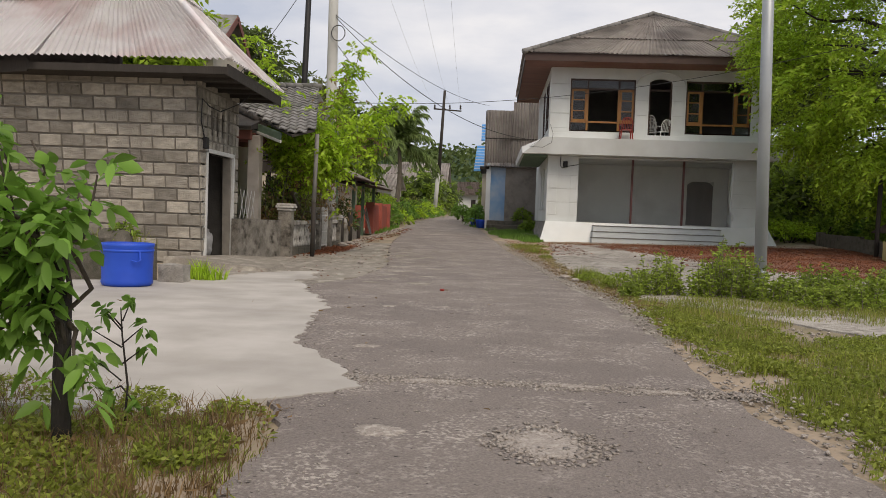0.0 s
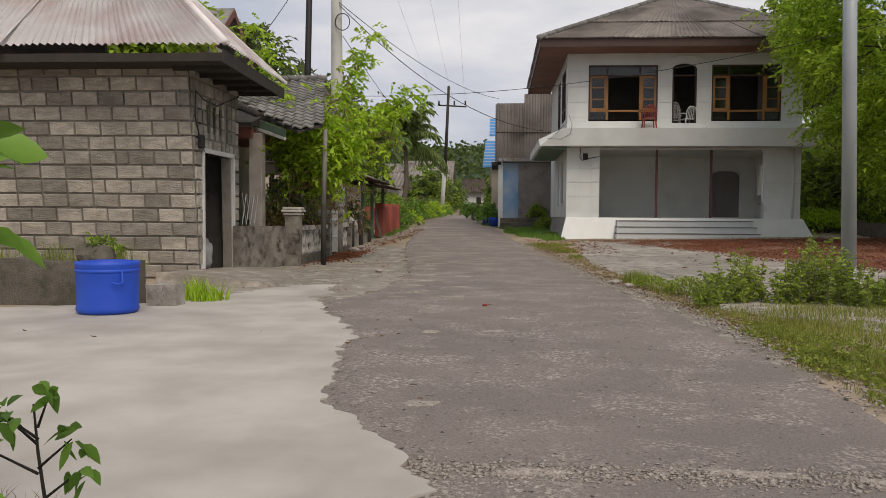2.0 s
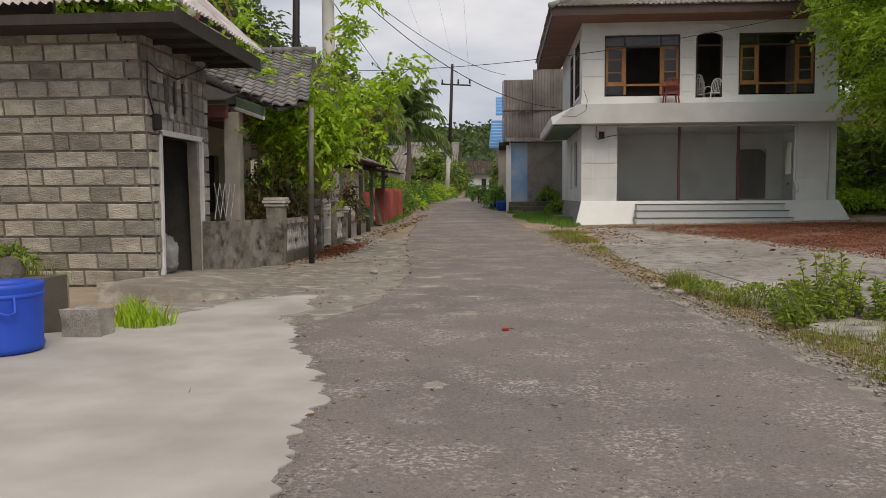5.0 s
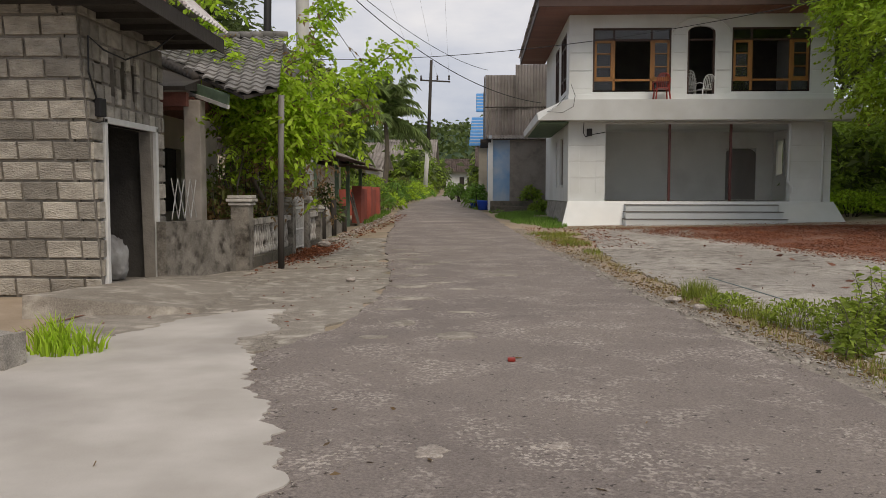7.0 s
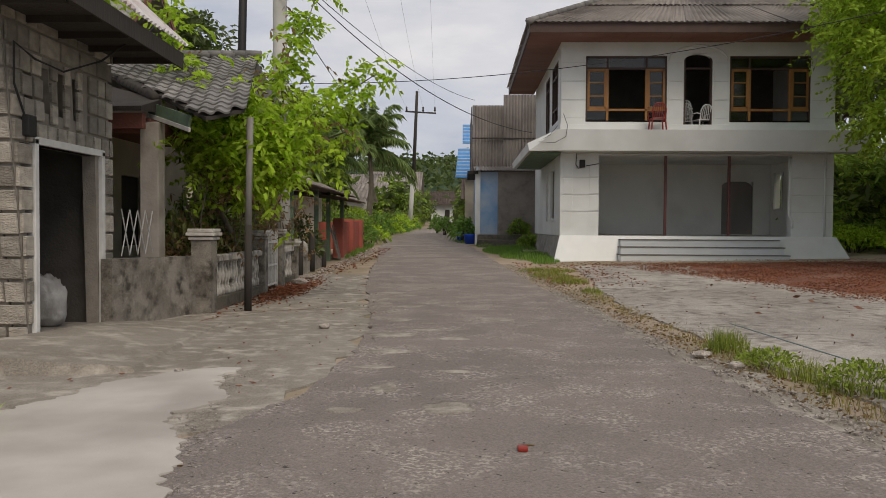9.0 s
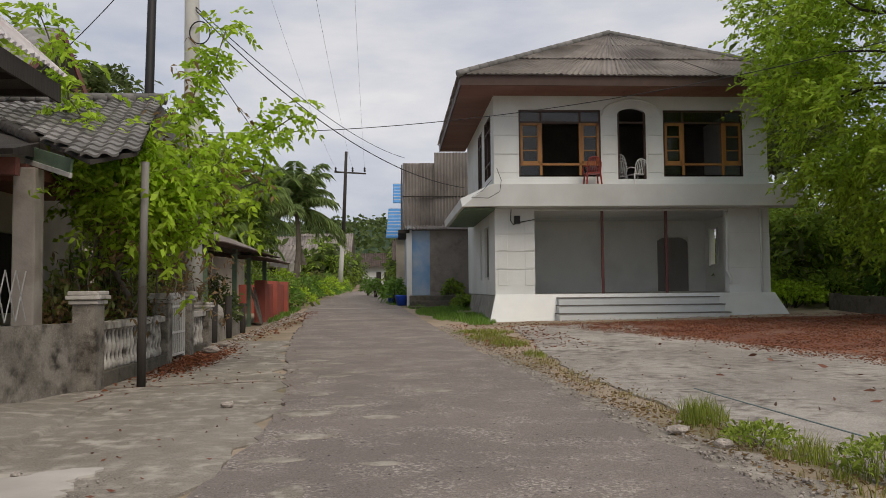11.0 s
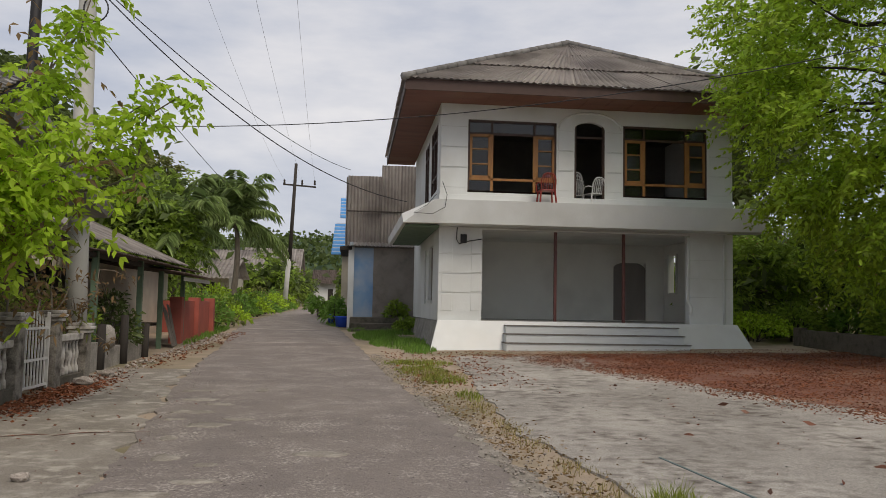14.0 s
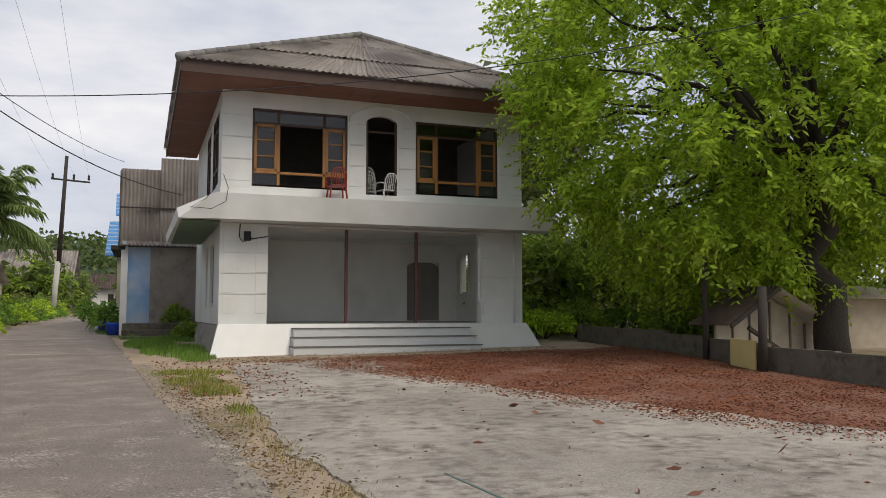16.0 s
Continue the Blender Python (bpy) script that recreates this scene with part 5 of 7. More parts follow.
# ---- far houses and hills ----
def far_house(x, y, w, d, h, rh, roof, wall, label):
    z = gz(x, y)
    t = thing("far_house", (x, y, z), label, "house", "far houses")
    part("wall", box(x - w / 2, x + w / 2, y, y + d, z - 0.2, z + h), wall, t)
    part("door", box(x - 0.3, x + 0.5, y - 0.05, y - 0.01, z, z + 2), M["wood_dark"], t)
    part("window", box(x + w * 0.2, x + w * 0.35, y - 0.05, y - 0.01, z + 1, z + 2), M["wood_dark"], t)
    part("roof", corrugated((x - w / 2 - 0.4, y - 1.0, z + h - 0.15), (x + w / 2 + 0.4, y - 1.0, z + h - 0.15), (x - w / 2 - 0.4, y + d / 2, z + h + rh), (x + w / 2 + 0.4, y + d / 2, z + h + rh), 0.3, 0.04, 0.02), roof, t)
    part("roof", corrugated((x - w / 2 - 0.4, y + d + 0.6, z + h), (x + w / 2 + 0.4, y + d + 0.6, z + h), (x - w / 2 - 0.4, y + d / 2, z + h + rh), (x + w / 2 + 0.4, y + d / 2, z + h + rh), 0.3, 0.04, 0.02), roof, t)


far_house(-9.2, 104, 6, 9, 3.8, 3.0, M["asbestos"], M["old_concrete"], "far house with grey corrugated roof")
far_house(-13, 92, 8, 8, 3.2, 2.6, M["asbestos"], M["cream"], "far house with pale grey roof among trees")
far_house(-3.6, 142, 5, 8, 3.0, 2.2, M["rust"], M["white_wall"], "far white house with brown roof")
far_house(-11, 66, 6, 7, 2.4, 1.3, M["asbestos"], M["cream"], "low house with grey roof behind hedges")
far_house(1.9, 84, 5, 9, 3.0, 2.0, M["rust"], M["cream"], "far house with brown roof beside the street")
# hills
_bm = bmesh.new()
_rows = []
for _j in range(7):
    _line = []
    for _i in range(90):
        _x = -260 + _i * 6
        _h = (17 + 9 * noise.noise((_x * 0.012, 3.3, 0)) + 5 * math.exp(-((_x + 5) / 45) ** 2) + 2.2 * noise.noise((_x * 0.09, 1.1, 0))) * math.sin(min(1, _j / 5) * math.pi / 2)
        _line.append(_bm.verts.new((_x, 235 + _j * 22 + 6 * noise.noise((_x * 0.05, _j, 0)), 1 + max(0, _h) * 1.25 + 1.6 * noise.noise((_x * 0.3, _j * 2.1, 5)))))
    _rows.append(_line)
for _a, _b in zip(_rows, _rows[1:]):
    for _i in range(89):
        _bm.faces.new((_a[_i], _a[_i + 1], _b[_i + 1], _b[_i]))
_hv = np.array([v.co[:] for v in _bm.verts if v.co.y < 350])
tagged(link("backdrop_hill", _bm, M["hill"], True), "low wooded hills beyond the village", "hill", kind="structure")
_rh = np.random.default_rng(290)
_hc = _hv[_rh.integers(0, len(_hv), 7000)] + _rh.normal(size=(7000, 3)) * np.array([3.5, 6, 1.0])
_hc = np.repeat(_hc, 8, axis=0) + _rh.normal(size=(56000, 3)) * np.array([1.6, 1.6, 1.3])
tagged(from_arrays("hill_woods", *leaves(_rh, _hc, _rh.normal(size=(len(_hc), 3)), 2.0, 1.5), M["leaf_dark"]), "dark trees covering the far hills", "woods", kind="stuff")

# ---- yard wall and shed under the tree ----
ywall = thing("yard_wall", (13.8, 31, 0.2), "low dark mossy block wall round the yard", "wall")
_line = [Vector(p) for p in ((13.75, 35.2, 0), (12.9, 28.3, 0), (12.3, 25.6, 0), (12.15, 22, 0), (11.6, 17, 0))]
for _a, _b in zip(_line, _line[1:]):
    _k = max(1, round((_b - _a).length / 1.6))
    for _i in range(_k):
        _p, _q = _a.lerp(_b, _i / _k), _a.lerp(_b, (_i + 1) / _k)
        _z = gz(_p.x, _p.y) - 0.1
        part("wall_panel", beam((_p.x, _p.y, _z + 0.28), (_q.x, _q.y, _z + 0.28 - 0.01), 0.14, 0.6 + 0.05 * (_i % 3)), M["mossy_wall"], ywall)
part("end_pier", box(13.6, 13.9, 35.1, 35.4, 0.2, 0.98, bevel=0.02), M["mossy_wall"], ywall)
for _x, _y, _h, _r in ((12.02, 25.45, 1.85, 0.09), (12.68, 28.0, 2.9, 0.07)):
    tagged(link("timber_post", tube([(_x, _y, 0.0), (_x + 0.03, _y, _h)], _r, 8), M["wood_dark"], True), "dark timber post at the yard wall", "post", "yard posts")
_bm = beam((12.3, 26.7, 0.5), (11.98, 25.6, 0.48), 0.03, 0.6)
tagged(link("yellow_board", _bm, M["yellow_board"]), "faded yellow board leaning in the wall gap", "board")
yshed = thing("yard_shed", (16, 28, 0.3), "low plank shed with tin roofs under the tree", "shed")
_bm = bmesh.new()
_f = _bm.faces.new([_bm.verts.new(p) for p in ((13.15, 28.2, 0.15), (16.0, 28.2, 0.15), (16.0, 28.2, 1.05), (14.35, 28.2, 1.86), (13.15, 28.2, 1.1))])
_r = bmesh.ops.extrude_face_region(_bm, geom=[_f])
bmesh.ops.translate(_bm, vec=(0, 0.08, 0), verts=[v for v in _r["geom"] if isinstance(v, bmesh.types.BMVert)])
bmesh.ops.recalc_face_normals(_bm, faces=_bm.faces[:])
part("gable_wall", _bm, M["plywood"], yshed, "pale plywood wall panels")
for _x, _h in ((13.6, 1.32), (14.1, 1.6), (14.7, 1.6), (15.3, 1.3), (15.75, 1.08)):
    part("stud", box(_x - 0.02, _x + 0.02, 28.16, 28.2, 0.2, _h), M["wood_old"], yshed)
part("roof", corrugated((12.9, 27.5, 1.05), (12.9, 28.9, 1.05), (14.35, 27.5, 1.95), (14.35, 28.9, 1.95), 0.12, 0.02, 0.01), M["rust"], yshed, "rusted corrugated roof sheets")
part("roof", corrugated((16.2, 27.5, 0.98), (16.2, 28.9, 0.98), (14.35, 27.5, 1.95), (14.35, 28.9, 1.95), 0.12, 0.02, 0.01), M["zinc"], yshed)
part("roof", corrugated((15.0, 29.0, 1.72), (22, 29.0, 1.72), (15.0, 32, 2.15), (22, 32, 2.15), 0.12, 0.02, 0.01), M["zinc"], yshed, "pale zinc lean-to roof")
part("wall", box(16.0, 21.5, 29.6, 29.7, 0.15, 1.7), M["plywood"], yshed)
part("rafter", beam((12.95, 27.46, 1.03), (14.35, 27.46, 1.9), 0.05, 0.1), M["wood_dark"], yshed)
part("brace", beam((13.3, 27.3, 1.0), (14.5, 27.4, 0.35), 0.08, 0.08), M["wood_dark"], yshed)
back_house = thing("far_house", (24, 45, 0.5), "house with red roof glimpsed behind the trees", "house")
part("wall", box(18, 30, 46, 54, 0.3, 3.2), M["cream"], back_house)
part("roof", corrugated((17.5, 45, 3.0), (30.5, 45, 3.0), (17.5, 50, 5.2), (30.5, 50, 5.2), 0.3, 0.04, 0.02), M["brick_red"], back_house)

# ---- chairs on the balcony ----
def plastic_chair(at, turn, material, label):
    x, y, z = at
    t = thing("plastic_chair", (0, 0, 0), label, "chair", "plastic chairs")
    part("seat", box(-0.22, 0.22, -0.21, 0.22, 0.4, 0.43, bevel=0.012), material, t)
    for sx in (-1, 1):
        for sy in (-1, 1):
            part("leg", beam((sx * 0.24, sy * 0.24, 0.0), (sx * 0.2, sy * 0.19, 0.41), 0.04, 0.035), material, t)
        part("armrest", tube([(sx * 0.24, -0.2, 0.41), (sx * 0.26, -0.17, 0.62), (sx * 0.26, 0.1, 0.64), (sx * 0.22, 0.22, 0.6)], 0.018, 6), material, t)
        part("back_stile", tube([(sx * 0.2, 0.21, 0.42), (sx * 0.21, 0.27, 0.7), (sx * 0.15, 0.3, 0.84)], 0.02, 6), material, t)
    for k in range(5):
        part("back_slat", tube([(-0.14 + k * 0.07, 0.21, 0.43), (-0.14 + k * 0.07, 0.27, 0.68), (-0.1 + k * 0.05, 0.3, 0.85)], 0.013, 5), material, t)
    part("top_rail", tube([(-0.15, 0.3, 0.84), (-0.08, 0.31, 0.88), (0.08, 0.31, 0.88), (0.15, 0.3, 0.84)], 0.02, 6), material, t)
    t.matrix_basis = pose(x, y, z, 0, 0, turn)
    return t


plastic_chair((5.55, 34.35, 4.38), 180, M["red_plastic"], "dark red plastic armchair on the balcony slab")
plastic_chair((7.12, 34.95, 4.41), 200, M["white_plastic"], "white plastic armchair in the balcony doorway")
plastic_chair((6.72, 35.5, 4.41), 170, M["white_plastic"], "white plastic armchair stacked inside the doorway")
plastic_chair((6.72, 35.56, 4.53), 170, M["white_plastic"], "white plastic armchair stacked inside the doorway")
plastic_chair((6.72, 35.62, 4.65), 170, M["white_plastic"], "white plastic armchair stacked inside the doorway")

# ---- plants ----
def bend(a, b, rng, wob=0.08, n=6):
    a, b = Vector(a), Vector(b)
    L = (b - a).length
    return [a.lerp(b, k / n) + Vector(rng.normal(size=3)) * L * wob * math.sin(math.pi * k / n) for k in range(n + 1)]


def foliage(name, parent, v, f, material, label=""):
    ob = under(from_arrays(name, v, f, material), parent)
    if label:
        ob["label"] = label
    return ob


def broad_tree(name, base, label, trunk_top, r0, centre, radii, clumps, per_clump, spray_len, pairs, leaf_len, leaf_w, leaf_m, bark, seed, limbs=9, clump_r=0.9, droop=0.5, shell=0.45, group="", inner=None, sag=0.2):
    """A tree: tapered trunk, limbs that reach into an uneven crown, and leaf sprays in clumps with gaps between."""
    rng = np.random.default_rng(seed)
    t = thing(name, base, label, "tree", group)
    part("trunk", tube(bend(base, trunk_top, rng, 0.04), list(np.linspace(r0, r0 * 0.62, 7)), 10), bark, t, smooth=True)
    c, r = np.array(centre), np.array(radii)
    pts = []
    while len(pts) < clumps:
        d = rng.normal(size=3)
        d /= np.linalg.norm(d)
        rad = shell + (1 - shell) * rng.uniform() ** 0.6
        rad *= 1 + 0.22 * noise.noise(Vector(d * 2.1) + Vector((seed, 0, 0)))
        pts.append(c + d * r * rad)
    pts = np.array(pts)
    tt = Vector(trunk_top)
    order = rng.permutation(len(pts))[:limbs]
    for k in order:
        tip = Vector(pts[k])
        mid = tt.lerp(tip, 0.5) + Vector((0, 0, 0.12 * (tip - tt).length))
        path = bend(tt - Vector((0, 0, 0.2)), mid, rng, 0.05, 3)[:-1] + bend(mid, tip, rng, 0.07, 4)
        part("limb", tube(path, list(np.linspace(r0 * 0.3, 0.015, len(path))), 6), bark, t, smooth=True)
    n = clumps * per_clump
    base_p = np.repeat(pts, per_clump, axis=0) + rng.normal(size=(n, 3)) * clump_r * np.array([0.55, 0.55, 0.38])
    out = base_p - c
    direction = unit(out / r) * 0.8 + rng.normal(size=(n, 3)) * 0.55
    v, f = sprays(rng, base_p, direction, spray_len * rng.uniform(0.6, 1.3, n), pairs, leaf_len, leaf_w, droop, sag)
    foliage("crown", t, v, f, leaf_m)
    # large dark leaves at the core paint in the crown's inner shade
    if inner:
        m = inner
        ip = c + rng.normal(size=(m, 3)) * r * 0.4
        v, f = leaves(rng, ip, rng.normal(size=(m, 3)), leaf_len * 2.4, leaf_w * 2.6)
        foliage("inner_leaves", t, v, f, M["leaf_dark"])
    return t


def bush(name, x, y, rx, ry, h, label, leaf_m, count, leaf_len, leaf_w, seed, stems=7, bark=None, group="", z=None, up=0.5, stem_r=None):
    """A shrub: thin stems that fan out of the ground, leaves thick towards the outside."""
    rng = np.random.default_rng(seed)
    z = gz(x, y) - 0.03 if z is None else z
    t = thing(name, (x, y, z), label, "bush", group)
    for k in range(stems):
        a = rng.uniform(0, 2 * math.pi)
        q = rng.uniform(0.2, 0.85)
        tip = Vector((x + rx * q * math.cos(a), y + ry * q * math.sin(a), z + h * rng.uniform(0.6, 1.0)))
        part("stem", tube(bend((x + 0.1 * rx * math.cos(a), y + 0.1 * ry * math.sin(a), z), tip, rng, 0.06, 4), list(np.linspace(stem_r or 0.012 + 0.012 * h, 0.003, 5)), 5), bark or M["bark"], t, smooth=True)
    d = unit(rng.normal(size=(count, 3)))
    d[:, 2] = np.abs(d[:, 2]) * 0.9 - 0.15
    rad = rng.uniform(0.35, 1.0, (count, 1)) ** 0.55
    lump = np.array([1 + 0.35 * noise.noise((float(a) * 2.4 + seed, float(b) * 2.4, float(c) * 2.4)) for a, b, c in d]).reshape(-1, 1)
    p = np.array([x, y, z + h * 0.32]) + d * rad * lump * np.array([rx, ry, h * 0.7])
    p[:, 2] = np.maximum(p[:, 2], z + 0.03)
    v, f = leaves(rng, p, d * 0.7 + rng.normal(size=(count, 3)) * 0.6 + np.array([0, 0, up]), leaf_len * rng.uniform(0.6, 1.3, count), leaf_w * rng.uniform(0.7, 1.2, count), 0.35)
    foliage("foliage", t, v, f, leaf_m)
    return t


# great feathery tree at the yard
broad_tree("shade_tree", (15.95, 27.5, 0.1), "large feathery-leaved shade tree overhanging the yard", (15.65, 27.6, 5.0), 0.42, (14.9, 29.2, 7.4), (6.0, 5.4, 5.4), 340, 26, 0.7, 7, 0.18, 0.084, M["leaf_tree"], M["bark_dark"], 11, 24, 0.66, 0.3, 0.6, sag=0.08)
broad_tree("shade_tree", (19.5, 33, 0.3), "dense green tree beside the yard shed", (19.3, 32.8, 4.2), 0.3, (20.5, 31, 7.6), (5, 5, 4.6), 150, 22, 0.75, 6, 0.22, 0.095, M["leaf_tree"], M["bark_dark"], 12, 12, 1.0, 0.3, 0.45, sag=0.08)
# dark trees and shrubs behind the yard wall
for _k, (_x, _y, _h, _r) in enumerate(((14.2, 40.5, 3.6, 2.6), (18.5, 38.5, 4.2, 2.8), (22.5, 36, 4.5, 3.2), (16.6, 43.5, 5.5, 3.4), (27, 33, 5, 3.6))):
    broad_tree("understorey_tree", (_x, _y, gz(_x, _y)), "dark glossy-leaved tree behind the yard wall", (_x + 0.1, _y, _h * 0.45), 0.1, (_x, _y, _h * 0.62), (_r, _r, _h * 0.62), 60, 16, 0.5, 4, 0.3, 0.1, M["leaf_mid"], M["bark_pale"], 30 + _k, 10, 0.7, 0.4, 0.3, "dark understorey trees", 300)
for _k, (_x, _y, _h) in enumerate(((14.6, 37.2, 1.5), (16.6, 37.0, 1.3), (15.6, 33.2, 1.7), (17.8, 34.6, 1.6), (14.6, 31.5, 1.1))):
    bush("shrub", _x, _y, 1.0, 0.9, _h, "dark shrub with long pale-edged leaves", M["leaf_bush"] if _k % 2 else M["leaf_mid"], 700, 0.28, 0.08, 50 + _k, group="shrubs behind the yard wall")
bush("shrub", 13.1, 37.0, 1.5, 1.2, 1.15, "bright yellow-green low shrub beside the white house", M["leaf_lime"], 1700, 0.16, 0.09, 60)
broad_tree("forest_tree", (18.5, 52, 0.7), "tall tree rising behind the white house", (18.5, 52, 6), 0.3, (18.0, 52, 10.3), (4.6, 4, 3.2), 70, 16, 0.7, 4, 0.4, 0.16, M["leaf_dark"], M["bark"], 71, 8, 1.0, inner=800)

# lime-green small tree over the fence
rng0 = np.random.default_rng(21)
lime = thing("young_tree", (-4.95, 22.4, 0.1), "lime-green young tree leaning over the fence", "tree")
part("trunk", tube(bend((-4.95, 22.4, 0.0), (-4.75, 22.3, 2.2), rng0, 0.04), list(np.linspace(0.07, 0.045, 7)), 8), M["bark_pale"], lime, smooth=True)
_tips = [(-3.1, 21.5, 5.1), (-3.35, 21.6, 4.7), (-2.05, 21.5, 3.85), (-2.5, 21.6, 3.75), (-2.9, 21.4, 3.3), (-4.3, 21.3, 3.5), (-4.7, 20.7, 3.1), (-4.5, 20.5, 2.6), (-3.7, 20.7, 2.9), (-3.2, 20.9, 2.7), (-4.0, 20.5, 2.3), (-3.5, 20.6, 2.2), (-5.3, 21.3, 4.6), (-5.8, 21.4, 5.4), (-5.0, 21.2, 3.7), (-5.1, 21.6, 2.6), (-4.2, 22.6, 3.2)]
_B, _D = [], []
for _k, _t in enumerate(_tips):
    _path = bend((-4.78, 22.2, 1.6 + 0.5 * rng0.uniform()), _t, rng0, 0.07, 7)
    part("branch", tube(_path, list(np.linspace(0.03, 0.008, 8)), 6), M["bark_pale"], lime, smooth=True)
    for _i in range(2, 8):
        _n = 13 if _i > 4 else 7
        _B.append(np.array(_path[_i]) + rng0.normal(size=(_n, 3)) * 0.15)
        _D.append(rng0.normal(size=(_n, 3)) * np.array([1, 1, 0.5]) + np.array([0.2, -0.2, 0.05]))
_B.append(np.array([-4.1, 21.0, 2.7]) + rng0.normal(size=(330, 3)) * np.array([0.55, 0.4, 0.42]))
_D.append(rng0.normal(size=(330, 3)) * np.array([1, 1, 0.4]) + np.array([0.1, -0.3, -0.1]))
_B, _D = np.concatenate(_B), np.concatenate(_D)
foliage("foliage", lime, *sprays(rng0, _B, _D, 0.3 * rng0.uniform(0.7, 1.3, len(_B)), 4, 0.13, 0.07, 0.35), M["leaf_lime"])
_B = np.array([-4.0, 20.9, 2.6]) + rng0.normal(size=(90, 3)) * np.array([0.6, 0.4, 0.7])
foliage("dry_foliage", lime, *sprays(rng0, _B, rng0.normal(size=(90, 3)), 0.3, 3, 0.13, 0.05, 0.6), M["leaf_dry"], "withered yellow-brown leaves hanging in the tangle")
# garden shrubs behind the fence, some dry and reddish
for _k, (_x, _y, _h, _m) in enumerate(((-5.15, 20.9, 1.7, "leaf_garden"), (-5.3, 21.8, 2.1, "leaf_mid"), (-5.1, 22.9, 1.8, "leaf_garden"), (-5.3, 24.1, 2.0, "leaf_garden"), (-5.2, 25.3, 1.8, "leaf_mid"), (-5.5, 26.6, 2.1, "leaf_garden"), (-5.3, 28.0, 1.8, "leaf_mid"), (-5.5, 23.3, 2.9, "leaf_bush"), (-5.9, 25.4, 3.2, "leaf_mid"), (-5.0, 29.6, 1.8, "leaf_dark"))):
    bush("garden_shrub", _x, _y, 0.55, 0.75, _h, "overgrown garden shrub behind the balustrade", M[_m], 650, 0.16, 0.07, 80 + _k, group="garden shrubs")
for _k, (_x, _y) in enumerate(((-5.0, 20.6), (-5.0, 22.2), (-5.0, 24.8), (-5.1, 26.3))):
    bush("dry_shrub", _x, _y, 0.45, 0.55, 1.7, "brown-red drying shrub among the garden plants", M["leaf_dry"], 380, 0.14, 0.06, 95 + _k, group="garden shrubs")
rngd = np.random.default_rng(99)
for _k in range(9):
    _x, _y = rngd.uniform(-5.3, -4.6), 20.4 + 0.75 * _k + rngd.uniform(-0.2, 0.2)
    _t = thing("dry_bush", (_x, _y, 0), "bare brown bush with a few dry leaves behind the balustrade", "bush", "dry garden bushes")
    _path = bend((_x, _y, -0.02), (_x + rngd.uniform(-0.1, 0.6), _y + rngd.uniform(-0.4, 0.4), rngd.uniform(1.6, 2.6)), rngd, 0.07, 6)
    part("stem", tube(_path, list(np.linspace(0.028, 0.008, 7)), 6), M["bark_pale"], _t, smooth=True)
    _B, _D = [], []
    for _i in range(3, 7):
        _e = _path[_i] + Vector((rngd.uniform(-0.1, 0.5), rngd.uniform(-0.4, 0.4), rngd.uniform(-0.3, 0.25)))
        part("twig", tube([_path[_i], _path[_i].lerp(_e, 0.5) + Vector((0, 0, 0.05)), _e], [0.01, 0.007, 0.004], 5), M["bark_pale"], _t, smooth=True)
        _B.append(np.array(_e) + rngd.normal(size=(16, 3)) * 0.12)
        _D.append(rngd.normal(size=(16, 3)) + np.array([0, 0, -0.3]))
    foliage("leaves", _t, *leaves(rngd, np.concatenate(_B), np.concatenate(_D), 0.12, 0.05, 0.3), M["leaf_dry" if _k % 3 else "leaf_garden"])
# trees behind the left houses
for _k, (_x, _y, _z, _rx, _rz, _m) in enumerate(((-13.7, 44, 8.3, 3.2, 2.2, "leaf_dark"), (-11.0, 60, 6.5, 2.5, 2.2, "leaf_mid"), (-14.3, 66, 8.7, 3.0, 2.6, "leaf_garden"), (-18, 70, 8.5, 4.5, 4, "leaf_dark"), (-12.2, 27, 6.8, 2.4, 1.6, "leaf_tree"), (-10, 50, 4.2, 2.5, 2.4, "leaf_mid"))):
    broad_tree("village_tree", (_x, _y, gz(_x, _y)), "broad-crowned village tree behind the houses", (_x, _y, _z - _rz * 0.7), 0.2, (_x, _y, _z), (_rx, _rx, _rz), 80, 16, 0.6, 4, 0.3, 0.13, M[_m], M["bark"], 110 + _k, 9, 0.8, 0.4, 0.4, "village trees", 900)


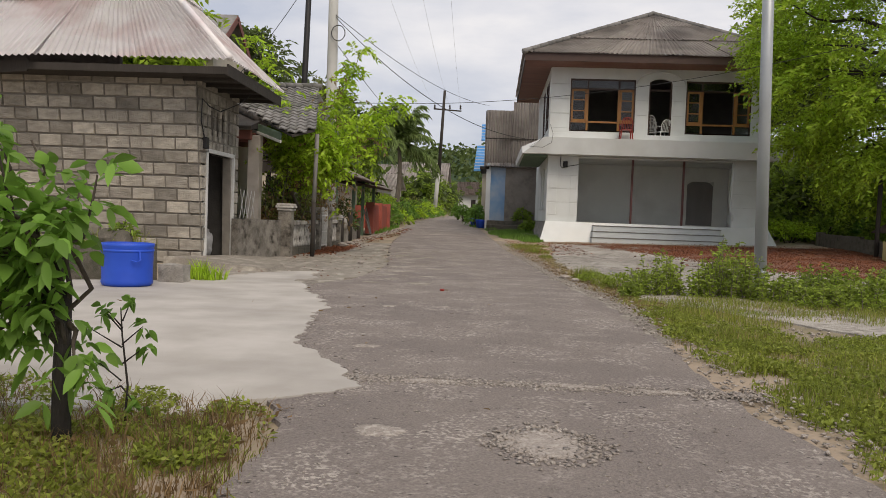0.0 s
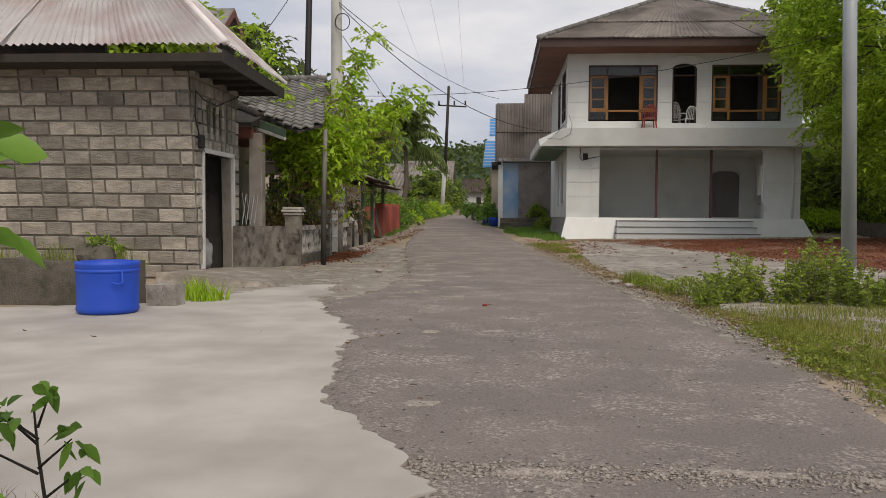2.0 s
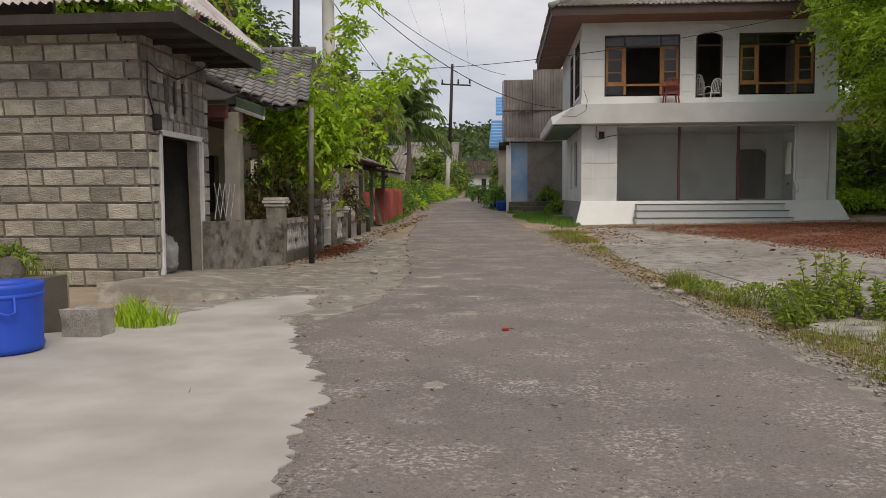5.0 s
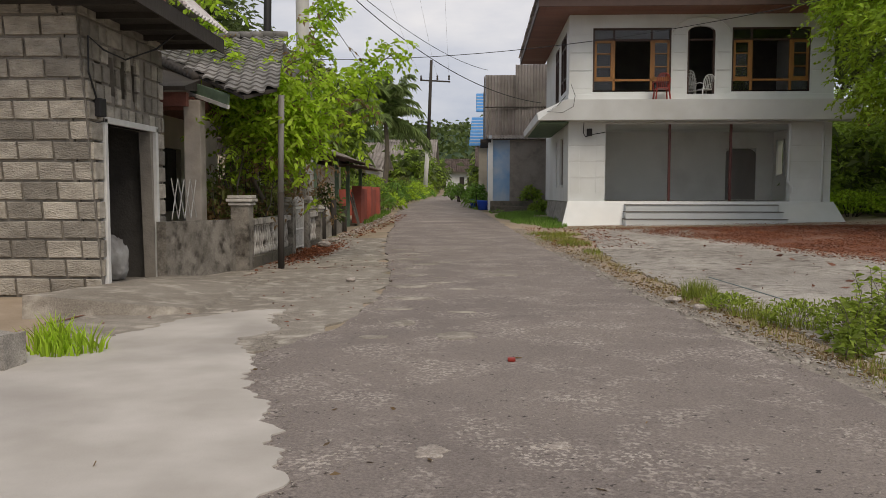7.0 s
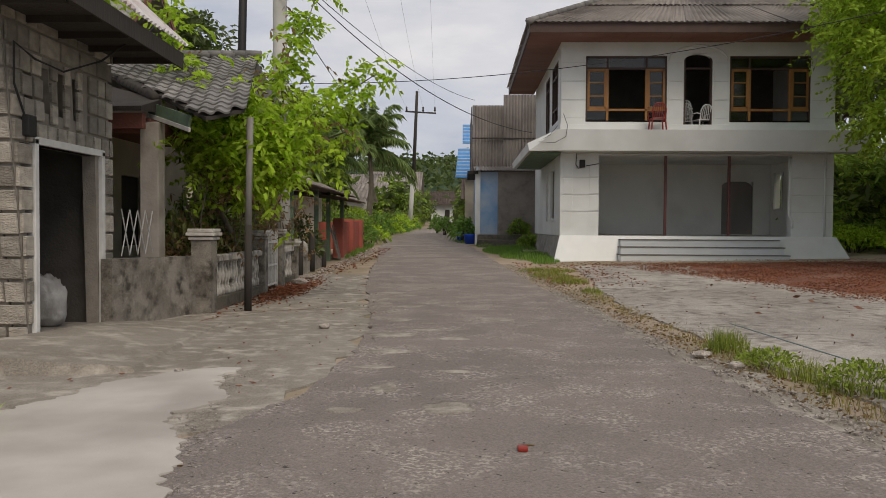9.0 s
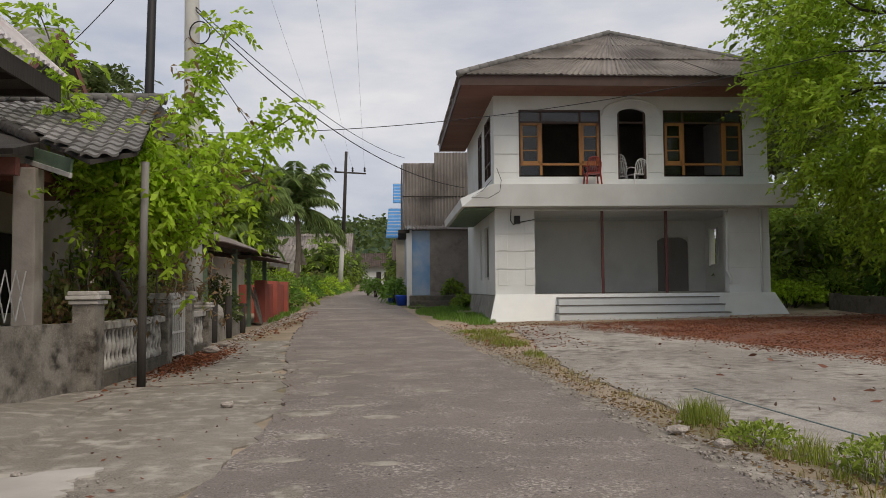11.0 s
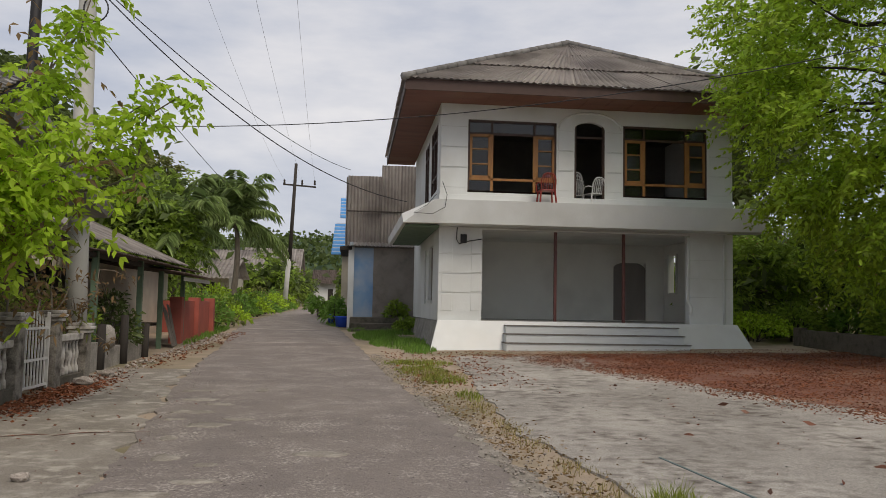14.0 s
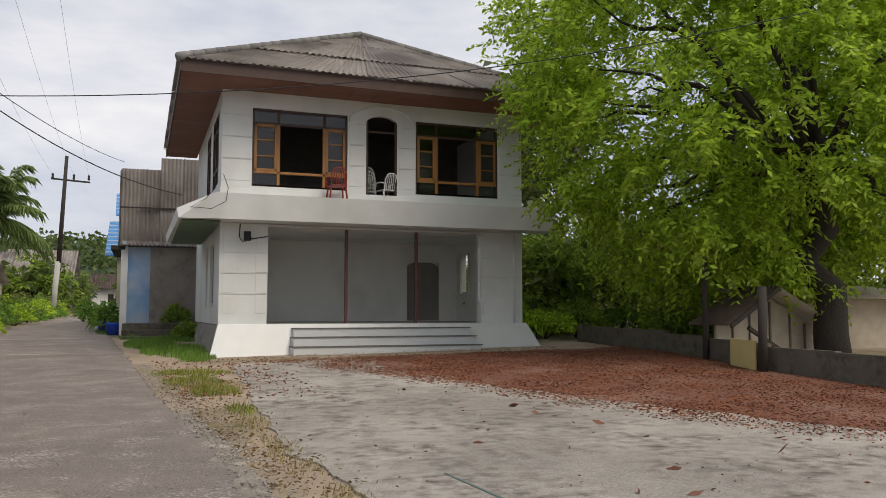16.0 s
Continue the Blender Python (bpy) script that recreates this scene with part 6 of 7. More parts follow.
def palm(x, y, z, top, label, seed, fronds=36, flen=2.9):
    rng = np.random.default_rng(seed)
    t = thing("coconut_palm", (x, y, z), label, "palm tree", "coconut palms")
    path = [Vector((x + 0.35 * math.sin(k * 0.25), y, z + (top - z) * k / 10)) for k in range(11)]
    part("trunk", tube(path, list(np.linspace(0.2, 0.12, 11)), 9), M["bark_pale"], t, smooth=True)
    c = path[-1]
    for k in range(fronds):
        a = 2 * math.pi * k / fronds * 2.62 + rng.uniform(-0.2, 0.2)
        rise = rng.uniform(-0.25, 1.9)
        pts = []
        for i in range(9):
            s = i / 8
            pts.append(c + Vector((math.cos(a), math.sin(a), 0)) * flen * s * (0.95 - 0.2 * max(0, rise)) + Vector((0, 0, flen * (rise * s - (0.42 + 0.28 * max(0, rise)) * s * s))))
        fr = part("frond", tube(pts, list(np.linspace(0.035, 0.008, 9)), 5), M["leaf_palm"], t)
        B, D = [], []
        for i in range(1, 8):
            d = (pts[i + 1] - pts[i - 1]).normalized()
            sd = d.cross(Vector((0, 0, 1))).normalized()
            for j in range(6):
                p = pts[i].lerp(pts[i + 1], j / 6)
                for sg in (-1, 1):
                    B.append(p)
                    D.append(sd * sg * 0.75 + d * 0.6 + Vector((0, 0, -0.5)) + Vector(rng.normal(size=3)) * 0.12)
        v, f = leaves(rng, np.array(B), np.array(D), flen * 0.24 * rng.uniform(0.8, 1.15, len(B)), 0.07, 0.3)
        foliage("leaflet_fringe", fr, v, f, M["leaf_palm"])
    bm = bmesh.new()
    bmesh.ops.create_icosphere(bm, subdivisions=2, radius=0.28, matrix=Matrix.Translation(c - Vector((0, 0, 0.15))))
    part("crown_heart", bm, M["bark_pale"], t, smooth=True)


palm(-6.62, 57, 0.7, 5.9, "coconut palm with drooping fronds beside the street", 130)
palm(-8.3, 50, 0.6, 4.6, "shorter coconut palm with ragged fronds", 131, 18, 3.0)
palm(-10.5, 58, 0.7, 5.2, "coconut palm behind the hedge", 132, 16, 3.0)
# hedges along the street
_n = 0
for _y in np.arange(42.2, 84, 2.3):
    for _q in (0, 1):
        _x = road_left(_y) - 0.9 - 1.2 * _q - 0.3 * math.sin(_y * 1.7)
        _h = 1.25 + 0.45 * math.sin(_y * 2.1 + _q) + 0.5 * _q
        bush("hedge_shrub", _x, _y + 0.6 * _q, 0.95, 1.3, _h, "leafy green roadside shrub", M[("leaf_bush", "leaf_mid", "leaf_garden", "leaf_bush", "leaf_lime")[_n % 5]], 420, 0.24, 0.11, 140 + _n, group="roadside shrubs")
        _n += 1
for _k, (_x, _y, _h) in enumerate(((-0.55, 47.2, 1.5), (-0.9, 49.5, 1.3), (-1.9, 60, 1.4), (-2.6, 66, 1.6), (2.2, 43.1, 0.6), (1.85, 45.0, 1.45))):
    bush("hedge_shrub", _x, _y, 0.5, 0.6, _h, "bright green potted shrub beside the street", M["leaf_bush" if _k < 4 else "leaf_mid"], 380, 0.22, 0.12, 200 + _k, group="roadside shrubs")
for _k in range(8):
    _y = 88 + _k * 7
    for _s in (-1, 1):
        _x = (road_left(_y) - 3.4) if _s < 0 else (road_right(_y) + 3.2)
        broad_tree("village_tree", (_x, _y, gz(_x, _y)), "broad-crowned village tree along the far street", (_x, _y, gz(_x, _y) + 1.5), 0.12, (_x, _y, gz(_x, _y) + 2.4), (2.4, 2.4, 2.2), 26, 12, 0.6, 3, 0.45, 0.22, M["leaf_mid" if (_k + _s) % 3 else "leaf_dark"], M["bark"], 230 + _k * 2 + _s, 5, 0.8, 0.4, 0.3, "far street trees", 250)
# tree belt on the hill line
rngb = np.random.default_rng(300)
_n = 2600
_p = np.stack([rngb.uniform(-230, 240, _n), rngb.uniform(150, 215, _n), np.zeros(_n)], 1)
_p[:, 2] = 2 + 5.5 * rngb.uniform(0, 1, _n) ** 1.5
_c = np.repeat(_p, 26, axis=0) + rngb.normal(size=(_n * 26, 3)) * np.array([1.8, 1.8, 1.3])
_v, _f = leaves(rngb, _c, rngb.normal(size=(len(_c), 3)), 1.3, 0.9)
tagged(from_arrays("far_woods", _v, _f, M["leaf_dark"]), "distant belt of dark woodland", "woods", kind="stuff")

# foreground shrub with large compound leaves
rngf = np.random.default_rng(310)
fb = thing("broadleaf_bush", (-1.92, 5.42, -0.1), "leggy broad-leaved shrub growing from dry weeds", "bush")
part("trunk", tube([(-1.92, 5.42, -0.12), (-1.93, 5.43, 0.3), (-1.9, 5.4, 0.72)], [0.055, 0.048, 0.036], 8), M["bark_dark"], fb, smooth=True)
_tips = [(-2.2, 5.2, 1.45), (-2.02, 5.25, 1.42), (-1.68, 5.3, 1.27), (-1.78, 5.3, 1.18), (-2.0, 5.2, 0.98), (-2.1, 5.2, 1.2), (-2.3, 5.2, 1.12), (-2.0, 5.3, 0.8), (-2.15, 5.25, 0.72), (-2.25, 5.3, 0.9), (-2.5, 5.3, 1.3), (-2.6, 5.4, 1.0), (-2.4, 5.1, 0.62), (-1.76, 5.3, 0.34), (-2.4, 5.3, 0.5), (-2.1, 5.1, 1.02), (-2.7, 5.2, 1.42), (-2.35, 5.3, 1.5), (-2.1, 5.1, 1.34), (-2.5, 5.2, 0.8)]
_B, _D = [], []
for _t in _tips:
    _path = bend((-1.9, 5.41, 0.42 + 0.28 * rngf.uniform()), _t, rngf, 0.07, 6)
    part("branch", tube(_path, list(np.linspace(0.018, 0.005, 7)), 6), M["bark"], fb, smooth=True)
    for _i in range(3, 7):
        _B.append(np.array(_path[_i])[None, :] + rngf.normal(size=(3, 3)) * 0.05)
        _D.append(rngf.normal(size=(3, 3)) * np.array([1, 1, 0.5]) + (np.array(_t) - np.array([-1.9, 5.41, 0.8])) * 0.7)
_B, _D = np.concatenate(_B), np.concatenate(_D)
foliage("foliage", fb, *sprays(rngf, _B, _D, 0.17 * rngf.uniform(0.7, 1.2, len(_B)), 2, 0.115, 0.066, 0.3, fine=True), M["leaf_fresh"])
fb.matrix_basis = Matrix.Translation((0.067, 0.161, -0.004)) @ Matrix.Diagonal((0.85, 0.85, 0.965, 1)) @ fb.matrix_basis
sap = thing("sapling", (-1.75, 5.8, -0.1), "thin sapling with a few pale new leaves", "sapling")
part("stem", tube([(-1.75, 5.8, -0.12), (-1.73, 5.8, 0.15), (-1.77, 5.79, 0.45), (-1.78, 5.78, 0.62)], [0.009, 0.008, 0.006, 0.004], 6), M["bark_dark"], sap, smooth=True)
_B, _D = [], []
for _t in ((-1.95, 5.7, 0.5), (-1.6, 5.72, 0.52), (-1.78, 5.6, 0.62), (-1.6, 5.8, 0.4), (-1.92, 5.75, 0.3), (-1.85, 5.7, 0.6), (-1.7, 5.75, 0.66), (-1.85, 5.8, 0.12), (-1.65, 5.75, 0.05)):
    part("twig", tube([(-1.77, 5.79, max(0.15, _t[2] - 0.12)), _t], [0.006, 0.003], 5), M["bark_dark"], sap)
    _B.append(np.repeat(np.array([_t]), 8, axis=0) + rngf.normal(size=(8, 3)) * 0.02)
    _D.append(rngf.normal(size=(8, 3)) + np.array([0, 0, -0.1]))
foliage("foliage", sap, *fine_leaves(rngf, np.concatenate(_B), np.concatenate(_D), 0.08, 0.042, 0.3), M["leaf_bush"])
sap.matrix_basis = Matrix.Translation((-1.46, 5.2, -0.08)) @ Matrix.Diagonal((0.78, 0.78, 0.88, 1)) @ Matrix.Translation((1.75, -5.8, 0.1)) @ sap.matrix_basis

# weeds and tufts
def stalk_weed(x, y, r, h, stalks, seed):
    """An upright weed: near-vertical stalks with narrow leaves all the way up and a loose flower spike."""
    rng = np.random.default_rng(seed)
    z = gz(x, y) - 0.03
    t = thing("weed", (x, y, z), "tall leafy green weed with upright stalks at the roadside", "weed", "roadside weeds")
    bm = bmesh.new()
    B, D = [], []
    for k in range(stalks):
        a, q = rng.uniform(0, 2 * math.pi), math.sqrt(rng.uniform())
        p = Vector((x + r * q * math.cos(a), y + r * q * math.sin(a), z))
        top = p + Vector((0.1 * rng.normal(), 0.1 * rng.normal(), h * rng.uniform(0.55, 1.1) * (1.1 - 0.4 * q)))
        path = bend(p, top, rng, 0.03, 4)
        tube(path, [0.006, 0.005, 0.004, 0.003, 0.002], 4, bm)
        m = 34
        f = rng.uniform(0.08, 1.0, m)
        pts = np.array([path[min(3, int(u * 4))].lerp(path[min(3, int(u * 4)) + 1], u * 4 - min(3, int(u * 4)))[:] for u in f])
        B.append(pts)
        D.append(rng.normal(size=(m, 3)) * np.array([1, 1, 0.3]) + np.array([0, 0, 0.55]))
    part("stalk", bm, M["bark_pale"], t)
    B, D = np.concatenate(B), np.concatenate(D)
    foliage("leaves", t, *leaves(rng, B, D, 0.085 * rng.uniform(0.5, 1.3, len(B)), 0.032, 0.3), M["leaf_weed"])


for _k, (_x, _y, _r, _h, _s) in enumerate(((2.75, 13.5, 0.3, 0.55, 20), (3.05, 13.7, 0.28, 0.75, 26), (3.55, 13.5, 0.25, 0.5, 16), (3.95, 13.6, 0.42, 0.92, 60), (4.3, 13.9, 0.35, 0.8, 36), (4.5, 13.2, 0.4, 0.45, 34), (5.1, 13.4, 0.5, 0.6, 56), (5.7, 13.2, 0.55, 0.62, 60), (6.3, 13.0, 0.55, 0.6, 56), (5.5, 12.5, 0.5, 0.45, 46), (6.3, 12.2, 0.6, 0.45, 46), (7.0, 13.4, 0.6, 0.6, 56), (7.7, 13.0, 0.6, 0.55, 50), (2.45, 13.1, 0.2, 0.28, 12), (4.9, 12.4, 0.45, 0.38, 34))):
    stalk_weed(_x, _y, _r, _h, _s, 330 + _k)
for _k, (_x, _y, _h) in enumerate(((2.55, 14.5, 0.35), (2.2, 15.6, 0.25), (2.9, 14.1, 0.4))):
    bush("weed", _x, _y, 0.3, 0.3, _h, "small leafy weed beside the kerb", M["leaf_weed"], 480, 0.065, 0.026, 350 + _k, 8, M["bark_pale"], "roadside weeds", up=1.1, stem_r=0.004)


def turf(name, label, spots, density, h0, h1, width, material, seed, lean=0.5, category="grass"):
    """Grass as loose blades over round spots (x, y, rx, ry)."""
    rng = np.random.default_rng(seed)
    P, H = [], []
    for x, y, rx, ry in spots:
        n = int(density * rx * ry * math.pi)
        a, q = rng.uniform(0, 2 * np.pi, n), np.sqrt(rng.uniform(0, 1, n))
        px, py = x + rx * q * np.cos(a), y + ry * q * np.sin(a)
        keep = np.array([noise.noise((float(u) * 1.9, float(w) * 1.9, seed)) > -0.22 for u, w in zip(px, py)])
        px, py = px[keep], py[keep]
        P.append(np.stack([px, py, [gz(float(u), float(w)) - 0.02 for u, w in zip(px, py)]], 1))
        H.append(rng.uniform(h0, h1, len(px)) * (1.15 - 0.6 * q[keep]))
    P, H = np.concatenate(P), np.concatenate(H)
    v, f = blades(rng, P, H, width, lean)
    return tagged(from_arrays(name, v, f, material), label, category, kind="stuff")


R_SPOTS = [(3.6, 12.2, 1.5, 1.1), (5.2, 11.6, 1.6, 1.2), (3.0, 10.8, 0.9, 1.0), (2.8, 9.0, 0.7, 1.0), (3.6, 7.6, 1.1, 0.9), (4.6, 6.4, 1.1, 0.9), (6.8, 11.4, 1.6, 1.3), (3.0, 6.3, 0.7, 0.8), (2.75, 4.9, 0.5, 0.8), (3.9, 5.0, 0.8, 0.8), (8.3, 12, 1.2, 1.4), (2.5, 8.0, 0.35, 1.4), (2.55, 10, 0.4, 1.2), (2.65, 6.4, 0.4, 1.2), (3.3, 5.6, 0.6, 0.7), (4.3, 8.6, 0.9, 0.8), (5.6, 8.6, 0.9, 1.0), (6.2, 7.2, 1.0, 1.0)]
turf("grass", "green roadside grass", R_SPOTS, 950, 0.05, 0.16, 0.0035, M["grass"], 1)
turf("dry_grass", "straw-coloured dry grass among the green", R_SPOTS[:8], 420, 0.05, 0.14, 0.0035, M["grass_dry"], 2)
L_SPOTS = [(-1.35, 4.9, 0.6, 0.75), (-2.2, 5.2, 0.9, 0.8), (-2.0, 4.2, 1.0, 0.8), (-3.2, 5.3, 0.9, 0.8), (-1.0, 4.3, 0.4, 0.7), (-1.25, 3.4, 0.5, 0.7), (-1.05, 5.2, 0.35, 0.5), (-0.8, 3.8, 0.25, 0.6), (-0.95, 4.75, 0.38, 0.5), (-0.85, 4.3, 0.3, 0.5)]
turf("grass", "low green blades at the street's edge", L_SPOTS, 900, 0.03, 0.1, 0.003, M["grass"], 3, 0.9)
turf("dry_grass", "dead brown stalks at the street's edge", L_SPOTS + [(-2.75, 5.3, 0.6, 0.6)], 500, 0.05, 0.22, 0.003, M["leaf_dry"], 4, 0.9)
rngm = np.random.default_rng(12)
_P = []
for _x, _y, _rx, _ry in L_SPOTS + R_SPOTS[3:]:
    _n = int(5200 * _rx * _ry)
    _a, _q = rngm.uniform(0, 2 * np.pi, _n), np.sqrt(rngm.uniform(0, 1, _n))
    _P.append(np.stack([_x + _rx * _q * np.cos(_a), _y + _ry * _q * np.sin(_a)], 1))
_P = np.concatenate(_P)
_P = _P[np.array([noise.noise((float(a) * 2.2, float(b) * 2.2, 3)) > -0.15 for a, b in _P])]
_P = np.stack([_P[:, 0], _P[:, 1], [gz(float(a), float(b)) + 0.01 + 0.08 * max(0.0, noise.noise((float(a) * 3, float(b) * 3, 6)) + 0.4) * float(rngm.uniform()) for a, b in _P]], 1)
tagged(from_arrays("creeping_weeds", *leaves(rngm, _P, rngm.normal(size=(len(_P), 3)) * np.array([1, 1, 0.4]) + np.array([0, 0, 0.5]), 0.045 * rngm.uniform(0.5, 1.4, len(_P)), 0.02, 0.2), M["grass"]), "low creeping small-leaved weeds", "weeds", kind="stuff")
turf("grass", "grass tufts along the far verge", [(1.7, 36.5, 1.1, 2.2), (0.9, 40, 0.8, 2.5), (1.5, 42, 1.2, 1.0), (1.9, 33.8, 0.5, 1.1), (0.3, 44, 0.4, 1.6), (-0.6, 49, 0.5, 3)], 420, 0.1, 0.26, 0.009, M["leaf_bush"], 5)
turf("grass", "grass tufts breaking the kerb", [(1.5, 28.0, 0.55, 1.0), (1.75, 26.2, 0.4, 1.0), (1.55, 29.7, 0.8, 0.7), (1.9, 24.0, 0.2, 0.6)], 650, 0.05, 0.17, 0.006, M["grass"], 6, 0.8)
turf("grass", "long grass tufts at the yard's edge", [(2.15, 16.8, 0.3, 0.35), (2.35, 17.1, 0.2, 0.2), (2.35, 15.2, 0.2, 0.35), (2.4, 14.2, 0.25, 0.5)], 1500, 0.12, 0.3, 0.004, M["grass"], 7, 0.7)
turf("dry_grass", "dry grass along the broken kerb", [(2.2, 15.9, 0.25, 0.8), (2.05, 18, 0.25, 1.0), (1.95, 20.5, 0.2, 1.4), (2.2, 14, 0.3, 0.8), (1.6, 27.2, 0.7, 1.5), (1.9, 22.8, 0.2, 0.8), (2.3, 12.4, 0.3, 0.9)], 600, 0.03, 0.12, 0.004, M["grass_dry"], 8, 0.9)
turf("grass", "bright green strap-leaved tuft by the concrete cube", [(-3.75, 12.75, 0.28, 0.24), (-3.95, 12.95, 0.25, 0.2)], 1000, 0.2, 0.42, 0.012, M["leaf_lime"], 9, 0.75)
turf("grass", "weeds along the left verge", [(-5.0, 42, 0.5, 3), (-5.9, 48, 0.6, 4), (-6.6, 56, 0.6, 5), (-4.55, 38, 0.25, 3)], 220, 0.08, 0.25, 0.012, M["leaf_bush"], 10)
rngt = np.random.default_rng(11)
_n = 900
_P = np.stack([rngt.uniform(-8, -4.5, _n), rngt.uniform(12.45, 13.2, _n), np.full(_n, 0.42)], 1)
_P = _P[np.array([noise.noise((float(p[0]) * 1.5, 0, 2)) > 0.0 for p in _P])]
tagged(from_arrays("grass", *blades(rngt, _P, rngt.uniform(0.1, 0.4, len(_P)), 0.005, 0.6), M["grass"]), "thin grass growing on the retaining wall", "grass", kind="stuff")
bush("broadleaf_bush", -4.95, 12.55, 0.22, 0.15, 0.4, "small weed on the retaining wall", M["leaf_mid"], 120, 0.12, 0.04, 361, z=0.5)

# ---- fallen leaves, stones, road wear ----
def litter_field(n, seed, sampler, size, label, material, name="fallen_leaves"):
    rng = np.random.default_rng(seed)
    p = sampler(rng, n)
    b = np.stack([p[:, 0], p[:, 1], [gz(float(x), float(y)) + 0.022 for x, y in p[:, :2]]], 1)
    d = rng.normal(size=(len(b), 3)) * np.array([1, 1, 0.15])
    v, f = leaves(rng, b, d, size * rng.uniform(0.5, 1.3, len(b)), size * 0.45 * rng.uniform(0.6, 1.2, len(b)), -0.08)
    return tagged(from_arrays(name, v, f, material), label, "fallen leaves", kind="stuff")


def yard_leaves(rng, n):
    x, y = rng.uniform(2.8, 13.6, n), rng.uniform(16, 33.6, n)
    edge = np.interp(x, [2.8, 4.2, 5.2, 6.3, 7.3, 9.5, 13.6], [33, 29, 25.8, 22, 19.4, 17, 15.2])
    k = np.clip((y - edge) / 2.6 + 0.2, 0.004, 1) * np.where(y > 32.2, 0.12, 1) * np.where(x > 10.7 + (y - 18) * 0.26, 0.6, 1)
    cl = np.array([noise.noise((float(a) * 0.8, float(b) * 0.8, 4)) for a, b in zip(x, y)])
    return np.stack([x, y], 1)[rng.uniform(size=n) < k * np.clip(0.75 + cl * 1.1, 0.08, 1)]


_bm = bmesh.new()
_rows = []
for _j in range(40):
    _y = 18.0 + 14.0 * _j / 39
    _x0 = float(np.interp(_y, [18, 19.6, 22.4, 26.4, 29.6, 32], [9.6, 8.2, 7.0, 5.6, 5.0, 5.8]))
    _x1 = 10.75 + (_y - 18) * 0.255
    _rows.append([_bm.verts.new((_x, _y, gz(_x, _y) + (0.02 if 0 < _i < 16 else 0.004))) for _i, _x in enumerate(_x0 + 0.5 * noise.noise((_y * 1.1, 3, 1)) * (1 - _i / 16) + (_x1 - _x0) * _i / 16 for _i in range(17))])
for _a, _b in zip(_rows, _rows[1:]):
    for _i in range(16):
        _bm.faces.new((_a[_i], _a[_i + 1], _b[_i + 1], _b[_i]))
tagged(link("leaf_mould", _bm, M["litter_bed"], True), "brown leaf mould spread over the concrete yard", "leaf mould", kind="stuff")
litter_field(150000, 400, yard_leaves, 0.048, "red-brown fallen leaves scattered over the yard", M["litter"])
litter_field(2600, 401, lambda r, n: np.stack([-4.05 + r.normal(size=n) * 0.22, 23.6 + r.normal(size=n) * 1.3], 1), 0.07, "dry red leaves swept along the fence foot", M["litter"])
litter_field(700, 402, lambda r, n: np.stack([r.uniform(-4.4, -3.5, n), r.uniform(28, 41, n)], 1), 0.08, "dry leaves along the shed front", M["litter"])
litter_field(900, 403, lambda r, n: np.stack([r.uniform(0.9, 3.4, n), r.uniform(25, 33, n)], 1), 0.07, "dry leaves on the sandy verge", M["litter"])
litter_field(60, 404, lambda r, n: np.stack([r.uniform(-4.5, 0.5, n), r.uniform(5.5, 13, n)], 1), 0.07, "a few curled leaves on the pale concrete", M["leaf_dry"])
litter_field(320, 405, lambda r, n: np.stack([r.uniform(-1.6, -0.6, n), r.uniform(3, 5.6, n)], 1), 0.07, "dead leaves at the weeds' edge", M["leaf_dry"])

litter_field(2600, 406, lambda r, n: (lambda y: np.stack([np.array([road_right(float(q)) for q in y]) + 0.2 + np.abs(r.normal(size=n)) * 0.35, y], 1))(r.uniform(9, 26, n)), 0.05, "dry brown leaves caught along the crumbled edging", M["leaf_dry"])
litter_field(60, 407, lambda r, n: np.stack([r.uniform(2.8, 9.5, n), r.uniform(15.5, 26, n)], 1), 0.14, "dark curled leaves and twigs on the yard", M["litter_bed"])
litter_field(160, 408, lambda r, n: np.stack([r.uniform(-4.6, -1.8, n), r.uniform(14, 24, n)], 1), 0.05, "bits of dead leaf on the old verge", M["litter_bed"])


def pebbles(n, seed, sampler, r0, r1, material, label, lift=0.03, flat=0.5):
    """Loose stones and road chips: small uneven octahedra, joined."""
    rng = np.random.default_rng(seed)
    p = sampler(rng, n)
    n = len(p)
    r = rng.uniform(r0, r1, (n, 1))
    base = np.stack([p[:, 0], p[:, 1], [gz(float(x), float(y)) + lift for x, y in p[:, :2]]], 1)
    o = np.array([[1, 0, 0], [0, 1, 0], [-1, 0, 0], [0, -1, 0], [0, 0, 1], [0, 0, -1]], float)
    v = base[:, None, :] + o[None] * r[:, None, :] * rng.uniform(0.6, 1.3, (n, 6, 1)) * np.array([1, 1, flat]) + rng.normal(size=(n, 6, 3)) * r[:, None, :] * 0.2
    f = np.array([[0, 1, 4], [1, 2, 4], [2, 3, 4], [3, 0, 4], [1, 0, 5], [2, 1, 5], [3, 2, 5], [0, 3, 5]])
    F = ((np.arange(n) * 6)[:, None, None] + f[None]).reshape(-1, 3)
    return tagged(from_arrays("road_stones", v.reshape(-1, 3), F, material), label, "stones", kind="stuff")


def on_road(rng, n):
    y = rng.uniform(2.5, 40, n) ** 1.0
    u = rng.uniform(0, 1, n)
    a, b = np.array([road_left(float(q)) for q in y]), np.array([road_right(float(q)) for q in y])
    x = a + (b - a) * u
    k = np.array([noise.noise((float(s) * 1.1, float(t) * 1.1, 8)) for s, t in zip(x, y)])
    return np.stack([x, y], 1)[k > 0.02]


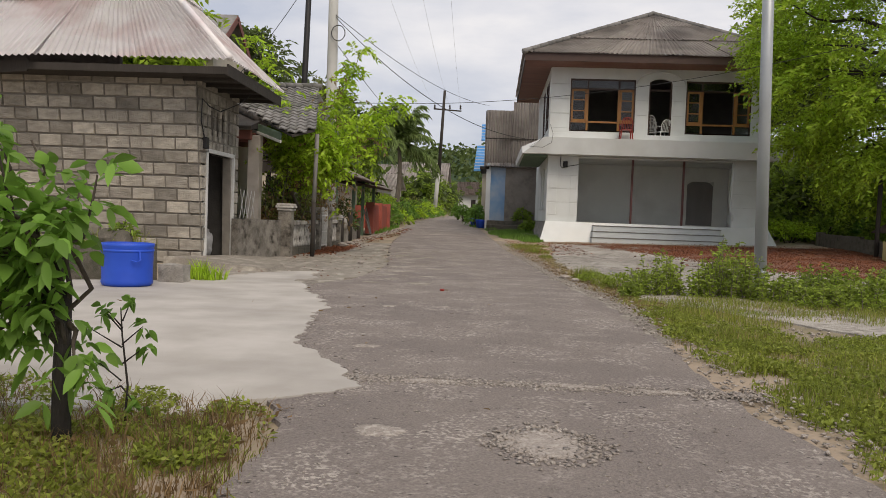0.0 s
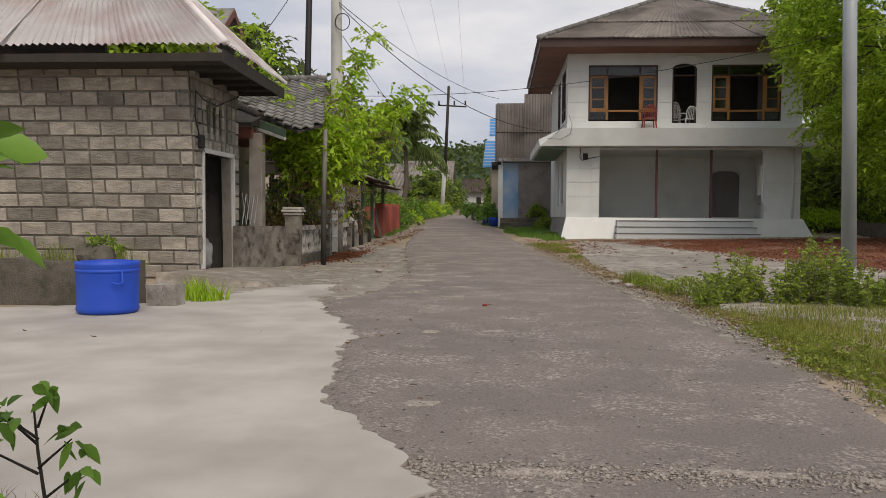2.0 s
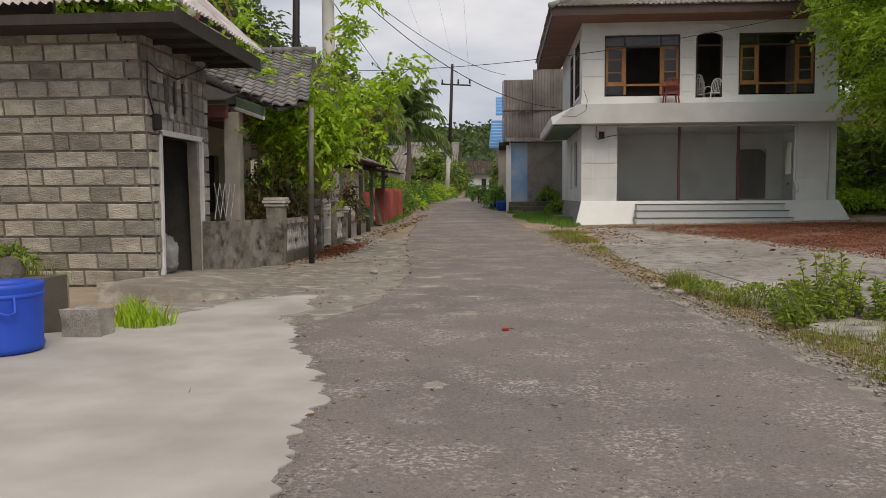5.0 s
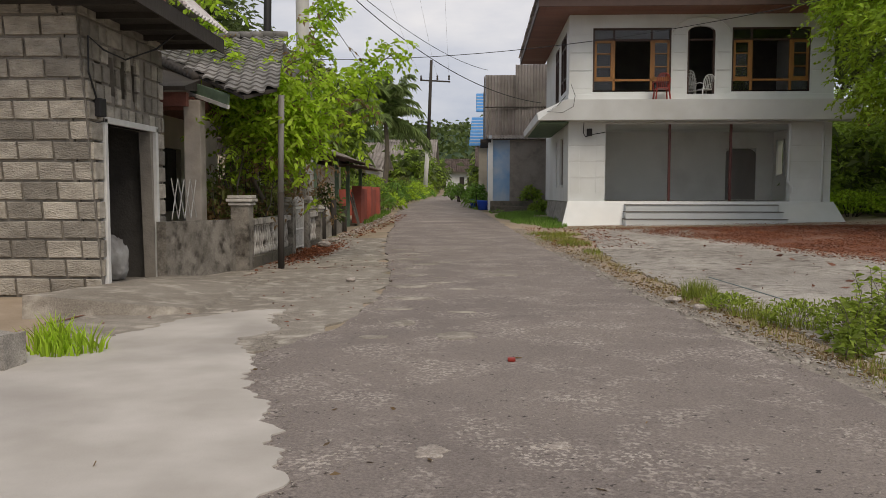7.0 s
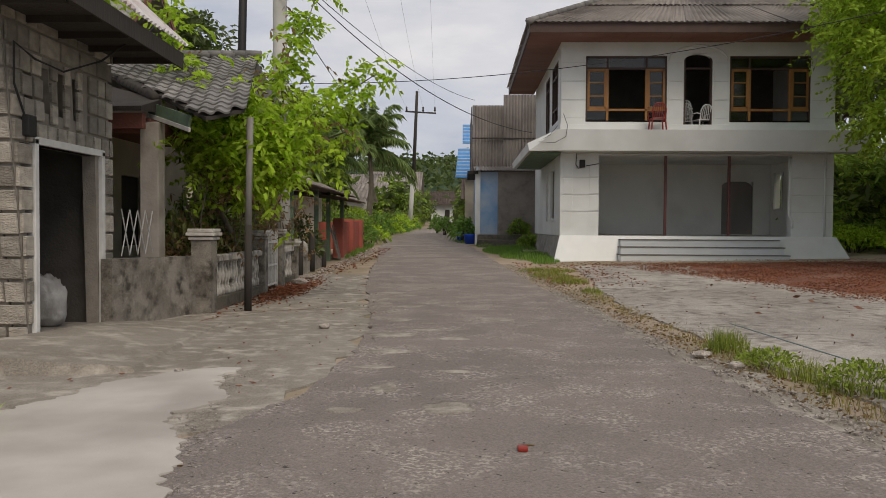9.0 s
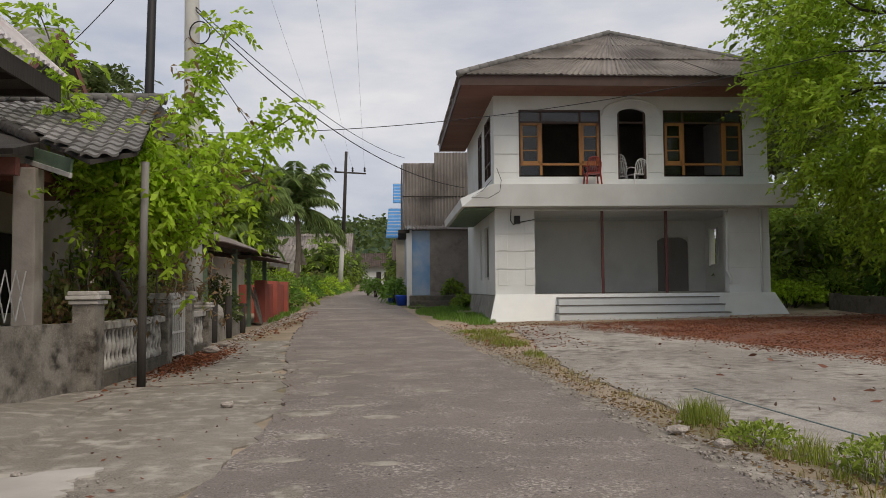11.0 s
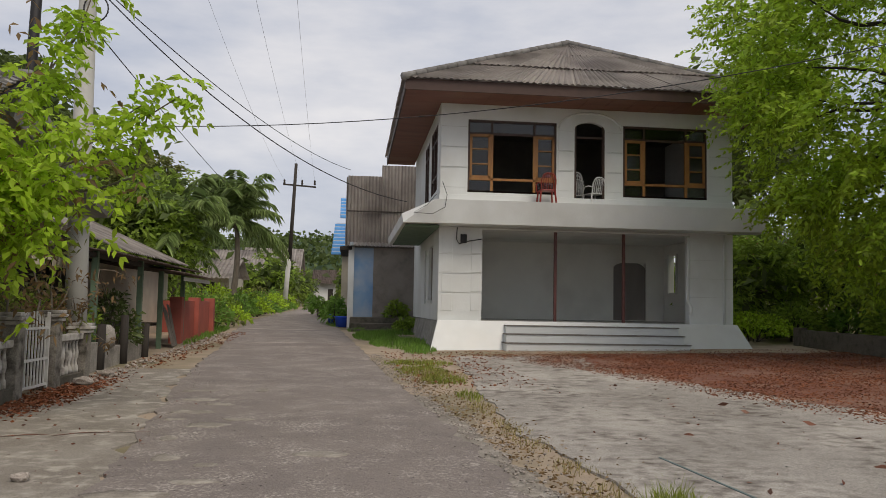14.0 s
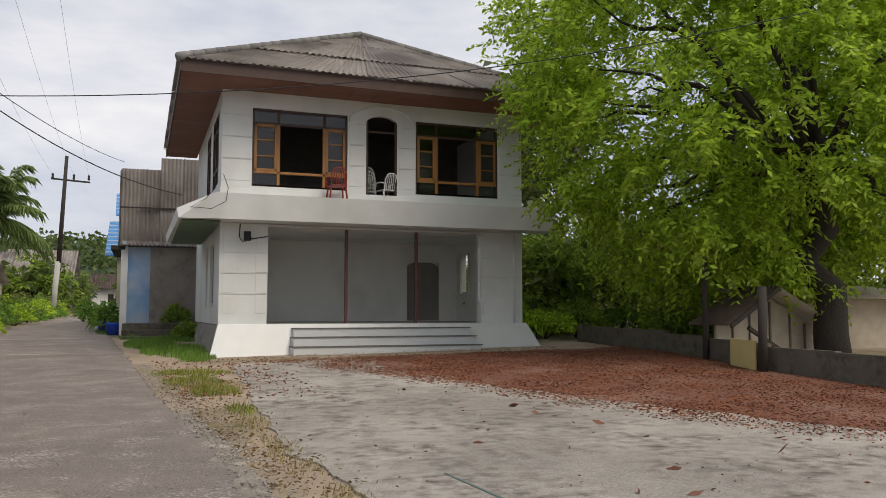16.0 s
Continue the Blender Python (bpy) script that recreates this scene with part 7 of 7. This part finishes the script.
pebbles(16000, 410, on_road, 0.004, 0.014, M["patch"], "pale stone chips worn out of the asphalt", 0.021, 0.3)
pebbles(2600, 411, lambda r, n: (lambda y: np.stack([np.array([road_right(float(q)) for q in y]) + np.abs(r.normal(size=n)) * 0.25, y], 1))(r.uniform(3, 32, n)), 0.006, 0.024, M["patch"], "broken stones along the road edge", 0.03)
pebbles(700, 415, lambda r, n: (lambda y: np.stack([np.array([conc_right(float(q)) for q in y]) + r.normal(size=n) * 0.09 + 0.05, y], 1))(r.uniform(5.8, 15, n)), 0.004, 0.014, M["patch"], "crumbs of cement along the apron's ragged edge", 0.022, 0.2)
pebbles(420, 412, lambda r, n: np.stack([r.uniform(-4.4, -3.9, n), r.uniform(25, 40, n)], 1), 0.01, 0.06, M["patch"], "rubble along the shed front", 0.03)
pebbles(1200, 413, lambda r, n: np.stack([r.uniform(2.0, 5.0, n), r.uniform(5, 11, n)], 1), 0.008, 0.03, M["patch"], "gravel among the verge grass", 0.0)
pebbles(260, 414, lambda r, n: np.stack([r.uniform(2.4, 9, n), r.uniform(15, 30, n)], 1), 0.006, 0.018, M["kerb"], "crumbs of concrete on the yard", 0.02)
pebbles(520, 416, lambda r, n: (lambda a: np.stack([0.75 + np.cos(a) * 0.25 * (1 + 0.25 * r.normal(size=n)), 5.15 + np.sin(a) * 0.26 * (1 + 0.25 * r.normal(size=n))], 1))(r.uniform(0, 6.3, n)), 0.006, 0.022, M["patch"], "loose stones round the broken hole", 0.024, 0.4)
pebbles(2400, 417, lambda r, n: np.stack([r.uniform(-0.5, 2.3, n), 6.45 + r.normal(size=n) * 0.07], 1), 0.005, 0.02, M["patch"], "band of stones showing across the asphalt", 0.021, 0.3)
rngw = np.random.default_rng(420)
for _k, (_x, _y, _rx, _ry) in enumerate(((0.75, 5.15, 0.22, 0.24), (-0.12, 5.25, 0.12, 0.11), (0.05, 6.45, 0.2, 0.05), (1.0, 6.5, 0.24, 0.05), (1.6, 6.45, 0.2, 0.05), (-0.12, 10.58, 0.07, 0.07), (-0.57, 7.6, 0.1, 0.07), (-0.75, 10.45, 0.09, 0.1), (-2.6, 43.5, 1.3, 0.2), (-2.0, 36, 0.8, 0.15))):
    ob = blob("worn_patch", _x, _y, _rx, _ry, 0.0245, M["patch"], 72, 0.42, _k * 3.1)
    tagged(under(ob, road), "pale abraded hole in the asphalt" if _k == 0 else "")
rngv = np.random.default_rng(430)
_laid = []
for _k in range(60):
    _y = rngv.uniform(13.5, 25)
    _x = road_left(_y) + 0.15 + abs(rngv.normal()) * 0.5
    _rx, _ry = rngv.uniform(0.08, 0.26), rngv.uniform(0.06, 0.2)
    if any(abs(_x - q[0]) < 1.6 * (_rx + q[2]) and abs(_y - q[1]) < 1.6 * (_ry + q[3]) for q in _laid):
        continue
    _laid.append((_x, _y, _rx, _ry))
    under(blob("worn_patch", _x, _y, _rx, _ry, 0.0262, M["old_verge"], 48, 0.4, _k * 1.7 + 50), road)
# cracks across the verge, loose pale lumps by the street
for _k, (_p, _q) in enumerate((((-4.75, 13.6), (-4.05, 19.3)), ((-4.4, 19.9), (-1.9, 20.6)))):
    _bm = bmesh.new()
    _edge = []
    for _i in range(41):
        _f = _i / 40
        _x = _p[0] + (_q[0] - _p[0]) * _f + 0.16 * noise.noise((_f * 5, _k, 2)) + 0.05 * noise.noise((_f * 21, _k, 5))
        _y = _p[1] + (_q[1] - _p[1]) * _f + 0.12 * noise.noise((_f * 7, _k, 9))
        _w = 0.006 + 0.016 * max(0.0, 0.4 + noise.noise((_f * 9, _k, 4)))
        _edge.append([_bm.verts.new((_x + _e * _w, _y - _e * _w, gz(_x, _y) + 0.0165)) for _e in (-1, 1)])
    for _a, _b in zip(_edge, _edge[1:]):
        _bm.faces.new((_a[0], _a[1], _b[1], _b[0]))
    tagged(link("trim_crack", _bm, M["litter_bed"]), "dark crack with soil in it across old paving", "crack", kind="structure")
for _k, (_x, _y, _r) in enumerate(((-2.35, 18.1, 0.06), (-4.05, 24.9, 0.12), (-4.1, 26.3, 0.1), (-3.1, 15.0, 0.035), (1.75, 16.1, 0.07), (1.9, 15.5, 0.06))):
    _bm = bmesh.new()
    bmesh.ops.create_icosphere(_bm, subdivisions=2, radius=_r)
    for _v in _bm.verts:
        _s = 1 + 0.35 * noise.noise(_v.co * (1.6 / _r) + Vector((_k * 7, 0, 0)))
        _v.co = Vector((_x + _v.co.x * 1.3 * _s, _y + _v.co.y * _s, gz(_x, _y) + 0.012 + 0.55 * _r + _v.co.z * 0.6 * _s))
    tagged(link("stone", _bm, M["patch"]), "loose pale lump of broken concrete on the verge", "stone", "loose stones")
tagged(link("litter_scrap", box(-0.3, -0.24, 12.6, 12.66, 0.02, 0.05, bevel=0.01), M["red_plastic"]), "small crumpled pink wrapper on the asphalt", "litter")

# ---- concrete blocks of the block house ----
PZ, PX, JT = 0.238, 0.44, 0.032


def block_mesh(w, h, d, seed):
    """One rough block, its face chipped and uneven, centred on its back."""
    rng = np.random.default_rng(seed)
    bm = bmesh.new()
    b = 0.008
    o = [(-w / 2, -h / 2), (w / 2, -h / 2), (w / 2, h / 2), (-w / 2, h / 2)]
    q = [(x - math.copysign(b, x) + rng.uniform(-0.004, 0.004), z - math.copysign(b, z) + rng.uniform(-0.004, 0.004)) for x, z in o]
    back = [bm.verts.new((x, 0, z)) for x, z in o]
    mid = [bm.verts.new((x, -d + 0.008, z)) for x, z in o]
    front = [bm.verts.new((x, -d + rng.uniform(-0.004, 0.004), z)) for x, z in q]
    bm.faces.new(front)
    for k in range(4):
        j = (k + 1) % 4
        bm.faces.new((mid[k], mid[j], front[j], front[k]))
        bm.faces.new((back[k], back[j], mid[j], mid[k]))
    bmesh.ops.recalc_face_normals(bm, faces=bm.faces[:])
    me = bpy.data.meshes.new("block")
    bm.to_mesh(me)
    bm.free()
    me.materials.append(M["block"])
    return me


FULL = [block_mesh(PX - JT, PZ - JT, 0.03, k) for k in range(6)]
HALF = [block_mesh(PX / 2 - JT, PZ - JT, 0.03, 20 + k) for k in range(4)]
rngk = np.random.default_rng(500)
inv_b = bhouse.matrix_basis.inverted()


def set_block(me, m):
    ob = new("block", me)
    ob.parent = bhouse
    ob.matrix_parent_inverse = inv_b
    ob.matrix_basis = m


tilt = math.degrees(math.atan(LEAN))
for _r in range(15):
    _z = 0.0 + (_r + 0.5) * PZ
    _yf = BY0 - LEAN * _z
    _u = BX
    _first = True
    while _u > -12.4:
        half = (_r % 2 == 0 and _first) or rngk.uniform() < 0.07
        _w = PX / 2 if half else PX
        me = (HALF if half else FULL)[rngk.integers(4)]
        set_block(me, pose(_u - _w / 2 + 0.0, _yf + 0.016 - rngk.uniform(0, 0.012), _z + rngk.uniform(-0.004, 0.004), tilt + rngk.uniform(-0.6, 0.6), rngk.uniform(-0.8, 0.8), rngk.uniform(-0.6, 0.6)))
        _u -= _w
        _first = False
# door side: only where no door or vent is
VENTS = [(c - 0.07, c + 0.07) for c in (16.72, 17.02, 17.32, 17.62)]
for _r in range(15):
    _z = (_r + 0.5) * PZ
    _y0 = BY0 - LEAN * _z + 0.03
    _u = _y0
    _i = 0
    while _u < 18.3:
        half = (_r + _i) % 2 == 1 or _i == 0 and _r % 2 == 1
        _w = min(PX / 2 if (_z > 2.2 and _z < 3.1) or _u < 16.4 or _u > 18 else PX, 18.36 - _u)
        if _z < 2.25:
            if _u < 16.42:
                _w = 16.42 - _u
            elif _u < 18.08:
                _u = 18.08
                continue
            else:
                _w = 18.36 - _u
        if 2.38 < _z < 3.05:
            nxt = [c for c in VENTS if c[0] > _u - 1e-6]
            stop = next((c for c in VENTS if c[0] <= _u + 1e-6 < c[1] - 1e-6), None)
            if stop:
                _u = stop[1]
                continue
            _w = min(_w, (nxt[0][0] if nxt else 18.36) - _u)
        mid_y = _u + _w / 2
        vent = False
        if not vent and _w > 0.06:
            m = pose(BX - 0.016 + rngk.uniform(0, 0.01), mid_y, _z, 0, 0, 90) @ Matrix.Diagonal(((_w - JT) / (PX - JT), 1, 1, 1))
            set_block(FULL[rngk.integers(6)], m)
        _u += _w
        _i += 1

# ---- roof tiles of the porch house ----
def tile_mesh(w, l):
    bm = bmesh.new()
    n = 6
    rows = []
    for y, lift in ((0, 0.03), (l, 0.0)):
        rows.append([bm.verts.new((-w / 2 + w * i / n, y, lift + 0.022 * math.sin(2 * math.pi * i / n) + 0.02)) for i in range(n + 1)])
    rows.insert(0, [bm.verts.new((v.co.x, 0, v.co.z - 0.03)) for v in rows[0]])
    for a, b in zip(rows, rows[1:]):
        for i in range(n):
            bm.faces.new((a[i], a[i + 1], b[i + 1], b[i]))
    me = bpy.data.meshes.new("roof_tile")
    bm.to_mesh(me)
    bm.free()
    me.materials.append(M["roof_tile"])
    return me


TW, TL = 0.21, 0.27
TM = tile_mesh(TW * 1.04, TL * 1.14)
inv_t = thouse.matrix_basis.inverted()


def inside(x, y, poly):
    """Whether a place of the plan lies in a polygon."""
    hit = False
    for (ax, ay), (bx, by) in zip(poly, poly[1:] + poly[:1]):
        if (ay > y) != (by > y) and x < (bx - ax) * (y - ay) / (by - ay) + ax:
            hit = not hit
    return hit


# courses follow the ridge; the tiles' run is turned a little off the street's line
_upn = Vector((-0.2, 0.93, 0.93 * 0.39)).normalized()
_ax = Vector((1, 0, 0)) - _upn * _upn.x
_ax.normalize()
_nrm = _ax.cross(_upn).normalized()
_rot = Matrix((_ax, _upn, _nrm)).transposed().to_4x4()
_org = Vector((-4.55, 23.4, tz(23.4)))
REST = []
_n = 0
for _r in range(1, 20):
    for _i in range(-6, 24):
        _p = _org - _upn * (_r * TL) - _ax * ((_i + 0.5) * TW)
        _c = _p + _upn * TL * 0.5
        if not inside(_c.x, _c.y, TROOF):
            continue
        _m = Matrix.Translation(_p + _nrm * 0.02) @ _rot @ pose(0, 0, 0, rngk.uniform(-1.5, 1.5), rngk.uniform(-2.5, 2.5), rngk.uniform(-2, 2))
        if _n >= 290:
            REST.append(_m)
        else:
            ob = new("roof_tile", TM)
            ob.parent = thouse
            ob.matrix_parent_inverse = inv_t
            ob.matrix_basis = _m
        _n += 1
if REST:
    _tv = np.array([v.co[:] for v in TM.vertices])
    _tf = np.array([p.vertices[:] for p in TM.polygons])
    _V = np.concatenate([_tv @ np.array(m.to_3x3()).T + np.array(m.translation) for m in REST])
    _F = np.concatenate([_tf + k * len(_tv) for k in range(len(REST))])
    tagged(under(from_arrays("tile_field", _V, _F, M["roof_tile"]), thouse), kind="stuff")
